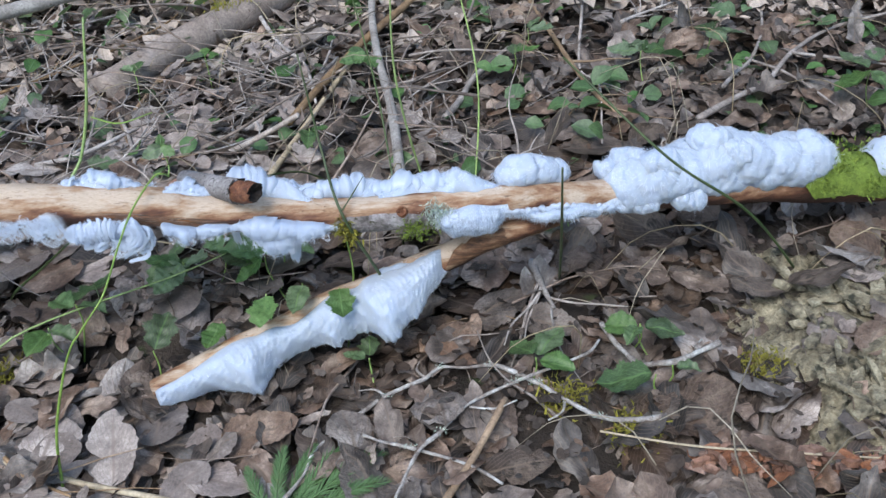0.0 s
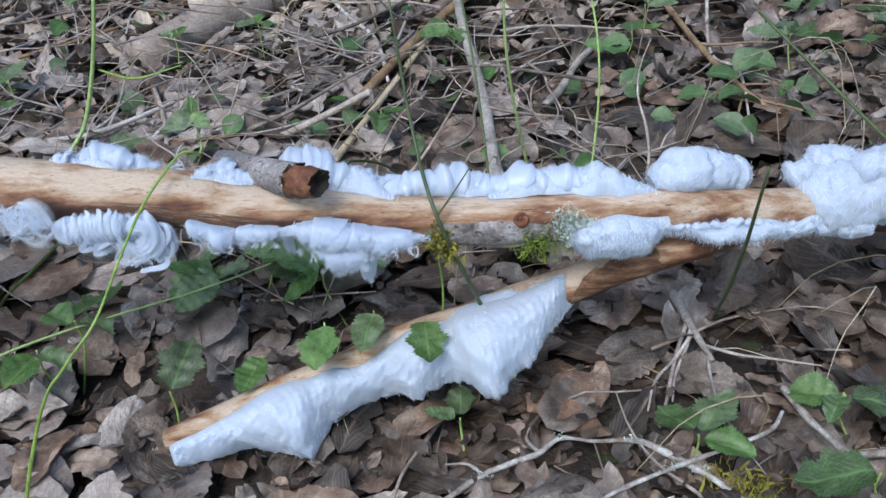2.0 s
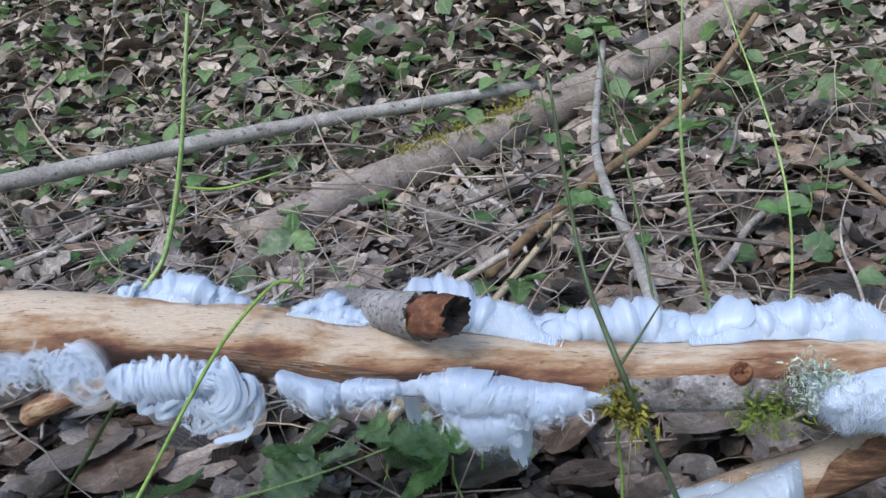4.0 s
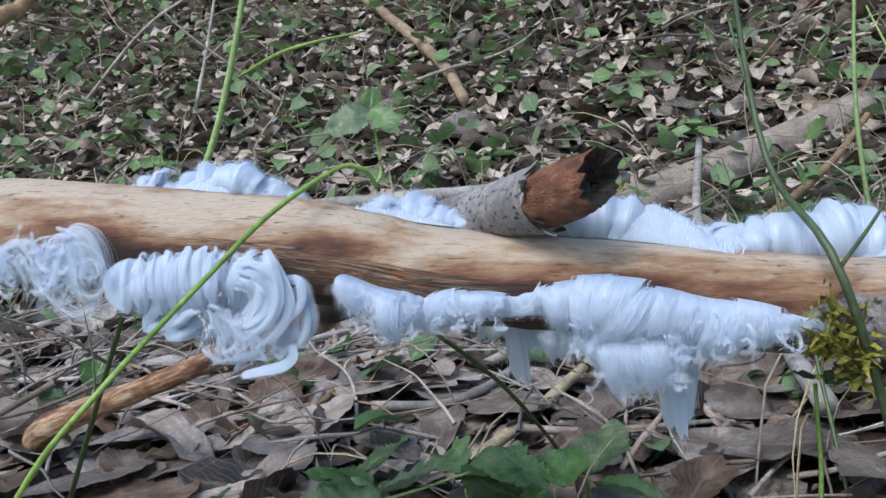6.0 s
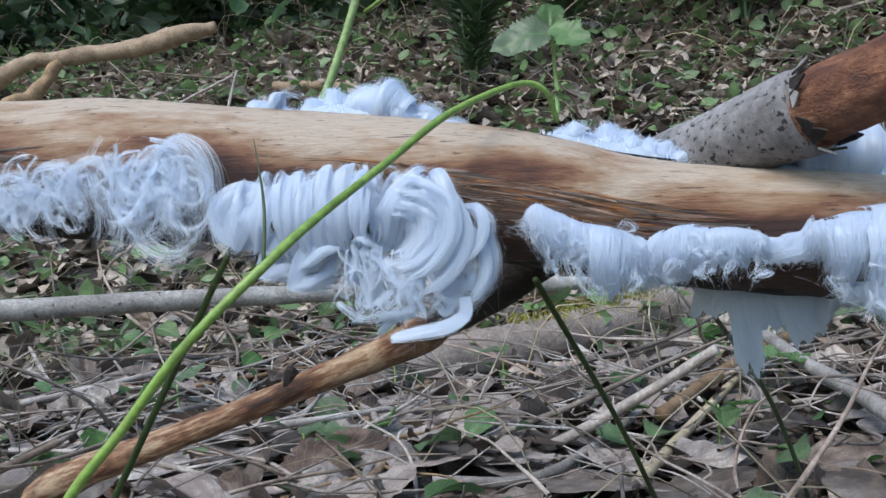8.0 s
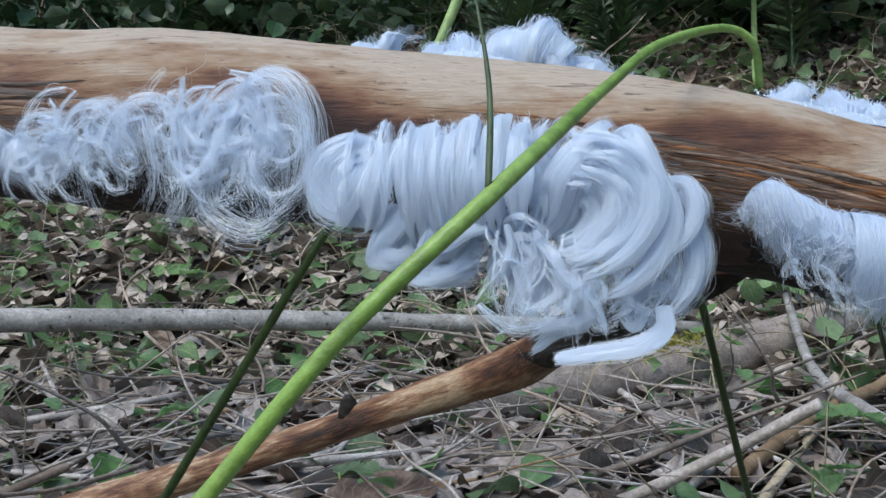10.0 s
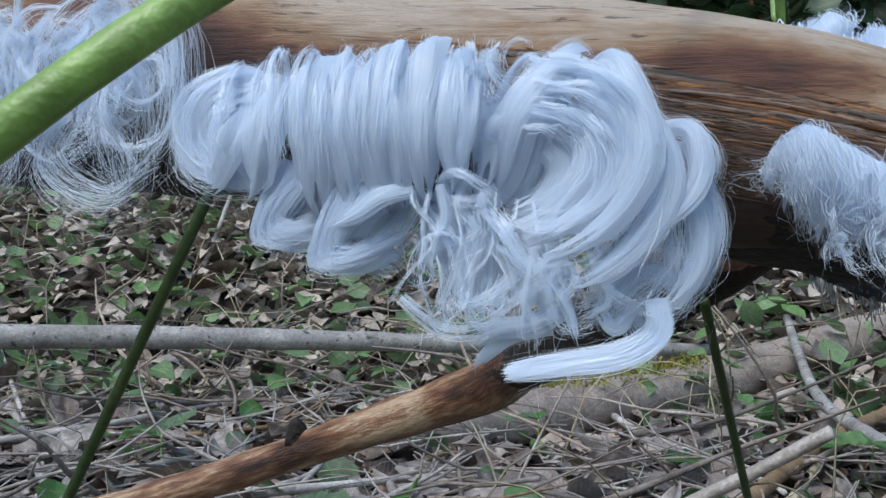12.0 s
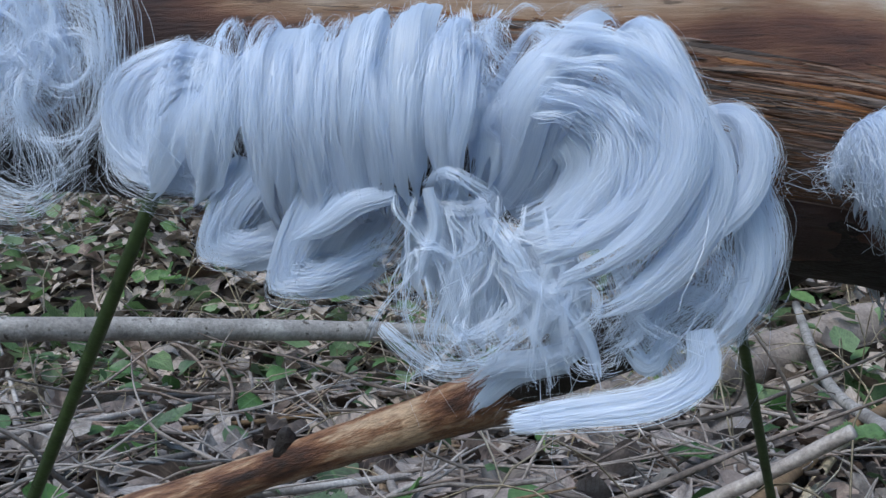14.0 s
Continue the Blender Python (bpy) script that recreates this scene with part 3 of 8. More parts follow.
for k in range(4):
    clump("moss_tuft", np.array([0.1 + 0.003 * k, 0.002 + 0.002 * (k % 2), 0.176 - 0.005 * k]), M_YMOSS, log, 70, 0.0075, (0.0045, 0.003, 0.005), 90 + k, (0, -0.7, 0.4), "yellow-green moss")
for k in range(7):
    clump("moss_tuft", np.array([0.165 + 0.007 * (k % 4), 0.008, 0.166 - 0.005 * (k // 3)]), M_MOSS, log, 60, 0.005, (0.006, 0.003, 0.005), 99 + k, (0, -0.7, 0.2), "olive moss among bark")
for k in range(9):
    clump("lichen", np.array([0.19 + 0.004 * (k % 5), 0.009, 0.181 - 0.005 * (k // 3)]), M_LICHEN, log, 70, 0.004, (0.0045, 0.003, 0.0045), 120 + k, (0, -0.6, 0.5), "crusty grey-green lichen")

stub = empty("crossing_branch", (-0.06, 0.07, 0.2), "broken branch with pale speckled bark leaning on the log", "branch")
part("bark", mesh_of("bark", *tube(CROSS, 28, 40, 0.05, 120, 4, stub.location)[:2], M_STUBBARK), stub)


def torn_end(rows, sides, steps, seed, jag):
    "A bar that ends in a torn, splintered rim round a hollow: the outer wood, and the black rotted inside of the break."
    v, f, u = tube(rows, sides, steps, 0.1, 170, seed, flat_end=False)
    v = v.reshape(steps, sides, 3)
    axis_dir = np.array(rows[-1][:3]) - np.array(rows[0][:3])
    axis_dir /= np.linalg.norm(axis_dir)
    th = np.linspace(0, 2 * np.pi, sides, endpoint=False)
    rng = np.random.default_rng(seed)
    reach = jag * (0.55 * np.sin(th - 0.2) + 0.35 * np.sign(np.sin(5 * th + 1)) * np.abs(np.sin(5 * th + 1)) ** 0.4 * 0.5 + rng.normal(0, 0.16, sides))
    grow = np.linspace(0, 1, steps) ** 1.6
    v = v + axis_dir * (grow[:, None] * reach[None])[..., None]
    groove = 1 - 0.05 * np.abs(np.sin(th * 7 + 0.6)) - 0.04 * np.abs(np.sin(th * 13))
    mid = v.mean(axis=1, keepdims=True)
    v = mid + (v - mid) * groove[None, :, None]
    rim = v[-1]
    centre = rim.mean(axis=0)
    rings = [rim]
    for k, (q, sink) in enumerate(((0.82, 0.1), (0.66, 0.5), (0.4, 0.75), (0.05, 0.9))):
        rings.append(centre + (rim - centre) * q - axis_dir * (jag * sink) + rng.normal(0, 0.0004, rim.shape))
    inner = np.stack(rings)
    i, j = np.meshgrid(np.arange(len(rings) - 1), np.arange(sides), indexing="ij")
    k = (j + 1) % sides
    fi = np.stack([i * sides + j, i * sides + k, (i + 1) * sides + k, (i + 1) * sides + j], -1).reshape(-1, 4)
    return v.reshape(-1, 3), f, inner.reshape(-1, 3), fi


KNOT = [(0.163, 0.013, 0.179, 0.0062), (0.1627, 0.008, 0.184, 0.0056), (0.1625, 0.0045, 0.187, 0.0047)]
wood_v, wood_f, rot_v, rot_f = torn_end(KNOT, 30, 12, 11, 0.0022)
knot = part("knot", mesh_of("knot", wood_v - np.asarray(log.location), wood_f, M_RUST), log, "rusty stump of a broken twig")
part("heartwood", mesh_of("heartwood", rot_v - np.asarray(log.location), rot_f, M_TORN), knot)
wood_v, wood_f, rot_v, rot_f = torn_end(CROSS_TIP, 44, 16, 6, 0.0065)
part("broken_end", mesh_of("broken_end", wood_v - np.asarray(stub.location), wood_f, M_TORN), stub, "torn red-brown wood of the broken end")
part("rotted_core", mesh_of("rotted_core", rot_v - np.asarray(stub.location), rot_f, M_DARK), stub, "black rotted hollow of the break")
for k in range(13):
    a = k * 0.483 + 0.2 * (k % 2)
    o = np.array([0.0065, 0.009, 0.2252])
    d1, d2, dn = np.array([0.62, 0.78, 0.0]), np.array([-0.2, 0.16, 0.96]), np.array([0.72, -0.62, 0.3])
    rad = d1 * math.cos(a) + d2 * math.sin(a)
    p0 = o + 0.0122 * rad
    flap = ((-1, 0), (1, 0), (0.7, 0.55), (-0.4, 0.7), (0.1, 1.0))
    along = np.cross(dn, rad)
    fv = [p0 + along * (x * 0.003) + dn * (y * (0.003 + 0.0016 * (k % 3))) + rad * (0.0012 * y * (1 + k % 2)) for x, y in flap]
    fv += [q - rad * 0.0007 for q in fv]
    ff = [(0, 1, 2, 4, 3), (8, 9, 7, 6, 5), (0, 5, 6, 1), (1, 6, 7, 2), (2, 7, 9, 4), (4, 9, 8, 3), (3, 8, 5, 0)]
    part("bark_flap", mesh_of("bark_flap", np.array(fv) - np.asarray(stub.location), ff, M_DARK if k % 3 else M_PALEBARK, smooth=False), stub)
# near-black stretch of the branch where it comes out behind the log
DARK_LENGTH = CROSS_LOW[:2] + [(-0.115, 0.118, 0.1635, 0.0078), (-0.135, 0.142, 0.152, 0.0062), (-0.15, 0.157, 0.1445, 0.003)]
part("damp_wood", mesh_of("damp_wood", *tube(DARK_LENGTH, 26, 50, 0.12, 90, 5, stub.location)[:2], M_DARK), stub, "near-black wood behind the log")
PEELED = tube([(-0.105, 0.107, 0.1685, 0.0062), (-0.125, 0.13, 0.1575, 0.007)] + CROSS_LOW[2:], 26, 110, 0.14, 90, 7, stub.location)
part("peeled_wood", mesh_of("peeled_wood", PEELED[0], PEELED[1], M_PEEL, PEELED[2]), stub, "peeled red-brown wood with pale patches")
part("rusty_wood", mesh_of("rusty_wood", *tube([(-0.05, 0.066, 0.2065, 0.0112), (-0.062, 0.075, 0.2, 0.0112), (-0.076, 0.083, 0.19, 0.01), (-0.086, 0.09, 0.181, 0.008)], 24, 26, 0.14, 130, 15, stub.location)[:2], M_RUST), stub, "rust-brown flaking wood")
part("knot", mesh_of("knot", *tube([(-0.22, 0.196, 0.121, 0.0045), (-0.22, 0.193, 0.1265, 0.004), (-0.22, 0.191, 0.129, 0.002)], 10, 7, 0.25, 200, 3, stub.location)[:2], M_DARK), stub)
# ---- hair ice ----


def fork_at(x):
    """Centre and radius of the forked limb over x (an array)."""
    x = np.asarray(x, float)
    s = spline(FORK, 200)[::-1]
    c = np.stack([x, np.interp(x, s[:, 0], s[:, 1]), np.interp(x, s[:, 0], s[:, 2])], -1)
    return c, np.interp(x, s[:, 0], s[:, 3])


def bunched(rng, n, bunches, fray, s):
    """For n strands, a few of them in bunches: their way across the lock, lift, share of the length, and waviness."""
    kc = np.clip(rng.normal(0, 0.6, bunches), -1.1, 1.1)
    pick = rng.integers(0, bunches, n)
    own = rng.uniform(size=n) < 0.72
    cr = np.where(own, np.clip(rng.normal(0, 0.56, n), -1.2, 1.2), kc[pick] + rng.normal(0, 0.1, n))
    off = np.where(own, rng.normal(0.0001, np.where(rng.uniform(size=n) < 0.15, 0.0006, 0.00015) * fray, n), rng.normal(0.0002, 0.00025 * fray, bunches)[pick])
    lim = np.where(own, rng.uniform(0.72, 1.0, n), rng.uniform(0.78, 1.0, bunches)[pick] * rng.uniform(0.93, 1.0, n))
    drift = np.where(own, rng.normal(0, 0.33, n), rng.normal(0, 0.25, bunches)[pick] + rng.normal(0, 0.08, n))
    drift = drift[:, None] * s[None] + 0.09 * np.sin(s[None] * rng.uniform(3, 9, (n, 1)) + rng.uniform(0, 6.28, (n, 1)))
    loose = np.where(rng.uniform(size=n) < 0.07, rng.uniform(3, 9, n), rng.uniform(0.5, 1.5, n))[:, None, None]
    q = s[None, :, None]
    wave = loose * fray * (0.00012 * np.sin(q * rng.uniform(3, 10, (n, 1, 3)) + rng.uniform(0, 6.28, (n, 1, 3))) + rng.normal(0, 0.0003, (n, 1, 3)) * q**2)
    return cr, off, lim, drift, wave


def ice_lock(holder, rng, u, theta, length, lift, aside, slant, curl, width, strands, axis=log_at, segs=12, hair=0.00009, drop=0.0, fray=1.0, back=False, power=0.62, sheet=True):
    """One lock of fine ice strands that leaves the wood at u and theta (0 up, 90 to the front), and curls over.
    aside turns its start along the wood, slant turns the side to which it bends."""
    c, r = axis(np.array([u]))
    c, r = c[0], r[0]
    th = radians(theta)
    nrm = np.array([0, -math.sin(th), math.cos(th)])
    tan = np.array([0, -math.cos(th), -math.sin(th)]) * (-1 if back else 1)
    e1 = nrm * math.cos(radians(aside)) + X_AXIS * math.sin(radians(aside))
    e2 = tan * math.cos(radians(slant)) + X_AXIS * math.sin(radians(slant))
    e2 = e2 - e1 * (e1 @ e2)
    e2 /= np.linalg.norm(e2)
    cross = np.cross(e1, e2)
    start = c + nrm * (r * 0.93) + tan * drop
    s = np.linspace(0, 1, segs + 1)
    wob = 0.16 * np.sin(s * rng.uniform(4, 8) + rng.uniform(0, 6))
    phi = radians(lift) + radians(curl) * s ** (power * rng.uniform(0.9, 1.15)) + wob
    step = e1[None] * np.cos(phi)[:, None] + e2[None] * np.sin(phi)[:, None] + cross[None] * (0.25 * np.sin(s * 3 + rng.uniform(0, 6)))[:, None] * rng.uniform(-1, 1)
    line = start + np.vstack([[0, 0, 0], np.cumsum(step[:-1] * (length / segs), axis=0)])
    away = e1[None] * -np.sin(phi)[:, None] + e2[None] * np.cos(phi)[:, None]
    half = 0.5 * width * (0.8 + 0.35 * np.sin(np.pi * np.clip(s * 1.1, 0, 1)) - 0.45 * s**2)
    m = 13
    a = np.linspace(-1, 1, m)
    ripple = 0.07 * np.sin(a[:, None] * 5 + s[None] * 4 + rng.uniform(0, 6))

    def band(cr, lim, off):
        """Points across the lock at cr (k), up to lim of its length (k), off away from its face (k)."""
        k = len(cr)
        idx = s[None] * lim[:, None] * segs
        i0 = np.minimum(idx.astype(int), segs - 1)
        f = (idx - i0)[..., None]
        base = line[i0] * (1 - f) + line[i0 + 1] * f
        hw = half[i0] * (1 - f[..., 0]) + half[i0 + 1] * f[..., 0]
        aw = away[i0]
        bulge = (0.55 * cr**2)[:, None] * hw + off[:, None] * (0.4 + s[None]) + 0.12 * hw * np.sin(cr * 6 + u * 900)[:, None]
        return base + cross * (cr[:, None] * hw)[..., None] + aw * bulge[..., None]

    v = band(a, np.full(m, 0.9) + 0.06 * np.sin(a * 9 + u * 500), 0.0004 + 0 * a) + (away[None] * (ripple * half[None])[..., None])
    i, j = np.meshgrid(np.arange(m - 1), np.arange(segs), indexing="ij")
    z = i * (segs + 1) + j
    f1 = np.stack([z, z + 1, z + segs + 2, z + segs + 1], -1).reshape(-1, 4)
    uv1 = np.stack([np.repeat(a, segs + 1) + u * 40, np.tile(s, m)], 1)
    me = mesh_of("packed_ice", v.reshape(-1, 3) - np.asarray(holder.location), f1, M_CORE, uv1)
    lock = part("ice_lock", me, holder) if sheet else None
    n = int(strands * 1.1)
    cr, off, lim, drift, wave = bunched(rng, n, 7, fray, s)
    h = band(cr, lim, -off) + wave + cross * (drift * half[None])[..., None]
    t = np.gradient(h, axis=1)
    side = np.cross(t, rng.normal(size=(n, 1, 3)) * 0.22 + away[None])
    side /= np.linalg.norm(side, axis=2)[..., None] + 1e-12
    wd = hair * rng.uniform(0.5, 1.4, (n, 1, 1)) * np.linspace(1, 0.6, segs + 1)[None, :, None]
    hv = np.stack([h - side * wd, h + side * wd], 2)
    q = (np.arange(n)[:, None] * (segs + 1) + np.arange(segs)[None]) * 2
    f2 = np.stack([q, q + 1, q + 3, q + 2], -1).reshape(-1, 4)
    part("fringe" if lock else "ice_lock", mesh_of("fringe", hv.reshape(-1, 3) - np.asarray(holder.location), f2, M_HAIR), lock or holder)


ICE = "white silky hair ice curling from the bare wood"
GROUP = "ice tufts on the branch"


def ice_tuft(u0, u1, label, seed, count, theta, length, lift, curl, width, strands, spread=6, aside=12, axis=log_at, back=False, fray=1.0, ends=True, hair=0.000034, power=0.72, rows=2, sheet=True):
    """A tuft of overlapping locks along the wood, in rows one over the other, shorter and turned outwards at both ends."""
    rng = np.random.default_rng(seed)
    mid, _ = axis(np.array([0.5 * (u0 + u1)]))
    holder = empty("hair_ice_tuft", mid[0], label, "ice", GROUP)
    ph = rng.uniform(0, 6.28, 6)
    wide = max(width, 2.3 * (u1 - u0) / count)
    for row in range(rows):
        for k in range(count):
            f = (k + 0.5 + 0.5 * (row % 2)) / (count + 0.5)
            env = (1 - 0.6 * abs(2 * f - 1) ** 2.2) if ends else 1.0
            out = (2 * f - 1) ** 3 * 50 if ends else 0
            soft = [math.sin(f * 9 * (1 + 0.3 * q) + ph[q]) for q in range(4)]
            ice_lock(holder, rng, u0 + (u1 - u0) * f + rng.normal(0, 0.0006), theta + 12 * row + spread * soft[0] + rng.normal(0, 2), length * env * (1 + 0.26 * soft[1] + rng.normal(0, 0.15)) * (1 + 0.12 * row), lift + 16 * row + 6 * soft[2],
                     out + aside * soft[3] + rng.normal(0, 7), rng.normal(0, 9), curl * (1 + rng.normal(0, 0.1)), wide * rng.uniform(0.85, 1.25), strands, axis, back=back, fray=fray, hair=hair, power=power, sheet=sheet)
    return holder


def comb(holder, top, bottom, bulge, seed, count, strands, lip=0.14, tuck=0.35, hair=0.00004, fray=1.0, slant=0.0, out=(0, -1, 0.3), swell=0.26, ragged=0.12, mat=None):
    """A combed growth of hair ice: locks that leave the wood along the line top, roll outwards by bulge of their length and come down to the line bottom."""
    rng = np.random.default_rng(seed)
    t_line, b_line = spline(top, 240), spline(bottom, 240)
    grid = np.linspace(0, 1, 240)
    run = np.linalg.norm(np.diff(t_line, axis=0), axis=1).sum()
    away = np.asarray(out, float) / np.linalg.norm(out)
    at0 = np.asarray(holder.location)

    def place(f, q, grow, off):
        "Points at f along the growth and q down its locks; grow: the lock's own share of length; off: metres proud of the roll."
        over = (f - np.clip(f, 0, 1)) * run
        f = np.clip(f, 0, 1)
        a = np.stack([np.interp(f, grid, t_line[:, k]) for k in range(3)], -1)
        b = np.stack([np.interp(f, grid, b_line[:, k]) for k in range(3)], -1)
        d = (b - a) * grow[..., None]
        ln = np.linalg.norm(d, axis=-1)
        along = q - lip * np.sin(np.pi * np.clip(q / 0.55, 0, 1)) + 0.05 * np.sin(np.pi * q)
        rise = np.sin(np.pi * np.clip(q, 0, 1.2) ** 0.72 * (1 - 0.5 * tuck * (1 - q))) ** 1.0
        rise = np.where(q > 0.55, rise * (1 - 0.0 * q) + (1 - tuck) * 0.35 * (q - 0.55), rise)
        ends = np.clip(np.minimum(f, 1 - f) / 0.08, 0.15, 1) ** 0.5
        a = a + X_AXIS * (0.8 * over)[..., None]
        return a + d * along[..., None] + away * (ln * bulge * np.maximum(rise, 0) * ends + off)[..., None]

    cuts = np.sort((np.arange(count) + 0.5 + rng.uniform(-0.3, 0.3, count)) / count)
    segs = 16
    q = np.linspace(0, 1, segs + 1)
    for fk in cuts:
        half = rng.uniform(0.9, 1.9) / count
        grow = np.clip(rng.normal(1.0, ragged), 0.6, 1.35) * (1 - 0.35 * abs(2 * fk - 1) ** 3)
        lean = (slant + rng.normal(0, 0.6) + 2.0 * (2 * fk - 1) ** 3) / count
        lift = rng.uniform(-0.0006, 0.0022)
        shift = rng.normal(0, 0.0014)
        m = 13
        a = np.linspace(-1, 1, m)
        lim = 0.9 + 0.07 * np.sin(a * 7 + fk * 300) + 0.04 * np.sin(a * 19 + fk * 90)
        fine = 0.00022 * np.sin(a[:, None] * 14 + 2.5 * q[None] + fk * 200) + 0.0003 * np.sin(a[:, None] * 5 + fk * 77)
        ff = fk + a[:, None] * half * (1 - 0.12 * q[None]) + lean * q[None] ** 1.5
        body = swell * half * run * (1 - a[:, None] ** 2) * np.sin(np.pi * np.clip(q[None] + 0.12, 0, 1)) ** 0.7
        v = place(ff, q[None] * lim[:, None], np.full(ff.shape, grow), body + lift + fine)
        v[..., 2] += shift * (1 - 0.5 * q[None])
        i, j = np.meshgrid(np.arange(m - 1), np.arange(segs), indexing="ij")
        z = i * (segs + 1) + j
        uv = np.stack([np.repeat(a, segs + 1) * half * run * 170 + fk * 40, np.tile(q, m)], 1)
        lock = part("ice_lock", mesh_of("ice_lock", v.reshape(-1, 3) - at0, np.stack([z, z + 1, z + segs + 2, z + segs + 1], -1).reshape(-1, 4), mat or M_CORE, uv), holder)
        n = strands
        cr = np.clip(rng.normal(0, 0.55, n), -1.25, 1.25)
        stray = rng.uniform(size=n) < 0.22
        end = np.where(stray, rng.uniform(0.85, 1.18, n), rng.uniform(0.7, 1.02, n))
        drift = rng.normal(0, np.where(stray, 0.5, 0.16)) * half
        qq = q[None] * end[:, None]
        wob = fray * (np.where(stray, 0.0011, 0.00028)[:, None] * np.sin(q[None] * rng.uniform(3, 9, (n, 1)) + rng.uniform(0, 6.28, (n, 1))) * q[None] + rng.normal(0, 0.0006, (n, 1)) * q[None] ** 2)
        fs = fk + cr[:, None] * half * (1 - 0.12 * q[None]) + (lean + drift)[:, None] * q[None] ** 1.4 + wob / run
        body = swell * half * run * np.maximum(1 - cr[:, None] ** 2, -0.3) * np.sin(np.pi * np.clip(q[None] + 0.12, 0, 1)) ** 0.7
        off = np.where(stray, np.abs(rng.normal(0, 0.0011, n)), np.abs(rng.normal(0.00005, 0.0002, n)))[:, None] * (0.15 + q[None]) * fray
        h = place(fs, qq, np.full(fs.shape, grow), body + lift + off + 0.0001)
        h[..., 2] += shift * (1 - 0.5 * q[None])
        h = h + fray * np.where(stray, 0.0006, 0.00012)[:, None, None] * np.sin(q[None, :, None] * rng.uniform(3, 11, (n, 1, 3)) + rng.uniform(0, 6.28, (n, 1, 3))) * q[None, :, None]
        side = np.cross(np.gradient(h, axis=1), away + rng.normal(0, 0.3, (n, 1, 3)))
        side /= np.linalg.norm(side, axis=2)[..., None] + 1e-12
        wd = hair * (0.45 + 0.9 * rng.uniform(size=(n, 1, 1)) ** 2) * np.linspace(1, 0.6, segs + 1)[None, :, None]
        hv = np.stack([h - side * wd, h + side * wd], 2)
        k = (np.arange(n)[:, None] * (segs + 1) + np.arange(segs)[None]) * 2
        part("fringe", mesh_of("fringe", hv.reshape(-1, 3) - at0, np.stack([k, k + 1, k + 3, k + 2], -1).reshape(-1, 4), M_HAIR), lock)


def curls(holder, rng, count, x0, x1, z0, z1, depth, size, hair=26):
    """Loose wisps that curl out of a tuft: x and z in millimetres from the tuft's middle, depth out from the wood."""
    for _ in range(count):
        x, z, a, turn = rng.uniform(x0, x1), rng.uniform(z0, z1), rng.uniform(0, 6.28), rng.choice([-1, 1]) * rng.uniform(1.8, 4.6)
        r = size * rng.uniform(0.5, 1.3)
        rows = [(x + r * math.cos(a + turn * q) * (1 - 0.25 * q), z + r * math.sin(a + turn * q) - 1.2 * size * q, depth + rng.normal(0, 0.8) + 0.8 * math.sin(2 * q)) for q in (0, 0.25, 0.5, 0.75, 1)]
        strand_lock(holder, rng, rows, rng.uniform(0.0006, 0.0022), hair, False, 1.8, 0.2)


# the great tuft: a rolled left end, a combed curtain, a tangle of loose strands, and a swirl that sweeps over to the other side
rng_main = np.random.default_rng(77)
main = empty("hair_ice_tuft", (-0.122, 0.0, 0.2), "large swirling tuft of hair ice with loose strands below", "ice", GROUP)


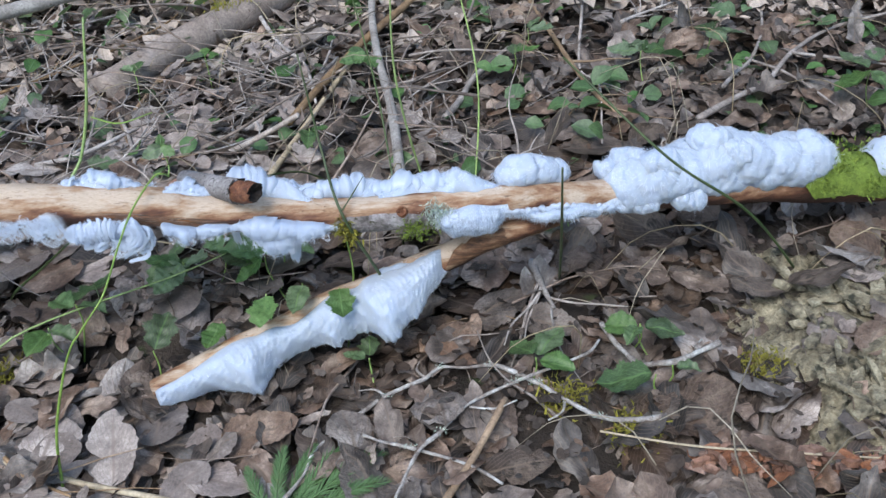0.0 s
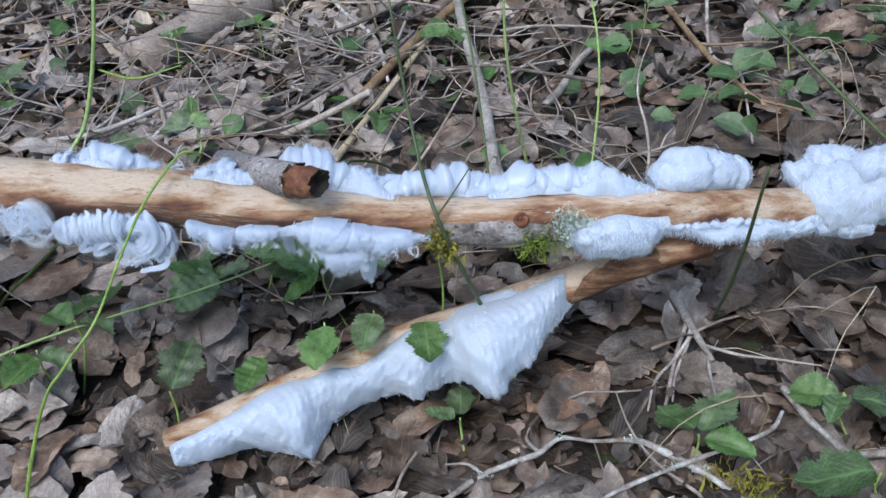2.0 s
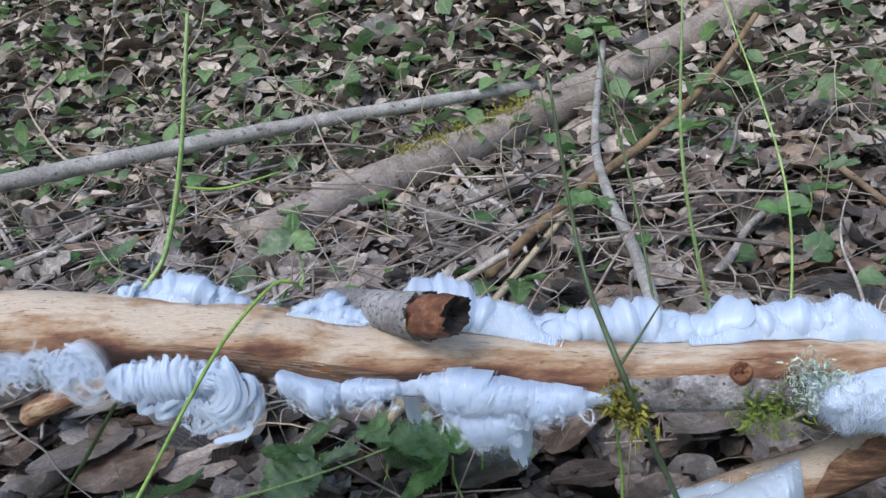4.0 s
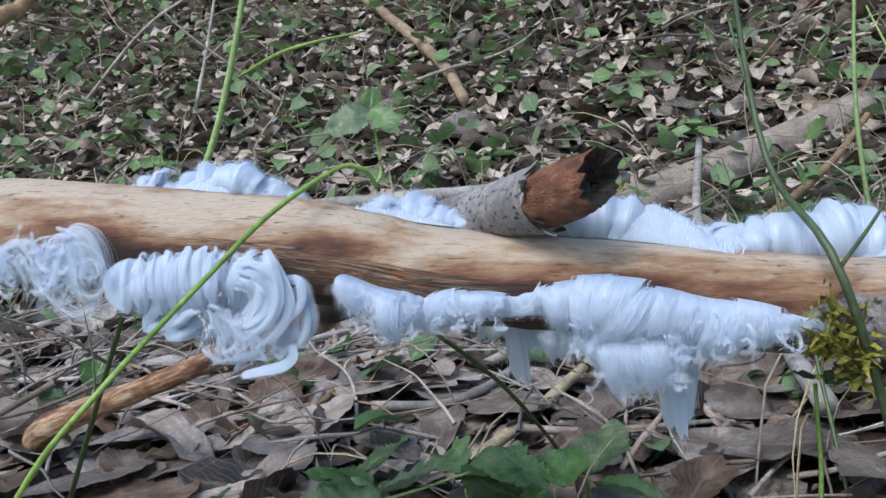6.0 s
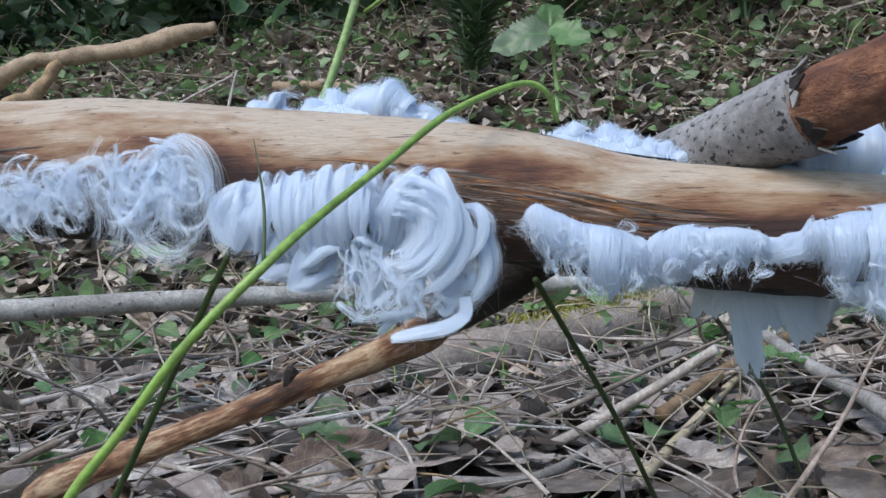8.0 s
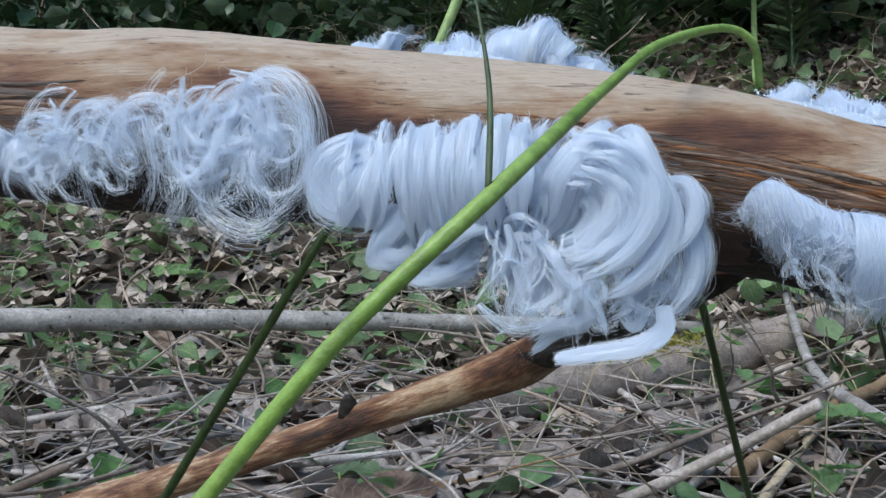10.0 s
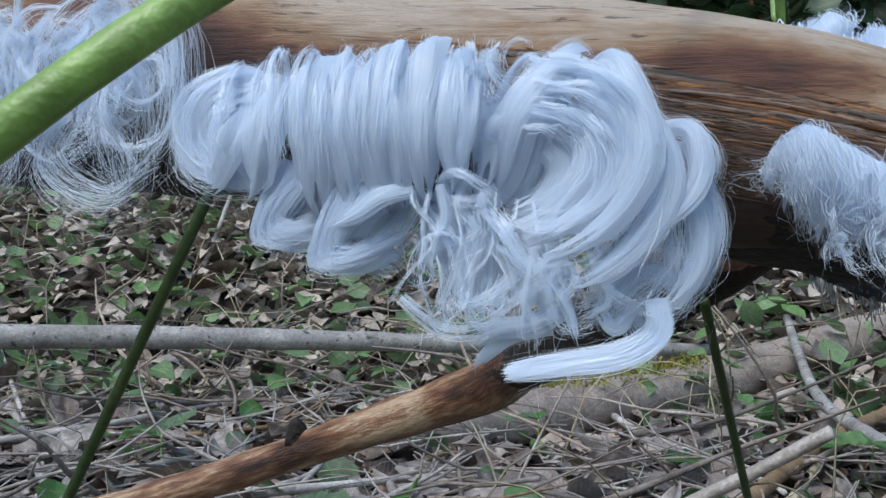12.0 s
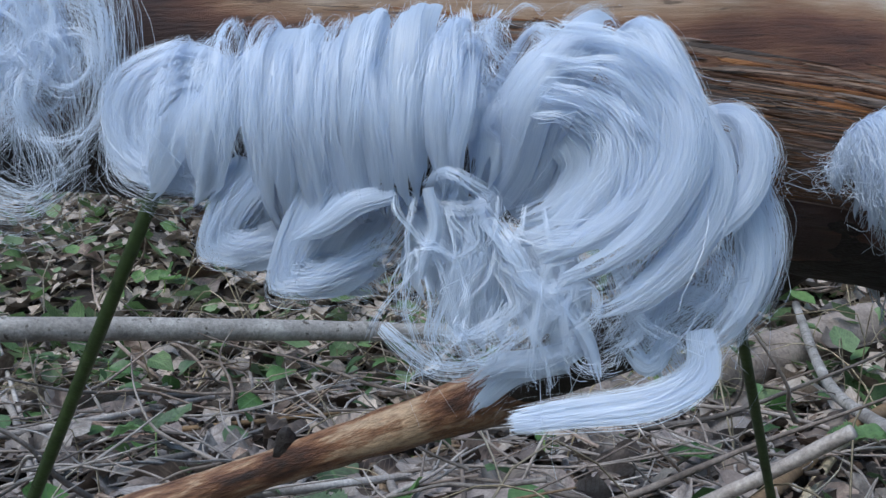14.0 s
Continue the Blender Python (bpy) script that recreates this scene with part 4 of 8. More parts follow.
def strand_lock(holder, rng, rows, width, strands, core, fray=1.0, taper=0.4, square=False, segs=13):
    """A lock along a bent line given in millimetres (along the wood, up, out from the wood), with loose and broken strands."""
    w = np.asarray(rows, float) * 0.001
    pts = np.stack([w[:, 0], -w[:, 2], w[:, 1]], 1) + rng.normal(0, 0.0002, (len(w), 3))
    line = spline(pts, segs + 1)
    s = np.linspace(0, 1, segs + 1)
    t = np.gradient(line, axis=0)
    t /= np.linalg.norm(t, axis=1)[:, None] + 1e-12
    face = np.array([0, -1.0, 0.5])
    cross = np.cross(t, face)
    cross /= np.linalg.norm(cross, axis=1)[:, None] + 1e-9
    for _ in range(3):
        cross[1:-1] = 0.25 * cross[:-2] + 0.5 * cross[1:-1] + 0.25 * cross[2:]
    cross /= np.linalg.norm(cross, axis=1)[:, None] + 1e-9
    away = np.cross(cross, t)
    half = 0.52 * width * (0.75 + 0.35 * np.sin(np.pi * s) - taper * s**3)

    def band(cr, lim, off):
        idx = s[None] * lim[:, None] * segs
        i0 = np.minimum(idx.astype(int), segs - 1)
        f = (idx - i0)[..., None]
        at = line[i0] * (1 - f) + line[i0 + 1] * f
        cx = cross[i0] * (1 - f) + cross[i0 + 1] * f
        hw = half[i0] * (1 - f[..., 0]) + half[i0 + 1] * f[..., 0]
        aw = away[i0] * (1 - f) + away[i0 + 1] * f
        lump = 0.05 * np.sin(cr * 7 + 3 * width * 1e3)[:, None] * hw - ((0.08 if square else 0.62) * cr**2)[:, None] * hw + off[:, None] * (0.3 + s[None])
        return at + cx * (cr[:, None] * hw)[..., None] + aw * lump[..., None]

    lock = None
    if core:
        m = 15
        a = np.linspace(-0.95, 0.95, m)
        lim = np.full(m, 0.98) if square else 0.84 + 0.09 * np.sin(a * 8 + strands) + 0.05 * np.sin(a * 23)
        v = band(a, lim, np.full(m, -0.00012))
        v = v + away[None] * (half[None] * 0.03 * np.sin(a[:, None] * 15 + 3 * s[None] + strands))[..., None]
        i, j = np.meshgrid(np.arange(m - 1), np.arange(segs), indexing="ij")
        z = i * (segs + 1) + j
        uv = np.stack([np.repeat(a, segs + 1) * width * 170 + strands, np.tile(s, m)], 1)
        lock = part("ice_lock", mesh_of("packed_ice", v.reshape(-1, 3), np.stack([z, z + 1, z + segs + 2, z + segs + 1], -1).reshape(-1, 4), M_CORE, uv), holder)
    n = int(strands * (0.3 if core and not square else 1.0))
    cr, off, lim, drift, wave = bunched(rng, n, 9, fray, s)
    if core and not square:
        off = np.where(np.abs(off) > 0.0004, np.abs(off), 0.3 * off)
    if square:
        lim, off, drift = rng.uniform(0.94, 1.0, n), off * 0.6, drift * 0.3
    h = band(cr, lim, off) + wave + cross[None] * (drift * half[None])[..., None]
    tt = np.gradient(h, axis=1)
    side = np.cross(tt, rng.normal(size=(n, 1, 3)) * 0.13 + away[None])
    side /= np.linalg.norm(side, axis=2)[..., None] + 1e-12
    wd = (0.00002 if core and not square else 0.000034) * (0.35 + 1.1 * rng.uniform(size=(n, 1, 1)) ** 3) * np.linspace(1, 0.7, segs + 1)[None, :, None]
    hv = np.stack([h - side * wd, h + side * wd], 2)
    q = (np.arange(n)[:, None] * (segs + 1) + np.arange(segs)[None]) * 2
    me = mesh_of("fringe", hv.reshape(-1, 3), np.stack([q, q + 1, q + 3, q + 2], -1).reshape(-1, 4), M_HAIR)
    part("fringe" if lock else "ice_lock", me, lock or holder)


# the combed curtain: broad silky lobes that rise from the wood, roll over and curl back under
for x, w, top, low, lean in ((-30, 6.5, 11, -2.5, -3.5), (-25.5, 7.5, 13, -5, -2), (-18, 8.5, 17, -9, 0.5), (-14, 5.5, 14.5, -9, 1.0), (-9, 7, 17.8, -8.5, 1.0), (-5.2, 4.5, 14.5, -8, 0.5), (-1.4, 5.5, 18.5, -7, 0.2), (3.0, 3.8, 17, -6, -0.6), (5.6, 2.4, 13.5, -3.5, -1.2)):
    strand_lock(main, rng_main, [(x - 1.2, 8, -3), (x - 0.4, top - 2.5, 3), (x, top, 7.5), (x, top - 4.5, 11.5), (x + 0.35 * lean, 4.5, 13.5), (x + lean, -1, 13), (x + 1.4 * lean, low, 9.5), (x + 1.4 * lean, low + 3, 5)], w * 0.001, 300, True, 0.9, 0.35)
for k in range(26):
    x0, top = rng_main.uniform(-33, 6), rng_main.uniform(13, 18)
    dx = rng_main.normal(0, 2.2)
    strand_lock(main, rng_main, [(x0, 8, 0), (x0 + 0.1 * dx, top, 5.5), (x0 + 0.3 * dx, top - 3.5, 12.5), (x0 + 0.6 * dx, 5, 14.6), (x0 + dx, rng_main.uniform(-5, 1), 13.5)], rng_main.uniform(0.0008, 0.003), 34, False, 1.5, 0.2)
# open loops at the rolled end and below the curtain: a thin rim, filled with gauze
strand_lock(main, rng_main, [(-24.5, 12.5, 2), (-31, 14.5, 6), (-38, 12, 9), (-41.5, 7, 10), (-39.5, 1, 10), (-33, -3.5, 10), (-25.5, -4, 8)], 0.0016, 110, False, 0.7, 0.2)
for k in range(30):
    q = rng_main.uniform(0, 1)
    strand_lock(main, rng_main, [(-22 - 3 * q, 9 + 3 * q, 3), (-28 - 4 * q, 10 + 5 * q + rng_main.normal(0, 0.8), 8), (-33 - 6 * q + rng_main.normal(0, 1), 8 + 3 * q, 10.5), (-34 - 6 * q, 4 - 1.5 * q + rng_main.normal(0, 1), 10.5), (-30 - 4 * q, 0 - 3 * q, 10), (-22 - 3 * q, -1 - 3 * q, 8)], rng_main.uniform(0.0015, 0.004), 44, False, 1.5, 0.2)
strand_lock(main, rng_main, [(-22.5, 11, 3), (-28, 12.5, 8), (-32.5, 9, 10), (-33, 4, 10.5), (-29.5, 0.5, 10), (-24, -1, 8)], 0.0065, 320, True, 1.3, 0.3)
strand_lock(main, rng_main, [(-22, 8, 4), (-27, 8, 9), (-29.5, 4.5, 11), (-28, 0, 11), (-23, -2.5, 9)], 0.0065, 300, True, 1.3, 0.3)
for rim, mid, tail in (((-28, -10.5), (-23, -12), (-16, -9.5)), ((-19, -14.5), (-13, -15.8), (-5, -12))):
    for k in range(15):
        q = k / 14 + rng_main.normal(0, 0.04)
        x0 = tail[0] - 8 + 9 * q + rng_main.normal(0, 0.5)
        strand_lock(main, rng_main, [(x0, 0.5, 9), (0.45 * x0 + 0.55 * (rim[0] + 5 * q), 0.45 * rim[1] + 1.5 * q, 10.5), (rim[0] + 4 * q, rim[1] + 2.8 * q - 0.3, 10), (rim[0] + 2.2 + 4 * q, rim[1] - 1.6 + 2.5 * q, 9.5), (mid[0] + 2 * q, mid[1] + 2.8 * q, 9), (tail[0] + rng_main.normal(0, 0.6), tail[1] + 2.5 * q, 7)], rng_main.uniform(0.001, 0.0026), 42, False, 1.1, 0.3)
strand_lock(main, rng_main, [(-22, 0, 8), (-24, -5, 9), (-24.5, -9, 9), (-20.5, -10.5, 8.5), (-15, -8.5, 7)], 0.006, 260, True, 1.2, 0.3)
strand_lock(main, rng_main, [(-8, -4, 8), (-13, -8, 9), (-15, -12, 9), (-11, -13.8, 8), (-5.5, -11.5, 6)], 0.0065, 260, True, 1.2, 0.3)
strand_lock(main, rng_main, [(-21, 0, 4), (-22.5, -5, 5), (-20, -9, 5), (-15, -9, 4)], 0.0085, 300, True, 1.2, 0.3)
strand_lock(main, rng_main, [(-8, -3, 4), (-11, -8, 5), (-9.5, -12.5, 5), (-5, -12, 4)], 0.009, 300, True, 1.2, 0.3)
strand_lock(main, rng_main, [(-3, -4, 11), (-7.5, -5, 12.5), (-11.5, -8, 12.5), (-15.5, -10, 12)], 0.0036, 260, True, 1.0, 0.7)
strand_lock(main, rng_main, [(-3, -4.5, 5), (-5.5, -9.5, 6), (-8.5, -13.5, 6), (-6.5, -16.5, 5)], 0.0055, 220, False, 1.2, 0.3)
strand_lock(main, rng_main, [(2, -1, 5), (0.5, -7, 6), (-1.5, -13, 6), (0, -18, 5)], 0.0065, 200, True, 1.6, 0.5)
# the swirl: a band that rises from the tangle, one that turns over and sweeps down and back, and looser ones inside and outside
for rows, w, n in (
    ([(6, -6, 4), (9, -2, 9), (12, 5, 12), (16.5, 11.5, 12), (21, 15.5, 9), (23.5, 14.5, 4)], 6.2, 560),
    ([(9.5, -7, 4), (12, -2, 8), (15, 4.5, 10.5), (19, 11, 11), (23, 14.5, 7)], 5.5, 420),
    ([(4, -4, 3), (7.5, 0, 7), (10.5, 6, 10), (14, 11, 10), (18.5, 14.5, 7)], 5.0, 380),
    ([(22.5, 15, 3), (25, 14.5, 8), (28.5, 8.5, 12), (30.5, 0, 14), (27, -7.5, 15), (20.5, -13, 14), (12.5, -15.5, 12)], 5.2, 640),
    ([(21, 13.5, 5), (24.5, 9, 11), (27, 2, 13), (24.5, -5, 14), (18.5, -10.5, 13), (11, -13.5, 11)], 5.6, 520),
    ([(15, 8, 6), (20, 6.5, 10), (23, 1, 12), (20.5, -5, 12), (15, -9, 11), (9, -10.5, 9)], 5.6, 420),
    ([(12, 3, 5), (16.5, 2.5, 9), (18.5, -2, 10.5), (15, -6.5, 10), (9.5, -8.5, 8)], 5.2, 300),
    ([(25.5, 12, 4), (31, 4.5, 9), (33, -3, 12), (30, -11, 13), (23.5, -17, 13), (18, -18.5, 11)], 4.6, 520),
    ([(30, 4, 3), (35.5, 4.5, 7), (37.8, 0.5, 9), (36.5, -5, 10.5), (32, -9.5, 12), (26, -12.5, 12)], 3.4, 360),
    ([(31.5, 0, 2), (36, -5.5, 6), (37.5, -12, 8), (35.5, -18, 9), (31, -22.5, 9)], 3.8, 360)):
    strand_lock(main, rng_main, rows, w * 0.001, n, True, 0.9, 0.35)
for rows, w in (([(12, 6, 3), (16.5, 4, 6), (18, -1, 7), (14.5, -5.5, 7), (9, -7, 5)], 9.0), ([(2, -5, 2), (4.5, -12, 4), (6, -18.5, 5), (8, -24.5, 5)], 9.5), ([(11, -8, 2), (14, -14, 4), (14.5, -20, 5), (13, -24.5, 5)], 9.0)):
    strand_lock(main, rng_main, rows, w * 0.001, 420, True, 1.6, 0.3)
for k in range(34):
    r, a0, sweep = rng_main.uniform(6, 14.5), rng_main.uniform(40, 110), rng_main.uniform(90, 190)
    cx, cz = 17 + rng_main.normal(0, 1.2), -1.5 + rng_main.normal(0, 1.2)
    arc = [radians(a0 - sweep * q) for q in (0, 0.25, 0.5, 0.75, 1)]
    strand_lock(main, rng_main, [(cx + 1.0 * r * math.cos(a), cz + 1.02 * r * math.sin(a), 12.5 + 1.2 * math.sin(3 * a + k) - 0.1 * abs(r - 8)) for a in arc], rng_main.uniform(0.0008, 0.003), 30, False, 1.6, 0.2)
for k in range(16):
    x0 = rng_main.uniform(25, 37)
    strand_lock(main, rng_main, [(x0, -8 + rng_main.normal(0, 3), 9), (x0 + rng_main.normal(0, 2), -15, 9), (x0 - 3 + rng_main.normal(0, 2), -20.5, 8), (x0 - 7 + rng_main.normal(0, 2), -24 + rng_main.normal(0, 1), 8)], 0.0028, 26, False, 2.2, 0.2)
# open, frizzy loops at the edges of the swirl
strand_lock(main, rng_main, [(32, 4.5, 4), (36.5, 3.5, 6), (38.5, -0.5, 6), (36.5, -5.5, 5), (33.5, -8, 4)], 0.0033, 210, False, 1.6, 0.2)
strand_lock(main, rng_main, [(35.5, 2.5, 2), (39, -4, 4), (40, -11, 5), (37.5, -17.5, 5), (33.5, -21, 5)], 0.0028, 230, False, 1.3, 0.2)
strand_lock(main, rng_main, [(25.5, -19, 7), (29, -16.5, 8), (33, -17, 7), (35, -20.5, 6), (30, -22.5, 6)], 0.0028, 130, False, 1.6, 0.2)
strand_lock(main, rng_main, [(7.5, 8, 3), (11, 13.5, 6), (14, 14.5, 8), (16, 10.5, 8), (14, 7, 7)], 0.0028, 150, False, 1.4, 0.2)
strand_lock(main, rng_main, [(8, 6, 2), (6.5, 11, 6), (7, 15, 6), (9, 13.5, 5)], 0.0021, 70, False, 1.8, 0.2)
strand_lock(main, rng_main, [(3, 11, 6), (6, 8.5, 8), (8.5, 5, 8), (12, 5.5, 7)], 0.0021, 60, False, 2, 0.2)
strand_lock(main, rng_main, [(4, 18, 5), (5, 13, 7), (4.5, 7.5, 7), (6.5, 4.5, 6)], 0.0021, 70, False, 2, 0.2)
curls(main, rng_main, 34, 3, 12, 4, 16, 8.5, 2.6, 18)
# the tangle of loose strands below
strand_lock(main, rng_main, [(0, -3.5, 10), (3.5, -2.5, 13), (7, -4, 13), (8.5, -6, 12), (4.5, -7, 12), (0.5, -5, 11)], 0.0018, 49, False, 1.19, 0.2)
strand_lock(main, rng_main, [(1, -4, 12), (2, -8.5, 12), (0.5, -12.5, 12), (-0.5, -16, 12)], 0.0017, 110, True, 0.4, 0.75)
strand_lock(main, rng_main, [(-4, -4.5, 6), (0.5, -9.5, 9), (3.5, -13.5, 10), (2, -19, 10), (1.5, -22, 10), (4, -24.5, 10)], 0.0028, 71, False, 1.7, 0.2)
strand_lock(main, rng_main, [(1.5, -4.5, 6), (5.5, -9.5, 9), (5.5, -15, 10), (4, -20, 10), (5, -24, 10)], 0.0025, 60, False, 1.7, 0.2)
strand_lock(main, rng_main, [(6, -5, 8), (10.5, -11, 12), (13, -14.5, 12), (16, -18, 12), (17.5, -21.5, 11)], 0.0018, 60, False, 1.02, 0.2)
strand_lock(main, rng_main, [(10, -8.5, 8), (12.5, -15, 11), (10.5, -19, 11), (5, -21.5, 11), (1.5, -21, 10)], 0.0022, 55, False, 1.7, 0.2)
strand_lock(main, rng_main, [(-5.5, -20, 9), (-2, -22.5, 10), (2, -25, 10), (7.5, -24, 11), (12.5, -20.5, 12), (19.5, -15.5, 12)], 0.0018, 55, False, 1.36, 0.2)
strand_lock(main, rng_main, [(9, -13, 10), (14.5, -16, 12), (19.5, -15.5, 12), (20, -18.5, 12), (15.5, -22, 11)], 0.0015, 44, False, 1.36, 0.2)
strand_lock(main, rng_main, [(16, -15, 11), (19, -21.5, 11), (20.5, -27, 10)], 0.0018, 120, True, 0.9, 0.4)
strand_lock(main, rng_main, [(12, -19, 10), (15, -24, 10), (15.5, -28, 10)], 0.0012, 27, False, 1.36, 0.4)
strand_lock(main, rng_main, [(18, -15.5, 12), (17, -20.5, 12), (19, -24.5, 11), (23, -24, 10)], 0.0013, 33, False, 1.7, 0.3)
strand_lock(main, rng_main, [(25, -17.5, 11), (24.5, -20.5, 11), (22.5, -23, 10)], 0.0012, 33, False, 0.85, 0.5)
strand_lock(main, rng_main, [(6, -7, 5), (8.5, -13.5, 6), (7, -20.5, 6), (9.5, -24.5, 6)], 0.0075, 82, False, 3.4, 0.3)
strand_lock(main, rng_main, [(12, -11.5, 4), (16.5, -17.5, 6), (13.5, -23, 6)], 0.0075, 93, False, 3.4, 0.3)
strand_lock(main, rng_main, [(19, -21.5, 7), (14, -24, 8), (8.5, -25, 8), (4.5, -27.5, 8)], 0.0035, 260, True, 0.8, 0.5)
strand_lock(main, rng_main, [(16.5, -24.5, 6), (11, -26, 7), (7, -28.5, 7), (5, -31, 7)], 0.0025, 200, True, 0.8, 0.6)
strand_lock(main, rng_main, [(28.5, -21, 7), (26, -24, 9), (23, -22, 9)], 0.0025, 140, True, 0.8, 0.3)
strand_lock(main, rng_main, [(23, -13, 0), (26, -19, 3), (29.5, -24, 6), (30, -27, 9)], 0.0050, 165, False, 1.36, 0.35)
# the cut ribbon
strand_lock(main, rng_main, [(31.5, -20.5, 9), (31.5, -25, 10.5), (26.5, -28.2, 11), (18, -29.6, 11), (10, -31.2, 11)], 0.0033, 420, True, 0.5, 0.1, True)
for k in range(24):
    x0, z0 = rng_main.uniform(-3, 21), rng_main.uniform(-15, -3)
    dx, drop = rng_main.normal(1, 5), rng_main.uniform(8, 18)
    strand_lock(main, rng_main, [(x0, z0, 10), (x0 + 0.2 * dx + rng_main.normal(0, 0.8), z0 - 0.35 * drop, 12), (x0 + 0.6 * dx + rng_main.normal(0, 1.2), z0 - 0.7 * drop, 12), (x0 + dx + rng_main.normal(0, 2), max(z0 - drop, -27), 11)], rng_main.uniform(0.0004, 0.0011), 14, False, 1.0, 0.2)
curls(main, rng_main, 12, -4, 18, -22, -12, 12, 3.0, 14)
strand_lock(main, rng_main, [(7.5, 6, -2), (7.8, 9, 4), (8, 6, 8), (7.5, 0, 9), (6, -5, 8)], 0.006, 320, True, 1.4, 0.3)


def puff(holder, centre, radius, seed):
    """A soft uneven lump of packed ice with a fuzz of short fibres."""
    rng = np.random.default_rng(seed)
    nu, nv = 22, 14
    a, b = np.meshgrid(np.linspace(0, 2 * np.pi, nu, endpoint=False), np.linspace(0.06, np.pi - 0.06, nv), indexing="xy")
    d = np.stack([np.cos(a) * np.sin(b), np.sin(a) * np.sin(b), np.cos(b)], -1).reshape(-1, 3)
    r = radius * (1 + 0.16 * wavy(d * 2.2 + seed, seed, 4))
    v = d * r[:, None] * np.array([1.25, 0.9, 0.9])
    i, j = np.meshgrid(np.arange(nv - 1), np.arange(nu), indexing="ij")
    k = (j + 1) % nu
    f = np.stack([i * nu + j, (i + 1) * nu + j, (i + 1) * nu + k, i * nu + k], -1).reshape(-1, 4)
    at = np.asarray(centre) - np.asarray(holder.location)
    ob = part("ice_puff", mesh_of("ice_puff", v + at, f, M_PUFF, np.zeros((len(v), 2))), holder)
    n, segs = 420, 6
    d = rng.normal(size=(n, 3))
    d /= np.linalg.norm(d, axis=1)[:, None]
    p = d * (radius * 0.97 * (1 + 0.16 * wavy(d * 2.2 + seed, seed, 4)))[:, None] * np.array([1.25, 0.9, 0.9])
    flow = np.cross(d, rng.normal(size=3) + 0.5 * rng.normal(size=(n, 3)))
    line = [p]
    for s in range(segs):
        p = p + (flow * 0.9 + d * (0.75 - 0.3 * s)) * radius * 0.085
        line.append(p)
    line = np.stack(line, 1)
    side = np.cross(np.gradient(line, axis=1), d[:, None])
    side /= np.linalg.norm(side, axis=2)[..., None] + 1e-12
    hv = np.stack([line - side * 0.0001, line + side * 0.0001], 2).reshape(-1, 3) + at
    q = (np.arange(n)[:, None] * (segs + 1) + np.arange(segs)[None]) * 2
    part("fuzz", mesh_of("fuzz", hv, np.stack([q, q + 1, q + 3, q + 2], -1).reshape(-1, 4), M_HAIR), ob)


def puffs(holder, u0, u1, count, theta, out, radius, seed, axis=log_at, spread=30, back=1):
    """Lumps of ice along the wood, round the angle theta, out from its middle."""
    rng = np.random.default_rng(seed)
    for k in range(count):
        u = u0 + (u1 - u0) * (k + rng.uniform(0.2, 0.8)) / count
        c, r = axis(np.array([u]))
        th = radians(theta + rng.normal(0, spread))
        rr = radius * rng.uniform(0.7, 1.2)
        puff(holder, c[0] + np.array([0, -math.sin(th), math.cos(th)]) * (r[0] * 0.6 + out * rng.uniform(0.7, 1.2)), rr, seed * 50 + k)


rng_o = np.random.default_rng(12)
loose = empty("hair_ice_tuft", (-0.195, 0.0, 0.215), "small loose tuft of hair ice with open loops", "ice", GROUP)
strand_lock(loose, rng_o, [(10.5, -3, -1), (11.5, 6, 5), (19.5, 14, 8), (27.5, 11.5, 10), (32, 3, 11), (30, -10, 10), (19.5, -18, 7)], 0.0065, 208, False, 1.92, 0.3)
strand_lock(loose, rng_o, [(3.5, 0, 0), (8.5, 9, 4), (16.5, 11.5, 6), (23.5, 6, 8), (24.5, -5, 8), (15, -12.5, 6)], 0.0062, 120, False, 2.4, 0.3)
strand_lock(loose, rng_o, [(1, -2.5, -1), (-1.5, 8, 5), (-8, 10.5, 8), (-12.5, 6, 9), (-9.5, -3.5, 8)], 0.0051, 136, False, 2.08, 0.3)
strand_lock(loose, rng_o, [(-35.5, 0, -1), (-27.5, 8, 5), (-19, 9, 7), (-13, 2, 8), (-18, -4, 6)], 0.0054, 136, False, 1.92, 0.3)
strand_lock(loose, rng_o, [(-47.5, -0.5, -1), (-40, 6.5, 5), (-31, 7, 7), (-27, 1, 7), (-30, -3.5, 6)], 0.0054, 136, False, 1.92, 0.3)
strand_lock(loose, rng_o, [(6.5, -3.5, 0), (6.5, -13, 6), (17.5, -19, 8), (27, -14, 6)], 0.0065, 152, False, 1.92, 0.3)
strand_lock(loose, rng_o, [(-6, -2, 0), (0, -10.5, 5), (-4, -18, 5)], 0.0080, 120, False, 3.2, 0.3)
strand_lock(loose, rng_o, [(12.5, -4, 0), (18.5, -10.5, 6), (21.5, -19, 6)], 0.0072, 120, False, 2.88, 0.3)
strand_lock(loose, rng_o, [(-10.5, 10, 3), (-4.5, 17, 5), (-7.5, 13, 6), (-4, 8.5, 5)], 0.0014, 12, False, 2.4, 0.3)
strand_lock(loose, rng_o, [(-28, -1.5, 0), (-21, 4, 6), (-11, -0.5, 8), (-14, -6, 7)], 0.0054, 120, False, 2.08, 0.3)
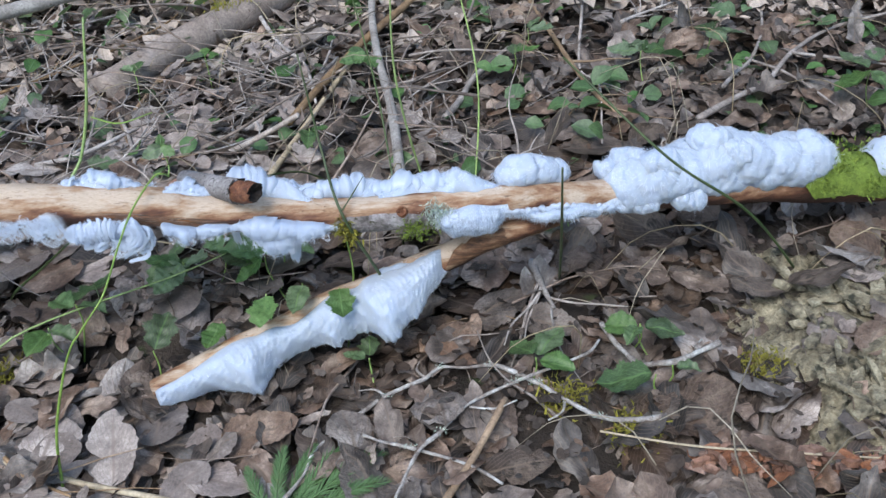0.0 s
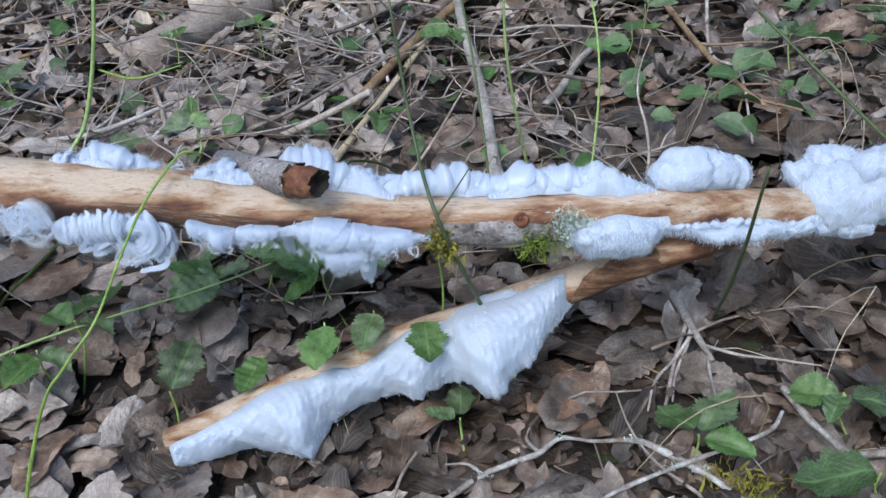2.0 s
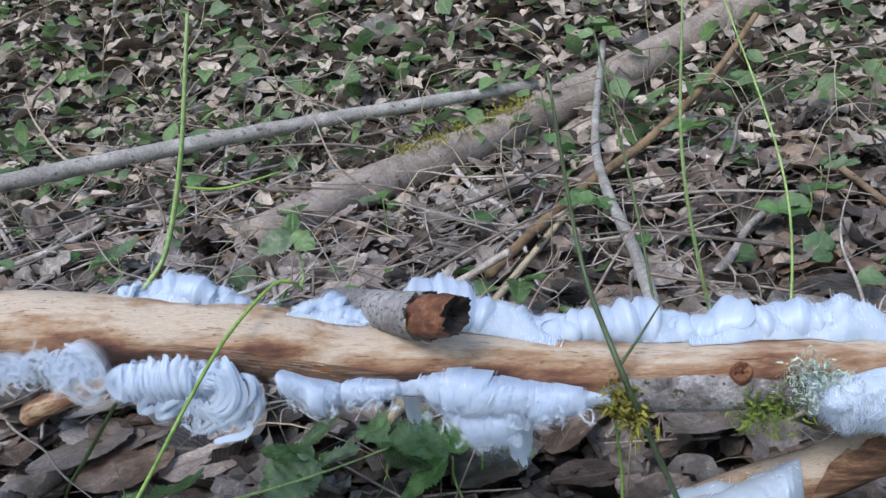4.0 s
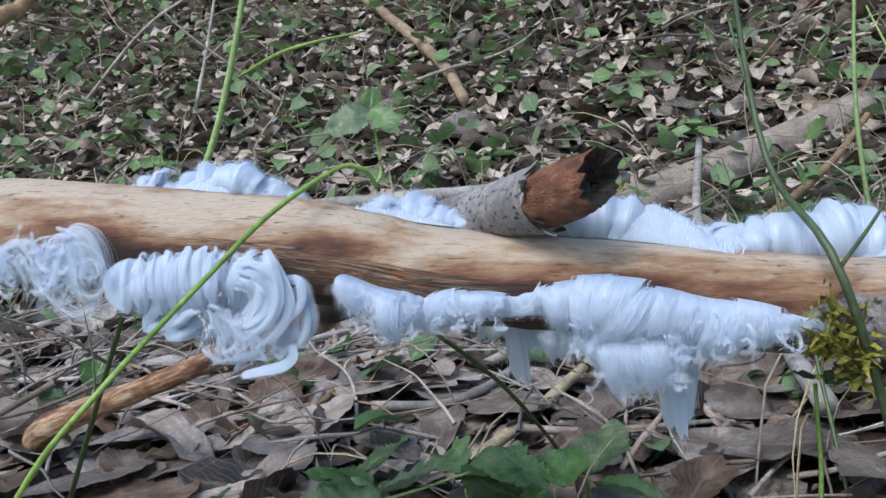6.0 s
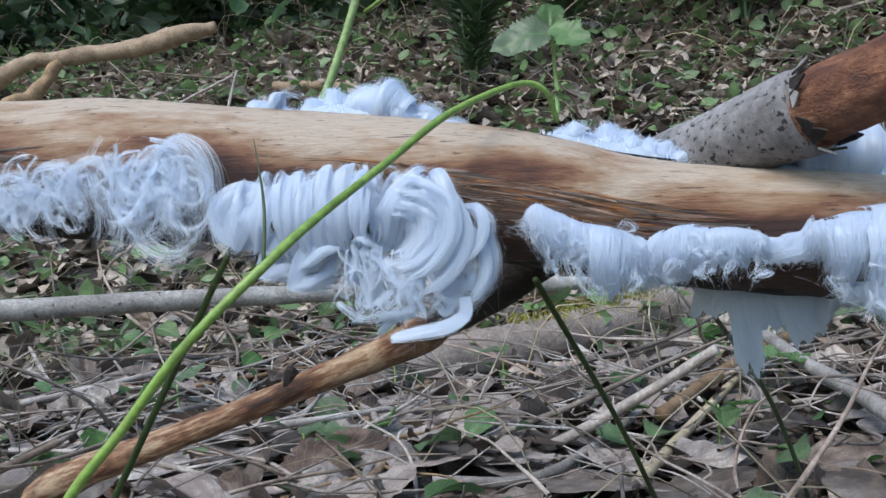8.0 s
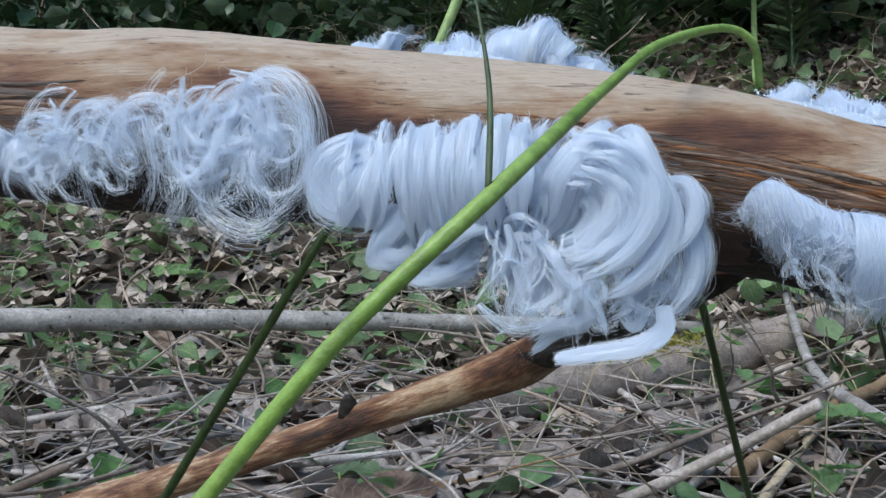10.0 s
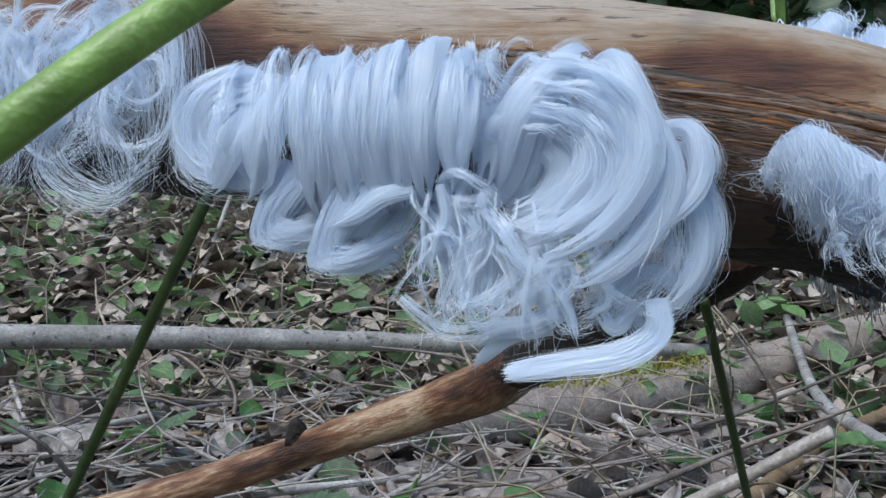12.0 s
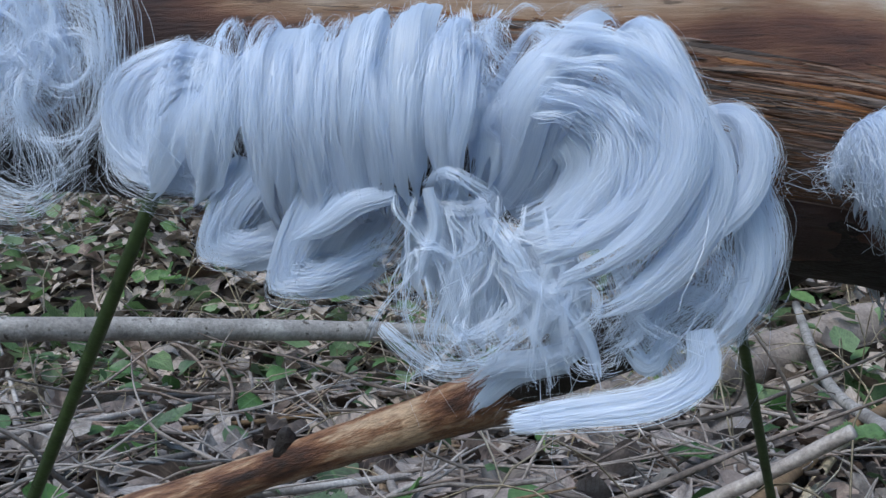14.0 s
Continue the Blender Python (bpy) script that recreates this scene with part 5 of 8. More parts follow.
for k in range(34):
    x0, r, low_end = rng_o.uniform(-26, 20), rng_o.normal(-2.5, 3.5), rng_o.uniform(-19, -5)
    dx = rng_o.choice([-1, 1]) * rng_o.uniform(1.5, 11)
    strand_lock(loose, rng_o, [(x0, 0, -1), (x0 + 0.15 * dx, 6 + r, 4), (x0 + 0.5 * dx, 8.5 + r, 7), (x0 + 0.95 * dx, 3 + r, 9), (x0 + 1.1 * dx, 0.5 * low_end, 8), (x0 + 0.8 * dx + rng_o.normal(0, 2), low_end, 5)], rng_o.uniform(0.0015, 0.0045), 40, False, 2.0, 0.2)
curls(loose, rng_o, 80, -38, 26, -4, 9, 8, 5.0, 34)
curls(loose, rng_o, 26, 2, 28, 0, 12, 9, 7.0, 44)
ice_tuft(-0.272, -0.218, ICE, 22, 7, 112, 0.023, -55, 245, 0.007, 220, rows=1)
ice_tuft(-0.42, -0.275, ICE, 23, 10, 112, 0.027, -50, 245, 0.014, 140)
short_tuft = empty("hair_ice_tuft", (-0.055, 0.0, 0.192), ICE, "ice", GROUP)
comb(short_tuft, [(-0.0755, 0.005, 0.199), (-0.07, 0.004, 0.203), (-0.058, 0.005, 0.197), (-0.048, 0.006, 0.194), (-0.04, 0.007, 0.19)], [(-0.075, 0.004, 0.196), (-0.068, 0.001, 0.187), (-0.059, 0.001, 0.183), (-0.05, 0.002, 0.179), (-0.04, 0.004, 0.175)], 0.6, 24, 13, 240, fray=2.4, slant=0.5, ragged=0.2)
curls(short_tuft, np.random.default_rng(241), 30, -16, 14, -9, 6, 6.5, 2.6)
low_tuft = empty("hair_ice_tuft", (-0.023, 0.0, 0.19), "short tuft of hair ice hanging under the wood", "ice", GROUP)
comb(low_tuft, [(-0.041, 0.006, 0.189), (-0.033, 0.005, 0.193), (-0.02, 0.005, 0.194), (-0.008, 0.006, 0.192)], [(-0.042, 0.004, 0.176), (-0.033, 0.003, 0.181), (-0.019, 0.003, 0.182), (-0.008, 0.004, 0.184)], 0.65, 25, 10, 240, fray=2.2, ragged=0.2)
curls(low_tuft, np.random.default_rng(251), 22, -15, 14, -6, 3, 6.5, 2.2)
broad = empty("hair_ice_tuft", (0.045, 0.0, 0.185), "broad combed tuft of hair ice rolled over the wood", "ice", GROUP)
comb(broad, [(0.0, 0.005, 0.189), (0.006, 0.004, 0.1945), (0.027, 0.0045, 0.195), (0.045, 0.0045, 0.192), (0.062, 0.005, 0.187), (0.079, 0.005, 0.183), (0.093, 0.006, 0.178)], [(0.0, 0.004, 0.181), (0.008, 0.001, 0.177), (0.017, -0.001, 0.174), (0.027, -0.001, 0.171), (0.045, -0.001, 0.17), (0.06, 0.0, 0.167), (0.077, 0.001, 0.168), (0.092, 0.004, 0.173)], 0.55, 26, 24, 300, fray=2.0, ragged=0.12)
curls(broad, np.random.default_rng(261), 46, -40, 42, -15, 3, 11.5, 3.2)
bunch = empty("hair_ice_tuft", (0.035, 0.0, 0.17), "hair ice hanging in a soft bunch below the broad tuft", "ice", GROUP)
comb(bunch, [(0.012, 0.001, 0.178), (0.025, 0.0, 0.178), (0.04, 0.0, 0.178), (0.058, 0.002, 0.176)], [(0.017, 0.001, 0.17), (0.026, -0.002, 0.159), (0.035, -0.003, 0.156), (0.043, -0.002, 0.157), (0.055, 0.001, 0.164)], 0.4, 27, 12, 260, fray=3.2, lip=0.05, tuck=0.2, ragged=0.2)
curls(bunch, np.random.default_rng(271), 40, -16, 16, -10, 4, 9.0, 3.0)
side_tuft = ice_tuft(0.2, 0.258, ICE, 28, 8, 106, 0.03, -70, 250, 0.01, 140)
puffs(side_tuft, 0.203, 0.255, 6, 104, 0.012, 0.011, 66, spread=10)
ice_tuft(0.27, 0.39, "thin line of hair ice along a crack in the wood", 29, 14, 88, 0.013, -60, 240, 0.01, 110, ends=False, rows=1)
ice_tuft(-0.165, -0.095, ICE, 30, 9, -26, 0.031, -50, 230, 0.0075, 170, back=True)
ice_tuft(-0.095, -0.055, ICE, 31, 5, -58, 0.016, -30, 200, 0.007, 140, back=True, rows=1)
ice_tuft(-0.066, -0.03, "rounded puff of hair ice on the far side of the wood", 32, 6, -28, 0.026, -60, 235, 0.0075, 180, back=True)
ice_tuft(-0.02, 0.062, ICE, 33, 11, -36, 0.05, -70, 235, 0.0085, 110, back=True)
ice_tuft(0.055, 0.245, ICE, 34, 20, -38, 0.047, -65, 235, 0.011, 80, back=True)
# ice that hangs down behind the wood
dull = empty("hair_ice_tuft", (0.0, 0.03, 0.165), "dull sheet of hair ice hanging behind the wood", "ice", GROUP)
comb(dull, [(-0.02, 0.032, 0.184), (-0.005, 0.032, 0.18), (0.016, 0.032, 0.176)], [(-0.014, 0.03, 0.152), (0.0, 0.03, 0.149), (0.014, 0.03, 0.161)], 0.05, 36, 7, 140, lip=0, fray=2.5, swell=0.06, ragged=0.25)
ribbon_tuft = empty("hair_ice_tuft", (0.05, 0.012, 0.15), "narrow ribbon of hair ice hanging below the wood", "ice", GROUP)
comb(ribbon_tuft, [(0.044, 0.012, 0.163), (0.05, 0.012, 0.162), (0.056, 0.012, 0.161)], [(0.0465, 0.01, 0.137), (0.0505, 0.01, 0.132), (0.0545, 0.01, 0.136)], 0.04, 37, 3, 130, lip=0, swell=0.2)
# the thick cotton-like coat towards the mossy end


def billows(p, seeds, radius, seed):
    """Height of a skin of overlapping round lumps over points p: seeds are their middles, radius their usual size."""
    rng = np.random.default_rng(seed)
    rr = radius * rng.uniform(0.55, 1.3, len(seeds))
    best = np.zeros(len(p))
    soft = radius * 0.05
    for c, r in zip(seeds, rr):
        d2 = ((p - c) ** 2).sum(1)
        h = np.sqrt(np.maximum(r * r - d2, 0)) * 0.75
        best = np.maximum(best, h) + soft * np.exp(-np.abs(best - h) / soft) * 0.3 * (h > 0)
    return best


def sleeve(holder, rows, seed, sides=96, steps=240, fuzz=9000, lump=0.022):
    """A cottony coat of ice: one lumpy, billowing skin round the wood with a fuzz of short fibres."""
    v, f, u = tube(rows, sides, steps, 0, flat_end=False)
    s = spline(rows, steps)
    c, r = np.repeat(s[:, :3], sides, axis=0), np.repeat(s[:, 3], sides)
    rng = np.random.default_rng(seed)
    c = c + 0.0
    d = (v - c) / r[:, None]
    v = c + d * (r * (0.62 + 0.22 * wavy(v * 30, seed, 2)))[:, None]
    area = r.mean() * 6.3 * np.linalg.norm(s[-1, :3] - s[0, :3])
    for k, (size, gain) in enumerate(((lump, 0.62), (lump * 0.45, 0.34), (lump * 0.16, 0.16))):
        pick = rng.integers(0, len(v), int(min(1.1 * area / size**2, 900)))
        v = v + d * (gain * billows(v, v[pick], size, seed + k))[:, None] * np.clip(r / r.max() * 1.6, 0, 1)[:, None]
    v = v + d * (0.0008 * wavy(v * 230, seed + 7, 3) + 0.0004 * wavy(v * 700, seed + 8, 2))[:, None]
    at = np.asarray(holder.location)
    coat = part("ice_coat", mesh_of("ice_coat", v - at, f, M_PUFF, u), holder)
    fuzz_on(coat, v, d, fuzz, seed, at, 0.0015, 0.005)


def fuzz_on(coat, p, d, fuzz, seed, at, short, long, flow=None):
    """Short fine fibres that lie and stand on a skin of ice."""
    rng = np.random.default_rng(seed)
    fuzz = int(fuzz * 0.6)
    pick = rng.integers(0, len(p), fuzz)
    b, dd = p[pick], d[pick]
    if flow is None:
        way = np.stack([np.sin(b @ np.array([90, 40, 60.0])), np.cos(b @ np.array([50, -80, 70.0])), np.sin(b @ np.array([-60, 70, 90.0]))], -1) + 0.6 * rng.normal(size=b.shape)
    else:
        way = flow[pick] + 0.25 * rng.normal(size=b.shape)
    way -= dd * (way * dd).sum(1)[:, None] * 0.8
    ln = rng.uniform(short, long, (fuzz, 1))
    line = np.stack([b - dd * 0.0006, b + dd * ln * 0.16 + way * ln * 0.3, b + dd * ln * 0.24 + way * ln * 0.6, b + dd * ln * 0.12 + way * ln * 0.95], 1)
    side = np.cross(np.gradient(line, axis=1), dd[:, None])
    side /= np.linalg.norm(side, axis=2)[..., None] + 1e-12
    hv = np.stack([line - side * 0.00011, line + side * 0.00011], 2).reshape(-1, 3) - at
    q = (np.arange(fuzz)[:, None] * 4 + np.arange(3)[None]) * 2
    part("fuzz", mesh_of("fuzz", hv, np.stack([q, q + 1, q + 3, q + 2], -1).reshape(-1, 4), M_HAIR), coat)


def ruffle(holder, u0, u1, th0, th1, depth, seed, axis=log_at, steps=260, across=40, fuzz=6000, bottom=0.8):
    """A ruffled sheet of packed ice that leaves the wood at th0, bulges out and hangs below it to a ragged edge."""
    u = np.linspace(u0, u1, steps)
    c, r = axis(u)
    ends = smooth01(np.minimum(u - u0, u1 - u) / (0.33 * (u1 - u0))) ** 0.8
    wob = wavy(np.stack([u * 42, 0 * u, 0 * u], -1), seed, 3)
    wob2 = wavy(np.stack([u * 60 + 7, 0 * u, 0 * u], -1), seed + 1, 3)
    lobe = 0.6 + 0.4 * wavy(np.stack([u * 75 + 3, 0 * u, 0 * u], -1), seed + 5, 4)
    f = np.linspace(0, 1, across)
    a0, a1 = radians(th0) + 0.42 * wob, radians(th1) + 0.3 * wob2
    th = a0[:, None] + (a1 - a0)[:, None] * f
    swell = np.sin(np.pi * np.clip(f, 0, 1) * bottom) ** 0.75
    hgt = depth * ends[:, None] * swell[None] * np.clip(0.55 + 0.6 * lobe + 0.5 * wob2, 0.25, 2.0)[:, None]
    d = np.stack([0 * th, -np.sin(th), np.cos(th)], -1)
    v = c[:, None] + d * (r[:, None] * 1.01)[..., None]
    v = v + d * (hgt * 0.7)[..., None]
    rng = np.random.default_rng(seed)
    grow = (ends[:, None] * np.minimum(f / 0.2, 1)[None]).ravel()
    dv, flat = d.reshape(-1, 3), v.reshape(-1, 3)
    for k, (size, gain) in enumerate(((depth * 0.6, 0.7), (depth * 0.26, 0.4), (depth * 0.1, 0.22))):
        pick = rng.integers(0, len(flat), int(min(1.3 * (u1 - u0) * 0.07 / size**2, 700)))
        flat = flat + dv * (gain * billows(flat, flat[pick], size, seed + k) * grow)[:, None]
    v = flat.reshape(v.shape)
    i, j = np.meshgrid(np.arange(steps - 1), np.arange(across - 1), indexing="ij")
    z = i * across + j
    at = np.asarray(holder.location)
    uv = np.stack([np.repeat(u, across) * 140, np.tile(f, steps)], 1)
    p = v.reshape(-1, 3)
    coat = part("ice_coat", mesh_of("ice_coat", p - at, np.stack([z, z + 1, z + across + 1, z + across], -1).reshape(-1, 4), M_PUFF, uv), holder)
    flow = np.gradient(v, axis=1)
    flow = (flow / (np.linalg.norm(flow, axis=2)[..., None] + 1e-9)).reshape(-1, 3)
    fuzz_on(coat, p, d.reshape(-1, 3), fuzz, seed, at, 0.002, 0.008, flow)


def quilt(holder, top, bottom, bulge, seed, out, steps=330, across=46, fuzz=12000, lumps=1.0):
    """A cottony skirt of ice from the line top on the wood to the ragged line bottom, swelling outwards, with soft billows and fuzz."""
    rng = np.random.default_rng(seed)
    a, b = spline(top, steps), spline(bottom, steps)
    u = np.linspace(0, 1, steps)
    run = np.concatenate([[0], np.cumsum(np.linalg.norm(np.diff(b, axis=0), axis=1))])
    away = np.asarray(out, float) / np.linalg.norm(out)
    rag = 0.06 * wavy(np.stack([run * 130, 0 * u, 0 * u], -1), seed, 2) + 0.03 * wavy(np.stack([run * 520, 0 * u, 0 * u], -1), seed + 3, 2)
    f = np.linspace(0, 1.12, across)
    a = a + (b - a) * (0.1 * wavy(np.stack([run * 70, 0 * u, 0 * u], -1), seed + 6, 2))[:, None]
    ln = np.linalg.norm(b - a, axis=1)
    ends = np.clip(np.minimum(u, 1 - u) / 0.06, 0, 1) ** 0.5
    rise = np.where(f < 1, np.sin(np.pi * np.clip(f, 0, 1) ** 0.85) ** 0.7, -(f - 1) * 1.5)
    along = np.minimum(f, 1) - 2.2 * np.maximum(f - 1, 0)
    v = a[:, None] + (b - a)[:, None] * (along[None] * (1 + rag[:, None] * np.minimum(f, 1)[None] ** 5))[..., None] + away * (bulge * ln * ends)[:, None, None] * rise[None, :, None]
    flat = v.reshape(-1, 3)
    grow = (ends[:, None] * np.clip(f / 0.18, 0, 1)[None] * np.clip((1.12 - f) / 0.1, 0, 1)[None]).ravel()
    for k, (scale, gain) in enumerate(((110, 0.0019), (330, 0.0007), (900, 0.00025))):
        flat = flat + away * (lumps * gain * wavy(flat * scale, seed + 11 + k, 3) * grow)[:, None]
    i, j = np.meshgrid(np.arange(steps - 1), np.arange(across - 1), indexing="ij")
    z = i * across + j
    at = np.asarray(holder.location)
    coat = part("ice_coat", mesh_of("ice_coat", flat - at, np.stack([z, z + 1, z + across + 1, z + across], -1).reshape(-1, 4), M_PUFF, np.stack([np.repeat(u, across) * 40, np.tile(f, steps)], 1)), holder)
    flow = np.repeat((b - a) / ln[:, None], across, axis=0)
    fuzz_on(coat, flat, np.tile(away, (len(flat), 1)), fuzz // 9, seed, at, 0.0006, 0.0022)
    edge = np.tile(f, steps) > 0.86
    fuzz_on(coat, flat[edge], np.tile(away, (int(edge.sum()), 1)), fuzz // 8, seed + 1, at, 0.0006, 0.0018, flow[edge])


cotton = empty("hair_ice_tuft", (0.5, 0.085, 0.13), "thick cottony hair ice wrapped round the wood", "ice", GROUP)
sleeve(cotton, [(0.378, 0.07, 0.146, 0.012), (0.392, 0.072, 0.147, 0.026), (0.42, 0.076, 0.147, 0.034), (0.45, 0.08, 0.145, 0.039), (0.49, 0.088, 0.15, 0.044), (0.53, 0.096, 0.142, 0.037), (0.565, 0.105, 0.134, 0.028), (0.6, 0.113, 0.13, 0.029), (0.63, 0.12, 0.124, 0.026), (0.65, 0.124, 0.118, 0.012)], 71)
for k, (x, y, z, r) in enumerate(((0.41, 0.088, 0.168, 0.018), (0.385, 0.08, 0.164, 0.013), (0.44, 0.072, 0.168, 0.02), (0.5, 0.098, 0.174, 0.022), (0.47, 0.062, 0.128, 0.017), (0.42, 0.054, 0.132, 0.014), (0.52, 0.085, 0.165, 0.02), (0.615, 0.118, 0.147, 0.017), (0.57, 0.1, 0.15, 0.013), (0.39, 0.052, 0.134, 0.011), (0.36, 0.045, 0.138, 0.009))):
    sleeve(cotton, [(x - 1.2 * r, y, z, 0.25 * r), (x - 0.75 * r, y, z + 0.001, 0.72 * r), (x, y, z, r), (x + 0.75 * r, y, z - 0.001, 0.74 * r), (x + 1.2 * r, y, z, 0.25 * r)], 80 + k, 44, 60, 1100, r * 0.5)
cotton_end = empty("hair_ice_tuft", (0.73, 0.14, 0.1), "small cottony lump of hair ice on moss", "ice", GROUP)
sleeve(cotton_end, [(0.7, 0.13, 0.1, 0.012), (0.72, 0.136, 0.1, 0.024), (0.745, 0.142, 0.096, 0.022), (0.76, 0.146, 0.09, 0.01)], 72, 48, 60, 1200)
low = empty("hair_ice_tuft", (0.03, -0.01, 0.05), "dense ruffled fringe of hair ice along the low limb", "ice", GROUP)
LIMB_TOP = [(-0.122, -0.039, 0.018), (-0.105, -0.034, 0.024), (-0.069, -0.024, 0.036), (-0.024, -0.012, 0.05), (0.014, -0.004, 0.06), (0.059, 0.006, 0.0735), (0.097, 0.017, 0.085), (0.123, 0.024, 0.093), (0.173, 0.031, 0.107), (0.197, 0.033, 0.114)]
LIMB_LOW = [(-0.118, -0.048, -0.002), (-0.109, -0.045, -0.002), (-0.064, -0.033, 0.0), (-0.033, -0.037, 0.002), (-0.009, -0.046, 0.006), (0.013, -0.018, 0.016), (0.058, -0.006, 0.03), (0.078, -0.017, 0.033), (0.104, -0.01, 0.045), (0.137, -0.032, 0.05), (0.165, -0.013, 0.062), (0.183, 0.007, 0.075), (0.206, 0.03, 0.09)]
quilt(low, LIMB_TOP, LIMB_LOW, 0.42, 73, (0, -0.75, 0.66))
quilt(low, LIMB_TOP[7:], LIMB_LOW[9:], 0.2, 74, (0, -0.6, 0.8), 120, 36, 5200, 0.4)
round_back = empty("hair_ice_tuft", (0.3, 0.06, 0.18), "rounded puff of hair ice on the far side of the wood", "ice", GROUP)
sleeve(round_back, [(0.262, 0.05, 0.181, 0.005), (0.273, 0.053, 0.184, 0.013), (0.292, 0.057, 0.186, 0.018), (0.312, 0.063, 0.181, 0.0165), (0.328, 0.068, 0.174, 0.012), (0.34, 0.071, 0.168, 0.005)], 65, 48, 70, 1600, 0.011)
crack = empty("hair_ice_tuft", (0.31, 0.03, 0.15), "lumpy line of hair ice along a crack in the wood", "ice", GROUP)
ruffle(crack, 0.193, 0.27, 72, 160, 0.016, 76, log_at, 120, 36, 3200)
ruffle(crack, 0.27, 0.4, 78, 112, 0.009, 77, log_at, 150, 20, 1800, 0.95)
behind = empty("hair_ice_tuft", (0.1, 0.04, 0.19), "long puffy ridge of hair ice behind the wood", "ice", GROUP)
ruffle(behind, -0.022, 0.075, -8, -130, 0.022, 91, log_at, 150, 36, 3600)
ruffle(behind, 0.05, 0.17, -10, -130, 0.021, 92, log_at, 170, 36, 3600)
ruffle(behind, 0.14, 0.265, -10, -130, 0.022, 93, log_at, 170, 36, 3200)
back_left = empty("hair_ice_tuft", (-0.13, 0.04, 0.22), "puffy hair ice on the far side of the wood", "ice", GROUP)
ruffle(back_left, -0.17, -0.095, -8, -120, 0.008, 94, log_at, 120, 30, 2200)
ruffle(back_left, -0.07, -0.03, -8, -125, 0.012, 95, log_at, 90, 30, 1600)
# ---- leaves, twigs and plants of the forest floor ----


def blade(length, width, seed, teeth=0.0, cup=0.3, bend=0.2, crumple=0.05, nx=10, ny=7, peak=0.42, tip=1.0, lobes=0.0):
    """A leaf blade along +x from its stalk, with a pointed outline, toothed edge, cupped and bent: vertices, quads, uv."""
    rng = np.random.default_rng(seed)
    s = np.linspace(0, 1, nx)
    w = (np.sin(np.pi * s ** (math.log(0.5) / math.log(peak))) ** 0.75) * (1 - 0.15 * s) * tip
    w = np.maximum(w, 0.015)
    w = w * (1 + lobes * np.sin(s * 19))
    if teeth:
        w = w * (1 + teeth * np.where(np.arange(nx) % 2, 1, -1))
    a = np.linspace(-1, 1, ny)
    x = length * (s[:, None] + 0.03 * np.abs(a)[None] * np.sin(np.pi * s)[:, None])
    y = 0.5 * width * w[:, None] * a[None]
    z = cup * np.abs(y) * (1 + 0.5 * np.sin(3 * s)[:, None]) + bend * length * (s[:, None] - 0.4) ** 2 * rng.choice([-1, 1]) + 0 * a[None]
    p = np.stack([x, y, z], -1).reshape(-1, 3)
    p[:, 2] += crumple * width * wavy(p / length * 6 + seed, seed, 3)
    i, j = np.meshgrid(np.arange(nx - 1), np.arange(ny - 1), indexing="ij")
    q = i * ny + j
    f = np.stack([q, q + ny, q + ny + 1, q + 1], -1).reshape(-1, 4)
    uv = np.stack([np.repeat(s, ny) * 1.0, np.tile(a, nx) * 0.5], 1)
    return p, f, uv


def turned(rng, n, tilt, yaw=None):
    """Random turns: any heading, tilted by about tilt radians. (n, 3, 3)"""
    y = rng.uniform(0, 2 * np.pi, n) if yaw is None else np.full(n, yaw)
    ax, ay = rng.normal(0, tilt, n), rng.normal(0, tilt, n)
    c, s = np.cos, np.sin
    o, e = np.zeros(n), np.ones(n)
    rz = np.stack([c(y), -s(y), o, s(y), c(y), o, o, o, e], -1).reshape(n, 3, 3)
    rx = np.stack([e, o, o, o, c(ax), -s(ax), o, s(ax), c(ax)], -1).reshape(n, 3, 3)
    ry = np.stack([c(ay), o, s(ay), o, e, o, -s(ay), o, c(ay)], -1).reshape(n, 3, 3)
    return rz @ rx @ ry


def strewn(name, shapes, places, turns, sizes, mat, label, category):
    """One mesh of many copies of a few shapes: what nobody could count."""
    vs, fs, us, k = [], [], [], 0
    for i, (p, t, s) in enumerate(zip(places, turns, sizes)):
        v, f, u = shapes[i % len(shapes)]
        vs.append((v * s) @ t.T + p)
        fs.append(f + k)
        us.append(u)
        k += len(v)
    ob = new(name, mesh_of(name, np.vstack(vs), np.vstack(fs), mat, np.vstack(us)))
    return tagged(ob, label, category, kind="stuff")


def scatter(rng, n, x0, x1, y0, y1, lift=0.004):
    x, y = rng.uniform(x0, x1, n), rng.uniform(y0, y1, n)
    return np.stack([x, y, ground_z(x, y) + rng.uniform(0, lift, n)], -1)


def off_limb(p):
    """Sink what would pierce the low limb of the fallen branch."""
    lx = np.clip(p[:, 0], -0.15, 0.2)
    ly = fork_at(lx)[0][:, 1]
    hit = (np.hypot(p[:, 0] - lx, p[:, 1] - ly) < 0.038) & (p[:, 0] < 0.1)
    return p - np.outer(hit, np.array([0, 0, 0.014]))


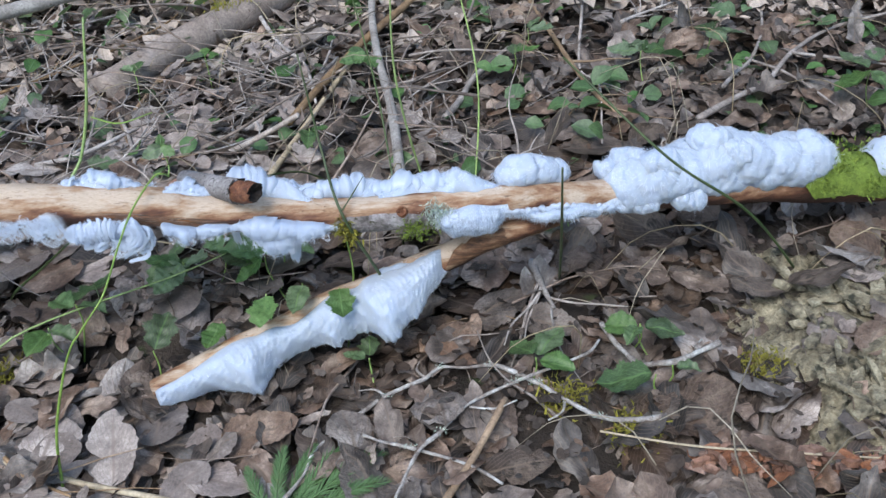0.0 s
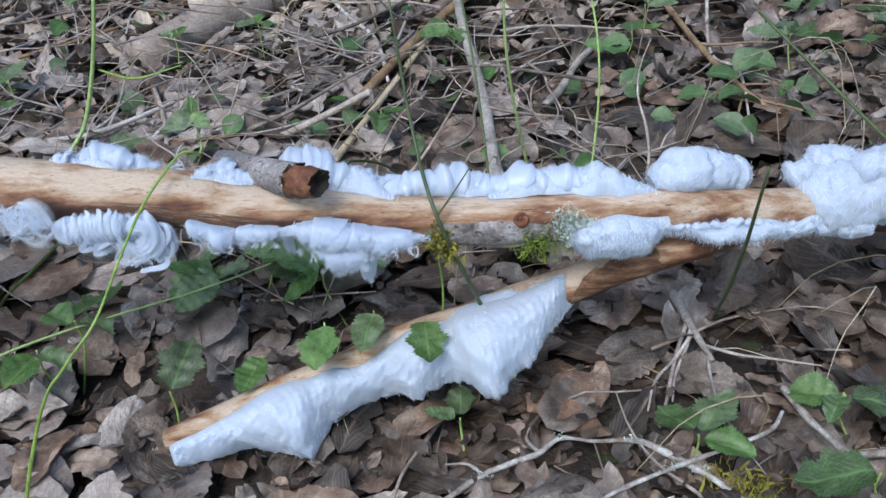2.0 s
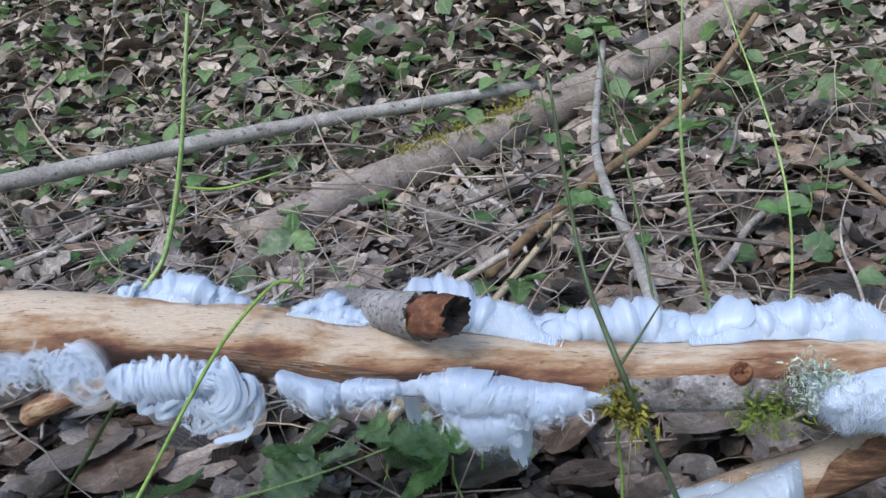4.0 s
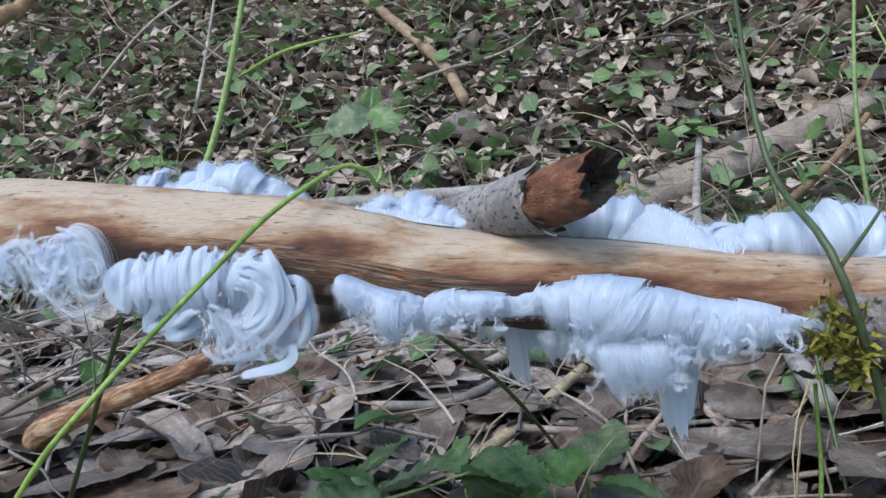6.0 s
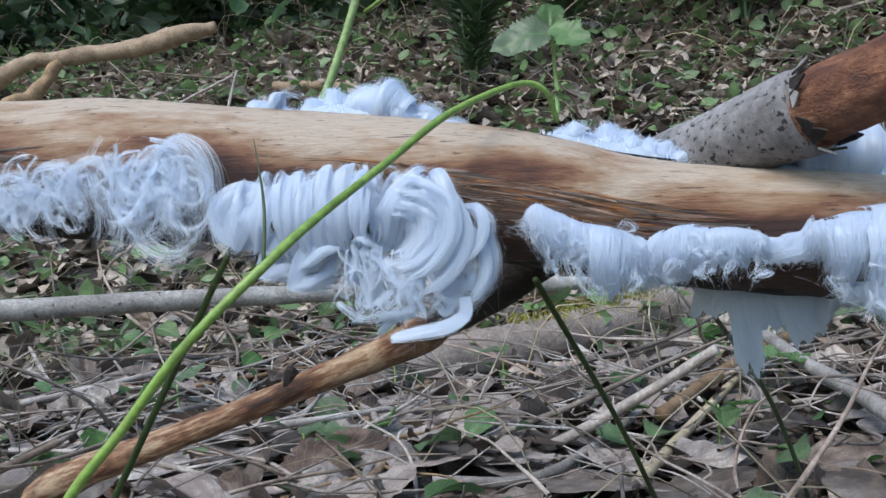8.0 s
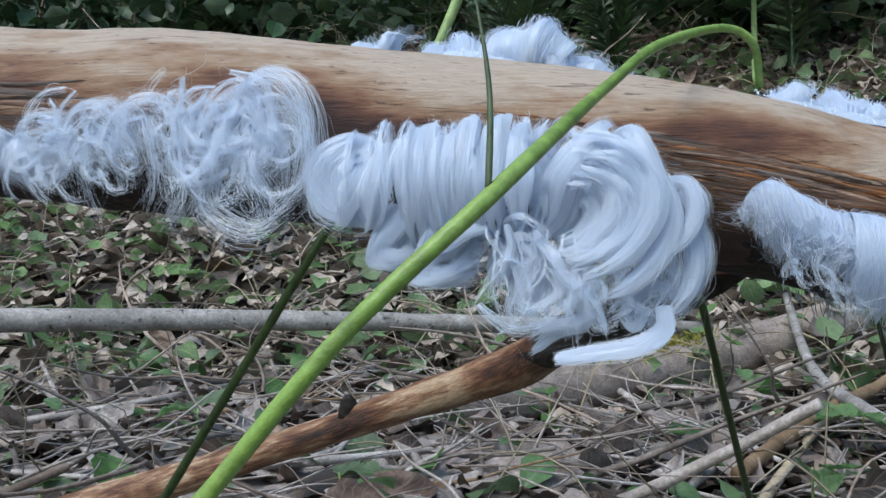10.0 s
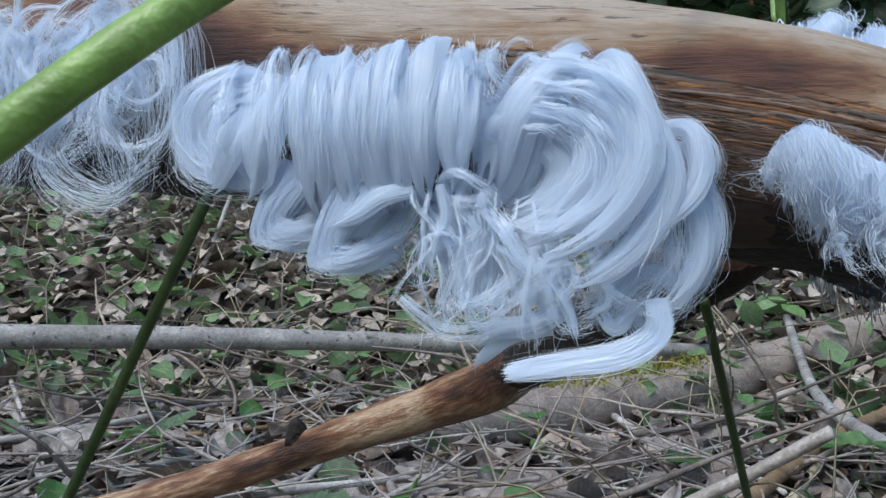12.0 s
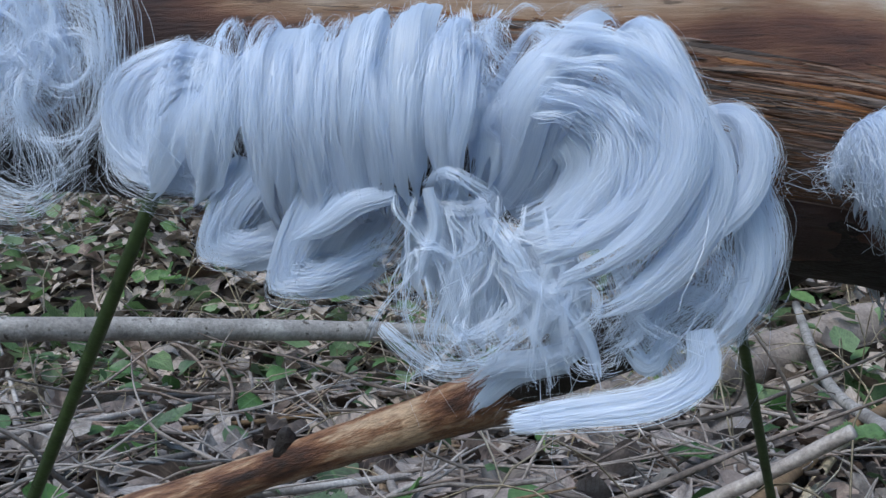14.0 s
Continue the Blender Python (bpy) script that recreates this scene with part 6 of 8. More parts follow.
def tattered(width, seed, nx=13, ny=9, curl=0.1, crumple=0.05, peak=0.42):
    "A dead leaf along +x: lying nearly flat, uneven on both sides, nibbled and torn at the edge, folded along its midrib and crumpled."
    rng = np.random.default_rng(seed)
    t = np.linspace(0, 1, nx)
    w = np.maximum(np.sin(np.pi * t ** (math.log(0.5) / math.log(peak))) ** 0.58, 0.03)
    a = np.linspace(-1, 1, ny)
    sides = []
    for _ in range(2):
        edge = w * (1 + 0.035 * np.where(np.arange(nx) % 2, 1, -1) + 0.09 * wavy(np.stack([t * 9, 0 * t, 0 * t], -1), int(rng.integers(1, 9999)), 3))
        for _ in range(int(rng.integers(0, 3))):
            edge = edge * (1 - rng.uniform(0.25, 0.7) * np.exp(-(((t - rng.uniform(0.25, 0.95)) / rng.uniform(0.05, 0.14)) ** 2)))
        sides.append(np.maximum(edge, 0.02))
    half = np.where(a[None] < 0, sides[0][:, None], sides[1][:, None])
    x = t[:, None] + 0.05 * np.abs(a)[None] * np.sin(np.pi * t)[:, None] + 0 * a[None]
    y = 0.5 * width * half * a[None] + 0.06 * np.sin(2.5 * t + seed)[:, None]
    z = rng.uniform(-0.1, 0.22) * np.abs(y) + curl * rng.choice([-1, 1]) * (t[:, None] - 0.5) ** 2 + curl * 1.1 * rng.uniform(-0.6, 1) * (2 * np.abs(y) / width) ** 3 * 0.4
    p = np.stack([x, y, z], -1).reshape(-1, 3)
    p[:, 2] += crumple * (0.8 * wavy(p * 5 + seed, seed, 2) + 0.6 * wavy(p * 15 + seed, seed + 1, 2))
    i, j = np.meshgrid(np.arange(nx - 1), np.arange(ny - 1), indexing="ij")
    q = i * ny + j
    return p, np.stack([q, q + ny, q + ny + 1, q + 1], -1).reshape(-1, 4), np.stack([np.repeat(t, ny), np.tile(a, nx) * 0.5], 1)


DEAD = [tattered(0.5 + 0.07 * (k % 4), 200 + 7 * k, 15, 9, 0.1 + 0.14 * (k % 3), 0.065 + 0.02 * (k % 3), 0.36 + 0.05 * (k % 4)) for k in range(14)]
MAT = [tattered(0.42 + 0.07 * (k % 4), 260 + 5 * k, 10, 7, 0.12 + 0.16 * (k % 3), 0.085 + 0.025 * (k % 3), 0.36 + 0.05 * (k % 4)) for k in range(14)]
rng_l = np.random.default_rng(5)
leaf_mesh = [mesh_of("dead_leaf", v, f, M_DEAD, u) for v, f, u in DEAD]
spots_l = off_limb(scatter(rng_l, 130, -0.42, 0.72, -0.24, 0.55, 0.026))
for k, (p, t) in enumerate(zip(spots_l, turned(rng_l, 130, 0.3))):
    ob = new("dead_leaf", leaf_mesh[k % 14])
    s = rng_l.uniform(0.04, 0.095)
    ob.matrix_world = Matrix.Translation(p) @ Matrix(t.tolist()).to_4x4() @ Matrix.Diagonal((s, s, s, 1))
    tagged(ob, "curled grey-brown dead leaf in the litter", "leaf", "dead leaves in the litter")
p = off_limb(scatter(rng_l, 4200, -0.8, 1.15, -0.4, 1.1, 0.03)) - np.array([0, 0, 0.004])
strewn("leaf_litter", MAT, p, turned(rng_l, len(p), 0.3), rng_l.uniform(0.022, 0.085, len(p)), M_DEADS, "matted brown and grey dead leaves", "leaf litter")
p = off_limb(scatter(rng_l, 420, -0.4, 0.75, -0.36, -0.02, 0.02)) - np.array([0, 0, 0.012])
strewn("leaf_litter", DEAD, p, turned(rng_l, len(p), 0.24), rng_l.uniform(0.03, 0.085, len(p)), M_DEADS, "matted brown dead leaves in front of the branch", "leaf litter")
BANKLEAF = [blade(1.0, 0.6, 320 + k, 0, 0.35, 0.5 * (k % 3) - 0.4, 0.2, 5, 3) for k in range(6)]
p = scatter(rng_l, 46000, -3.8, 3.0, 0.75, 3.7, 0.03)
inside = np.minimum(np.minimum(p[:, 0] + 3.8, 3.0 - p[:, 0]), np.minimum(2.2 * (p[:, 1] - 0.75 - 0.06 * np.sin(5 * p[:, 0])), 3.7 - p[:, 1]))
p = p[inside > np.abs(rng_l.normal(0, 0.5, len(p)))]
strewn("leaf_litter", BANKLEAF, p, turned(rng_l, len(p), 0.28), rng_l.triangular(0.018, 0.04, 0.075, len(p)), M_BANK, "dead leaves strewn over the bank", "leaf litter")
LARGE = [tattered(0.58 + 0.06 * (k % 3), 240 + k, 25, 15, 0.16 + 0.08 * (k % 3), 0.05, 0.38 + 0.06 * (k % 3)) for k in range(5)]
# mauve-grey leaves, their pale colour standing in for brighter light on this litter
pale_mesh = [mesh_of("dead_leaf", v, f, M_BANKLEAF, u) for v, f, u in DEAD]
for k, (p, t) in enumerate(zip(off_limb(scatter(rng_l, 75, -0.62, -0.02, -0.22, 0.6, 0.028)), turned(rng_l, 75, 0.24))):
    ob = new("dead_leaf", pale_mesh[k % 14])
    s = rng_l.uniform(0.05, 0.1)
    ob.matrix_world = Matrix.Translation(p + np.array([0, 0, 0.006])) @ Matrix(t.tolist()).to_4x4() @ Matrix.Diagonal((s, s, s, 1))
    tagged(ob, "pale grey-mauve dead leaf lightening the litter", "leaf", "dead leaves in the litter")
p = off_limb(scatter(rng_l, 330, -0.9, 0.0, 0.1, 1.0, 0.03))
strewn("leaf_litter", MAT, p, turned(rng_l, len(p), 0.26), rng_l.uniform(0.04, 0.09, len(p)), M_PALES, "pale grey-mauve dead leaves lightening the litter", "leaf litter")
wet_mesh = [mesh_of("dead_leaf", v, f, M_WETLEAF, u) for v, f, u in DEAD]
for k, (p, t) in enumerate(zip(scatter(rng_l, 50, 0.2, 0.75, -0.12, 0.32, 0.022), turned(rng_l, 50, 0.22))):
    ob = new("dead_leaf", wet_mesh[k % 14])
    s = rng_l.uniform(0.05, 0.1)
    ob.matrix_world = Matrix.Translation(p + np.array([0, 0, 0.006])) @ Matrix(t.tolist()).to_4x4() @ Matrix.Diagonal((s, s, s, 1))
    tagged(ob, "dark wet brown dead leaf", "leaf", "dead leaves in the litter")
stalk_mesh = mesh_of("stalk", *tube([(0.0, 0, 0, 0.012), (-0.12, 0.02, 0.02, 0.01), (-0.3, 0.06, 0.01, 0.008)], 6, 10, 0)[:2], M_STICK)
large_mesh = [mesh_of("dead_leaf", v, f, M_DEAD, u) for v, f, u in LARGE]
for k, (x, y, yaw, tilt, size) in enumerate(((-0.13, -0.06, 115, 20, 0.1), (0.17, 0.52, 70, 30, 0.13), (0.37, -0.15, 15, 8, 0.13), (0.36, -0.13, -20, 24, 0.1), (0.22, 0.04, 20, 6, 0.1), (0.28, 0.02, -30, 10, 0.09), (0.33, 0.86, 10, 12, 0.13), (0.42, 0.1, 80, 22, 0.1),
                                                (0.69, 0.12, 30, 14, 0.11), (0.21, -0.16, 50, 12, 0.09), (-0.04, -0.12, 20, 14, 0.1), (0.24, 0.7, 60, 24, 0.11), (0.09, -0.1, -40, 10, 0.09), (0.31, 0.09, 120, 18, 0.11), (0.46, -0.06, 70, 10, 0.1), (0.5, 0.16, 150, 12, 0.1), (0.16, 0.1, 200, 10, 0.1))):
    ob = empty("dead_leaf", (0, 0, 0), "large crumpled grey-brown dead leaf", "leaf", "dead leaves in the litter")
    ob.matrix_world = pose(x, y, float(ground_z(x, y)) + 0.016, tilt, -6, yaw) @ Matrix.Diagonal((size * 0.8, size * 0.8, size * 0.8, 1))
    part("blade", large_mesh[k % 5], ob)
    part("stalk", stalk_mesh, ob)
p = scatter(rng_l, 15000, -4.5, 4.5, -3.0, 4.5, 0.02)
p = p[(np.hypot(p[:, 0] * 0.8, p[:, 1] - 0.6) + rng_l.normal(0, 0.5, len(p)) < 4.2) & ((np.abs(p[:, 0] - 0.15) > 0.85) | (p[:, 1] < -0.35) | (p[:, 1] > 1.05))]
strewn("leaf_litter", BANKLEAF, p, turned(rng_l, len(p), 0.4), rng_l.triangular(0.04, 0.07, 0.12, len(p)), M_DEADS, "thinning dead leaves over the forest floor", "leaf litter")
# leaves pressed flat on the wet floor behind and below the branch
PRESSED = [tattered(0.66 + 0.07 * (k % 3), 420 + k, 19, 13, 0.03, 0.022, 0.42 + 0.05 * (k % 3)) for k in range(6)]
rng_f = np.random.default_rng(31)
pressed_mesh = [[mesh_of("dead_leaf", v, f, m, u) for v, f, u in PRESSED] for m in (M_DEAD, M_BANKLEAF, M_DEAD)]
p = off_limb(scatter(rng_f, 150, -0.5, 0.5, 0.07, 0.5, 0.016))
turns_f = turned(rng_f, 150, 0.1)
strewn("leaf_litter", PRESSED, p[28:] + np.array([0, 0, 0.016]), turns_f[28:], rng_f.uniform(0.05, 0.1, 122), M_DEADS, "wet grey-brown dead leaves pressed flat", "leaf litter")
for k, (q, t) in enumerate(zip(p[:28], turns_f)):
    ob = new("dead_leaf", pressed_mesh[k % 3][k % 6])
    size = rng_f.uniform(0.055, 0.105)
    ob.matrix_world = Matrix.Translation(q + np.array([0, 0, 0.017])) @ Matrix(t.tolist()).to_4x4() @ Matrix.Diagonal((size, size, size, 1))
    tagged(ob, "wet grey-brown dead leaf pressed flat on the litter", "leaf", "dead leaves in the litter")
# more pale leaves that brighten the left-hand floor by colour
p = off_limb(np.vstack([scatter(rng_f, 60, -0.62, -0.06, -0.38, -0.03, 0.014), scatter(rng_f, 130, -0.85, -0.12, 0.14, 0.65, 0.014)]))
strewn("leaf_litter", PRESSED, p + np.array([0, 0, 0.018]), turned(rng_f, len(p), 0.12), rng_f.uniform(0.04, 0.085, len(p)), M_PALES, "pale grey dead leaves pressed flat", "leaf litter")
CHIP = [tattered(0.5 + 0.1 * k, 300 + k, 6, 5, 0.2, 0.08) for k in range(5)]
p = scatter(rng_l, 9000, -0.8, 1.1, -0.35, 1.2, 0.034)
strewn("litter_crumbs", CHIP, p, turned(rng_l, len(p), 0.45), rng_l.triangular(0.003, 0.006, 0.024, len(p)), M_CRUMB, "crumbled bits of leaf and bark", "leaf litter")


def bar(rows, sides, steps, rough, seed):
    v, f, u = tube(rows, sides, steps, rough, 120, seed, flat_end=False)
    return v, f, u


def twig_rows(rng, length, radius, kink=0.12):
    n = 5
    d = np.array([1.0, 0, 0])
    p = np.zeros(3)
    rows = [(*p, radius)]
    for i in range(n):
        d = d + rng.normal(0, kink, 3) * np.array([0.3, 1, 0.5])
        d /= np.linalg.norm(d)
        p = p + d * length / n
        rows.append((*p, radius * (1 - 0.14 * (i + 1))))
    return rows


TWIGS = [bar(twig_rows(np.random.default_rng(400 + k), 1.0, 0.0035 + 0.0032 * (k % 4), 0.14 + 0.08 * (k % 3)), 5, 14, 0.15, k) for k in range(12)]
rng_t = np.random.default_rng(9)
p = scatter(rng_t, 330, -0.9, 1.1, -0.35, 1.2, 0.03)
strewn("fine_twigs", TWIGS, p, turned(rng_t, len(p), 0.16), rng_t.uniform(0.05, 0.2, len(p)), M_TWIGS, "thin dry grey and brown twigs", "twigs")
p = scatter(rng_t, 470, -0.95, 0.35, 0.22, 1.25, 0.07)
strewn("fine_twigs", TWIGS, p, turned(rng_t, len(p), 0.2), rng_t.uniform(0.08, 0.28, len(p)), M_TWIGS, "tangle of thin dry twigs behind the log", "twigs")
p = scatter(rng_t, 700, -2.4, 1.8, 1.0, 3.0, 0.06)
strewn("fine_twigs", TWIGS, p, turned(rng_t, len(p), 0.3), rng_t.uniform(0.1, 0.4, len(p)), M_TWIGS, "dry twigs over the bank", "twigs")
GRASS = [bar([(0, 0, 0, 0.006), (0.3, 0.02, 0.25 + 0.1 * k, 0.005), (0.7, -0.02, 0.3 + 0.05 * k, 0.004), (1.0, 0.05, 0.1 + 0.05 * k, 0.0015)], 3, 9, 0, 0) for k in range(5)]
p = scatter(rng_t, 340, -1.0, 1.1, -0.3, 1.2, 0.005)
p = p[(np.abs(p[:, 0]) > 0.3) | (p[:, 1] > 0.1)]
strewn("dry_grass", GRASS, p, turned(rng_t, len(p), 0.3), rng_t.uniform(0.05, 0.2, len(p)), M_STRAW, "straw-coloured dry grass blades", "grass")
p = scatter(rng_t, 1500, -2.4, 1.8, 1.0, 3.0, 0.005)
strewn("dry_grass", GRASS, p, turned(rng_t, len(p), 0.4), rng_t.uniform(0.08, 0.26, len(p)), M_STRAW, "straw-coloured dry grass over the bank", "grass")
LEAFLET = [blade(1.0, 0.7 + 0.05 * (k % 3), 500 + k, 0.09, 0.22, 0.3, 0.11, 31, 9, 0.38 + 0.03 * (k % 3), lobes=0.06 + 0.1 * (k % 2)) for k in range(6)]
SMALL = [blade(1.0, 0.85, 520 + k, 0.05, 0.2, 0.3, 0.06, 7, 5, 0.45) for k in range(5)]
TINY = [blade(1.0, 0.8, 530 + k, 0, 0.25, 0.4, 0.05, 4, 3, 0.45) for k in range(5)]
p = scatter(rng_t, 470, -1.0, 1.15, 0.25, 1.25, 0.06)
strewn("ground_plants", SMALL, p, turned(rng_t, len(p), 0.4), rng_t.uniform(0.015, 0.045, len(p)), M_GREENS, "small green leaves pushing through the litter", "plants")
p = scatter(rng_t, 6500, -2.6, 2.0, 1.0, 3.3, 0.09)
strewn("ground_plants", TINY, p, turned(rng_t, len(p), 0.5), rng_t.uniform(0.02, 0.055, len(p)), M_GREENB, "small green plants over the bank", "plants")


def rod(name, rows, mat, label, category, group="", sides=8, rough=0.1, seed=1, steps=None):
    """A stick, twig or stem as a thing of one mesh, with its side shoots given as further rows."""
    many = rows if isinstance(rows[0][0], tuple) else [rows]
    at = Vector(many[0][0][:3])
    v, f, u = tube(many[0], sides, steps or 7 * len(many[0]), rough, 150, seed, at)
    ob = new(name, mesh_of(name, v, f, mat, u))
    ob.location = at
    for i, r in enumerate(many[1:]):
        v, f, u = tube(r, sides, steps or 7 * len(r), rough, 150, seed + 1 + i, at)
        part("side_shoot", mesh_of("side_shoot", v, f, mat, u), ob)
    return tagged(ob, label, category, group)


def on_ground(pts, r0, r1, lift=0.004):
    """Rows for a bar lying on the floor through x, y points."""
    n = len(pts)
    return [(x, y, float(ground_z(x, y)) + lift + r0, r0 + (r1 - r0) * i / max(n - 1, 1)) for i, (x, y) in enumerate(pts)]


# logs and sticks
big = empty("mossy_log", (-0.12, 0.97, 0.04), "thick grey-brown log half sunk in litter, with moss", "log")
L2 = [(-0.36, 0.71, 0.02, 0.029), (-0.255, 0.865, 0.026, 0.031), (-0.075, 1.065, 0.036, 0.032), (0.09, 1.22, 0.062, 0.033), (0.45, 1.5, 0.15, 0.032)]
part("trunk", mesh_of("trunk", *tube(L2, 28, 70, 0.07, 35, 7, big.location)[:2], M_BARK), big)
for k in range(6):
    q = spline(L2, 60)[22 + 3 * k]
    clump("moss_tuft", q[:3] + np.array([-0.005, -0.004, q[3] * 0.92]), M_YMOSS, big, 150, 0.009, (0.014, 0.014, 0.005), 140 + k, (0, -0.2, 1), "yellow-green moss cushion")
rng_k = np.random.default_rng(47)
for k in range(64):
    x, y = rng_k.uniform(-0.8, 0.3), rng_k.uniform(0.17, 0.75)
    yaw, length, rise = rng_k.uniform(0, 2 * np.pi), rng_k.uniform(0.1, 0.26), rng_k.uniform(0.005, 0.06)
    if y + length * math.sin(yaw) < 0.14:
        yaw = -yaw
    d = np.array([math.cos(yaw), math.sin(yaw), 0])
    n = np.array([-d[1], d[0], 0])
    knees = [np.array([x, y, 0]) + d * length * q + n * rng_k.normal(0, 0.05 * length) for q in (0, 0.25, 0.5, 0.78, 1)]
    main_row = [(*(c[:2]), float(ground_z(c[0], c[1])) + 0.022 + rise * (i / 4) ** 0.7, 0.0019 - 0.00033 * i) for i, c in enumerate(knees)]
    shoots = []
    for i, way in ((1, 1), (2, -1), (3, 1))[: 2 + k % 2]:
        c = np.array(main_row[i][:3])
        e = c + (d * rng_k.uniform(0.5, 0.9) + n * way * rng_k.uniform(0.4, 0.8)) * length * rng_k.uniform(0.2, 0.4) + np.array([0, 0, rng_k.uniform(0, 0.035)])
        if e[1] < 0.13:
            continue
        shoots.append([(*c, 0.0011), (*(0.5 * (c + e) + rng_k.normal(0, 0.004, 3)), 0.0009), (*e, 0.0004)])
    rod("forked_twig", [main_row] + shoots, M_TWIG if k % 3 else M_TWIGS, "thin dry grey forked twig in the litter", "twig", "forked twigs in the litter", 5, 0.12, 500 + k, 14)
rod("birch_log", [(-1.0, 0.56, 0.13, 0.014), (-0.66, 0.808, 0.12, 0.0135), (-0.42, 0.99, 0.107, 0.0125), (-0.2, 1.124, 0.095, 0.0115), (0.02, 1.24, 0.085, 0.009)], M_PALEBARK, "slender pale birch pole lying over the litter", "log", sides=16, rough=0.06, steps=60)
rod("birch_stick", [(0.153, 0.3, 0.033, 0.0078), (0.142, 0.51, 0.038, 0.0072), (0.119, 0.735, 0.045, 0.0068), (0.113, 0.96, 0.06, 0.0065), (0.145, 1.34, 0.13, 0.006)], M_PALEBARK, "white-barked stick slanting behind the log", "stick", sides=12, steps=30)
rod("brown_stick", [(-0.02, 0.518, 0.028, 0.0058), (0.044, 0.675, 0.032, 0.0068), (0.111, 0.81, 0.037, 0.0072), (0.199, 0.965, 0.045, 0.007), (0.33, 1.2, 0.085, 0.006), (0.44, 1.38, 0.16, 0.005)], M_STICK, "straight peeled tan stick leaning away uphill", "stick", sides=10)
rod("forked_stick", [tuple(on_ground([(-0.164, 0.508), (-0.1, 0.516), (-0.06, 0.564), (0.015, 0.681), (0.091, 0.78)], 0.0052, 0.003, 0.024)), tuple(on_ground([(0.015, 0.681), (0.03, 0.79), (0.035, 0.9)], 0.003, 0.0015, 0.03))], M_TWIG, "pale grey forked stick on the litter", "stick")
rod("pale_twig", on_ground([(0.223, 0.514), (0.252, 0.57), (0.281, 0.631), (0.349, 0.73)], 0.006, 0.004, 0.022), M_TWIG, "pale crooked twig on the litter", "twig", "loose twigs on the litter")
rod("pale_twig", [tuple(on_ground([(0.654, 0.496), (0.69, 0.55), (0.729, 0.592), (0.787, 0.706), (0.821, 0.803)], 0.0036, 0.0025, 0.026)), tuple(on_ground([(0.724, 0.6), (0.771, 0.53), (0.811, 0.415)], 0.0028, 0.0015, 0.026))], M_TWIG, "pale grey forked twig", "twig", "loose twigs on the litter")
rod("pale_twig", [tuple(on_ground([(0.588, 0.404), (0.656, 0.448), (0.728, 0.509), (0.792, 0.588), (0.894, 0.679), (1.03, 0.72)], 0.0052, 0.0025, 0.026)), tuple(on_ground([(0.792, 0.588), (0.88, 0.56), (1.0, 0.49)], 0.003, 0.0012, 0.03))], M_TWIG, "pale grey twig with thin side shoots", "twig", "loose twigs on the litter")
rod("pale_twig", on_ground([(0.2, 0.34), (0.25, 0.362), (0.282, 0.404), (0.29, 0.44)], 0.0035, 0.002, 0.024), M_TWIG, "short pale twig with bark flaking off", "twig", "loose twigs on the litter")
rod("white_stick", [(-0.19, 0.47, 0.0, 0.0042), (-0.12, 0.465, 0.012, 0.0045), (-0.04, 0.43, 0.06, 0.0042), (0.016, 0.4, 0.1, 0.004)], M_TWIG, "pale crooked stick rising from the litter", "stick")
lich = [tuple(on_ground([(0.396, -0.159), (0.365, -0.158), (0.334, -0.147), (0.305, -0.121), (0.28, -0.098), (0.254, -0.078), (0.238, -0.069), (0.21, -0.066), (0.185, -0.059), (0.168, -0.07), (0.149, -0.075), (0.125, -0.083), (0.103, -0.097), (0.075, -0.12), (0.054, -0.143), (0.046, -0.17), (0.026, -0.2)], 0.0026, 0.0017, 0.028)), tuple(on_ground([(0.355, -0.041), (0.34, -0.062), (0.312, -0.078), (0.26, -0.099), (0.21, -0.119), (0.18, -0.148), (0.157, -0.17), (0.135, -0.22)], 0.0016, 0.0018, 0.034)), tuple(on_ground([(0.103, -0.129), (0.125, -0.145), (0.147, -0.156), (0.204, -0.186), (0.233, -0.21)], 0.0018, 0.0012, 0.028)), tuple(on_ground([(0.21, -0.119), (0.235, -0.125), (0.258, -0.118)], 0.0014, 0.0008, 0.03)), tuple(on_ground([(0.168, -0.07), (0.16, -0.056), (0.163, -0.045)], 0.0014, 0.0007, 0.03)), tuple(on_ground([(0.305, -0.121), (0.3, -0.135), (0.285, -0.143)], 0.0015, 0.0008, 0.028)), tuple(on_ground([(0.125, -0.083), (0.115, -0.072), (0.098, -0.07)], 0.0014, 0.0007, 0.03))]
bow = rod("lichen_twig", lich, M_LICHTWIG, "pale lichen-crusted twig bent into a bow", "twig", "loose twigs on the litter", rough=0.4)
for k, (i, j) in enumerate(((0, 2), (0, 4), (0, 6), (0, 8), (0, 11), (0, 13), (1, 3), (1, 5), (2, 2))):
    q = lich[i][j]
    clump("lichen", np.array(q[:3]) + np.array([0, 0, 0.001]), M_LICHEN, bow, 26, 0.0035, (0.004, 0.002, 0.001), 700 + k, (0, -0.3, 0.9), "crusty grey-green lichen")
rod("lichen_twig", [tuple(on_ground([(0.477, -0.061), (0.455, -0.072), (0.425, -0.088), (0.4, -0.09), (0.366, -0.096)], 0.0034, 0.0024, 0.036)), tuple(on_ground([(0.362, -0.017), (0.37, -0.05), (0.385, -0.09)], 0.003, 0.0024, 0.036)), tuple(on_ground([(0.455, -0.072), (0.452, -0.062), (0.462, -0.05)], 0.002, 0.001, 0.036))], M_LICHTWIG, "short forked twig with grey lichen", "twig", "loose twigs on the litter", rough=0.25)
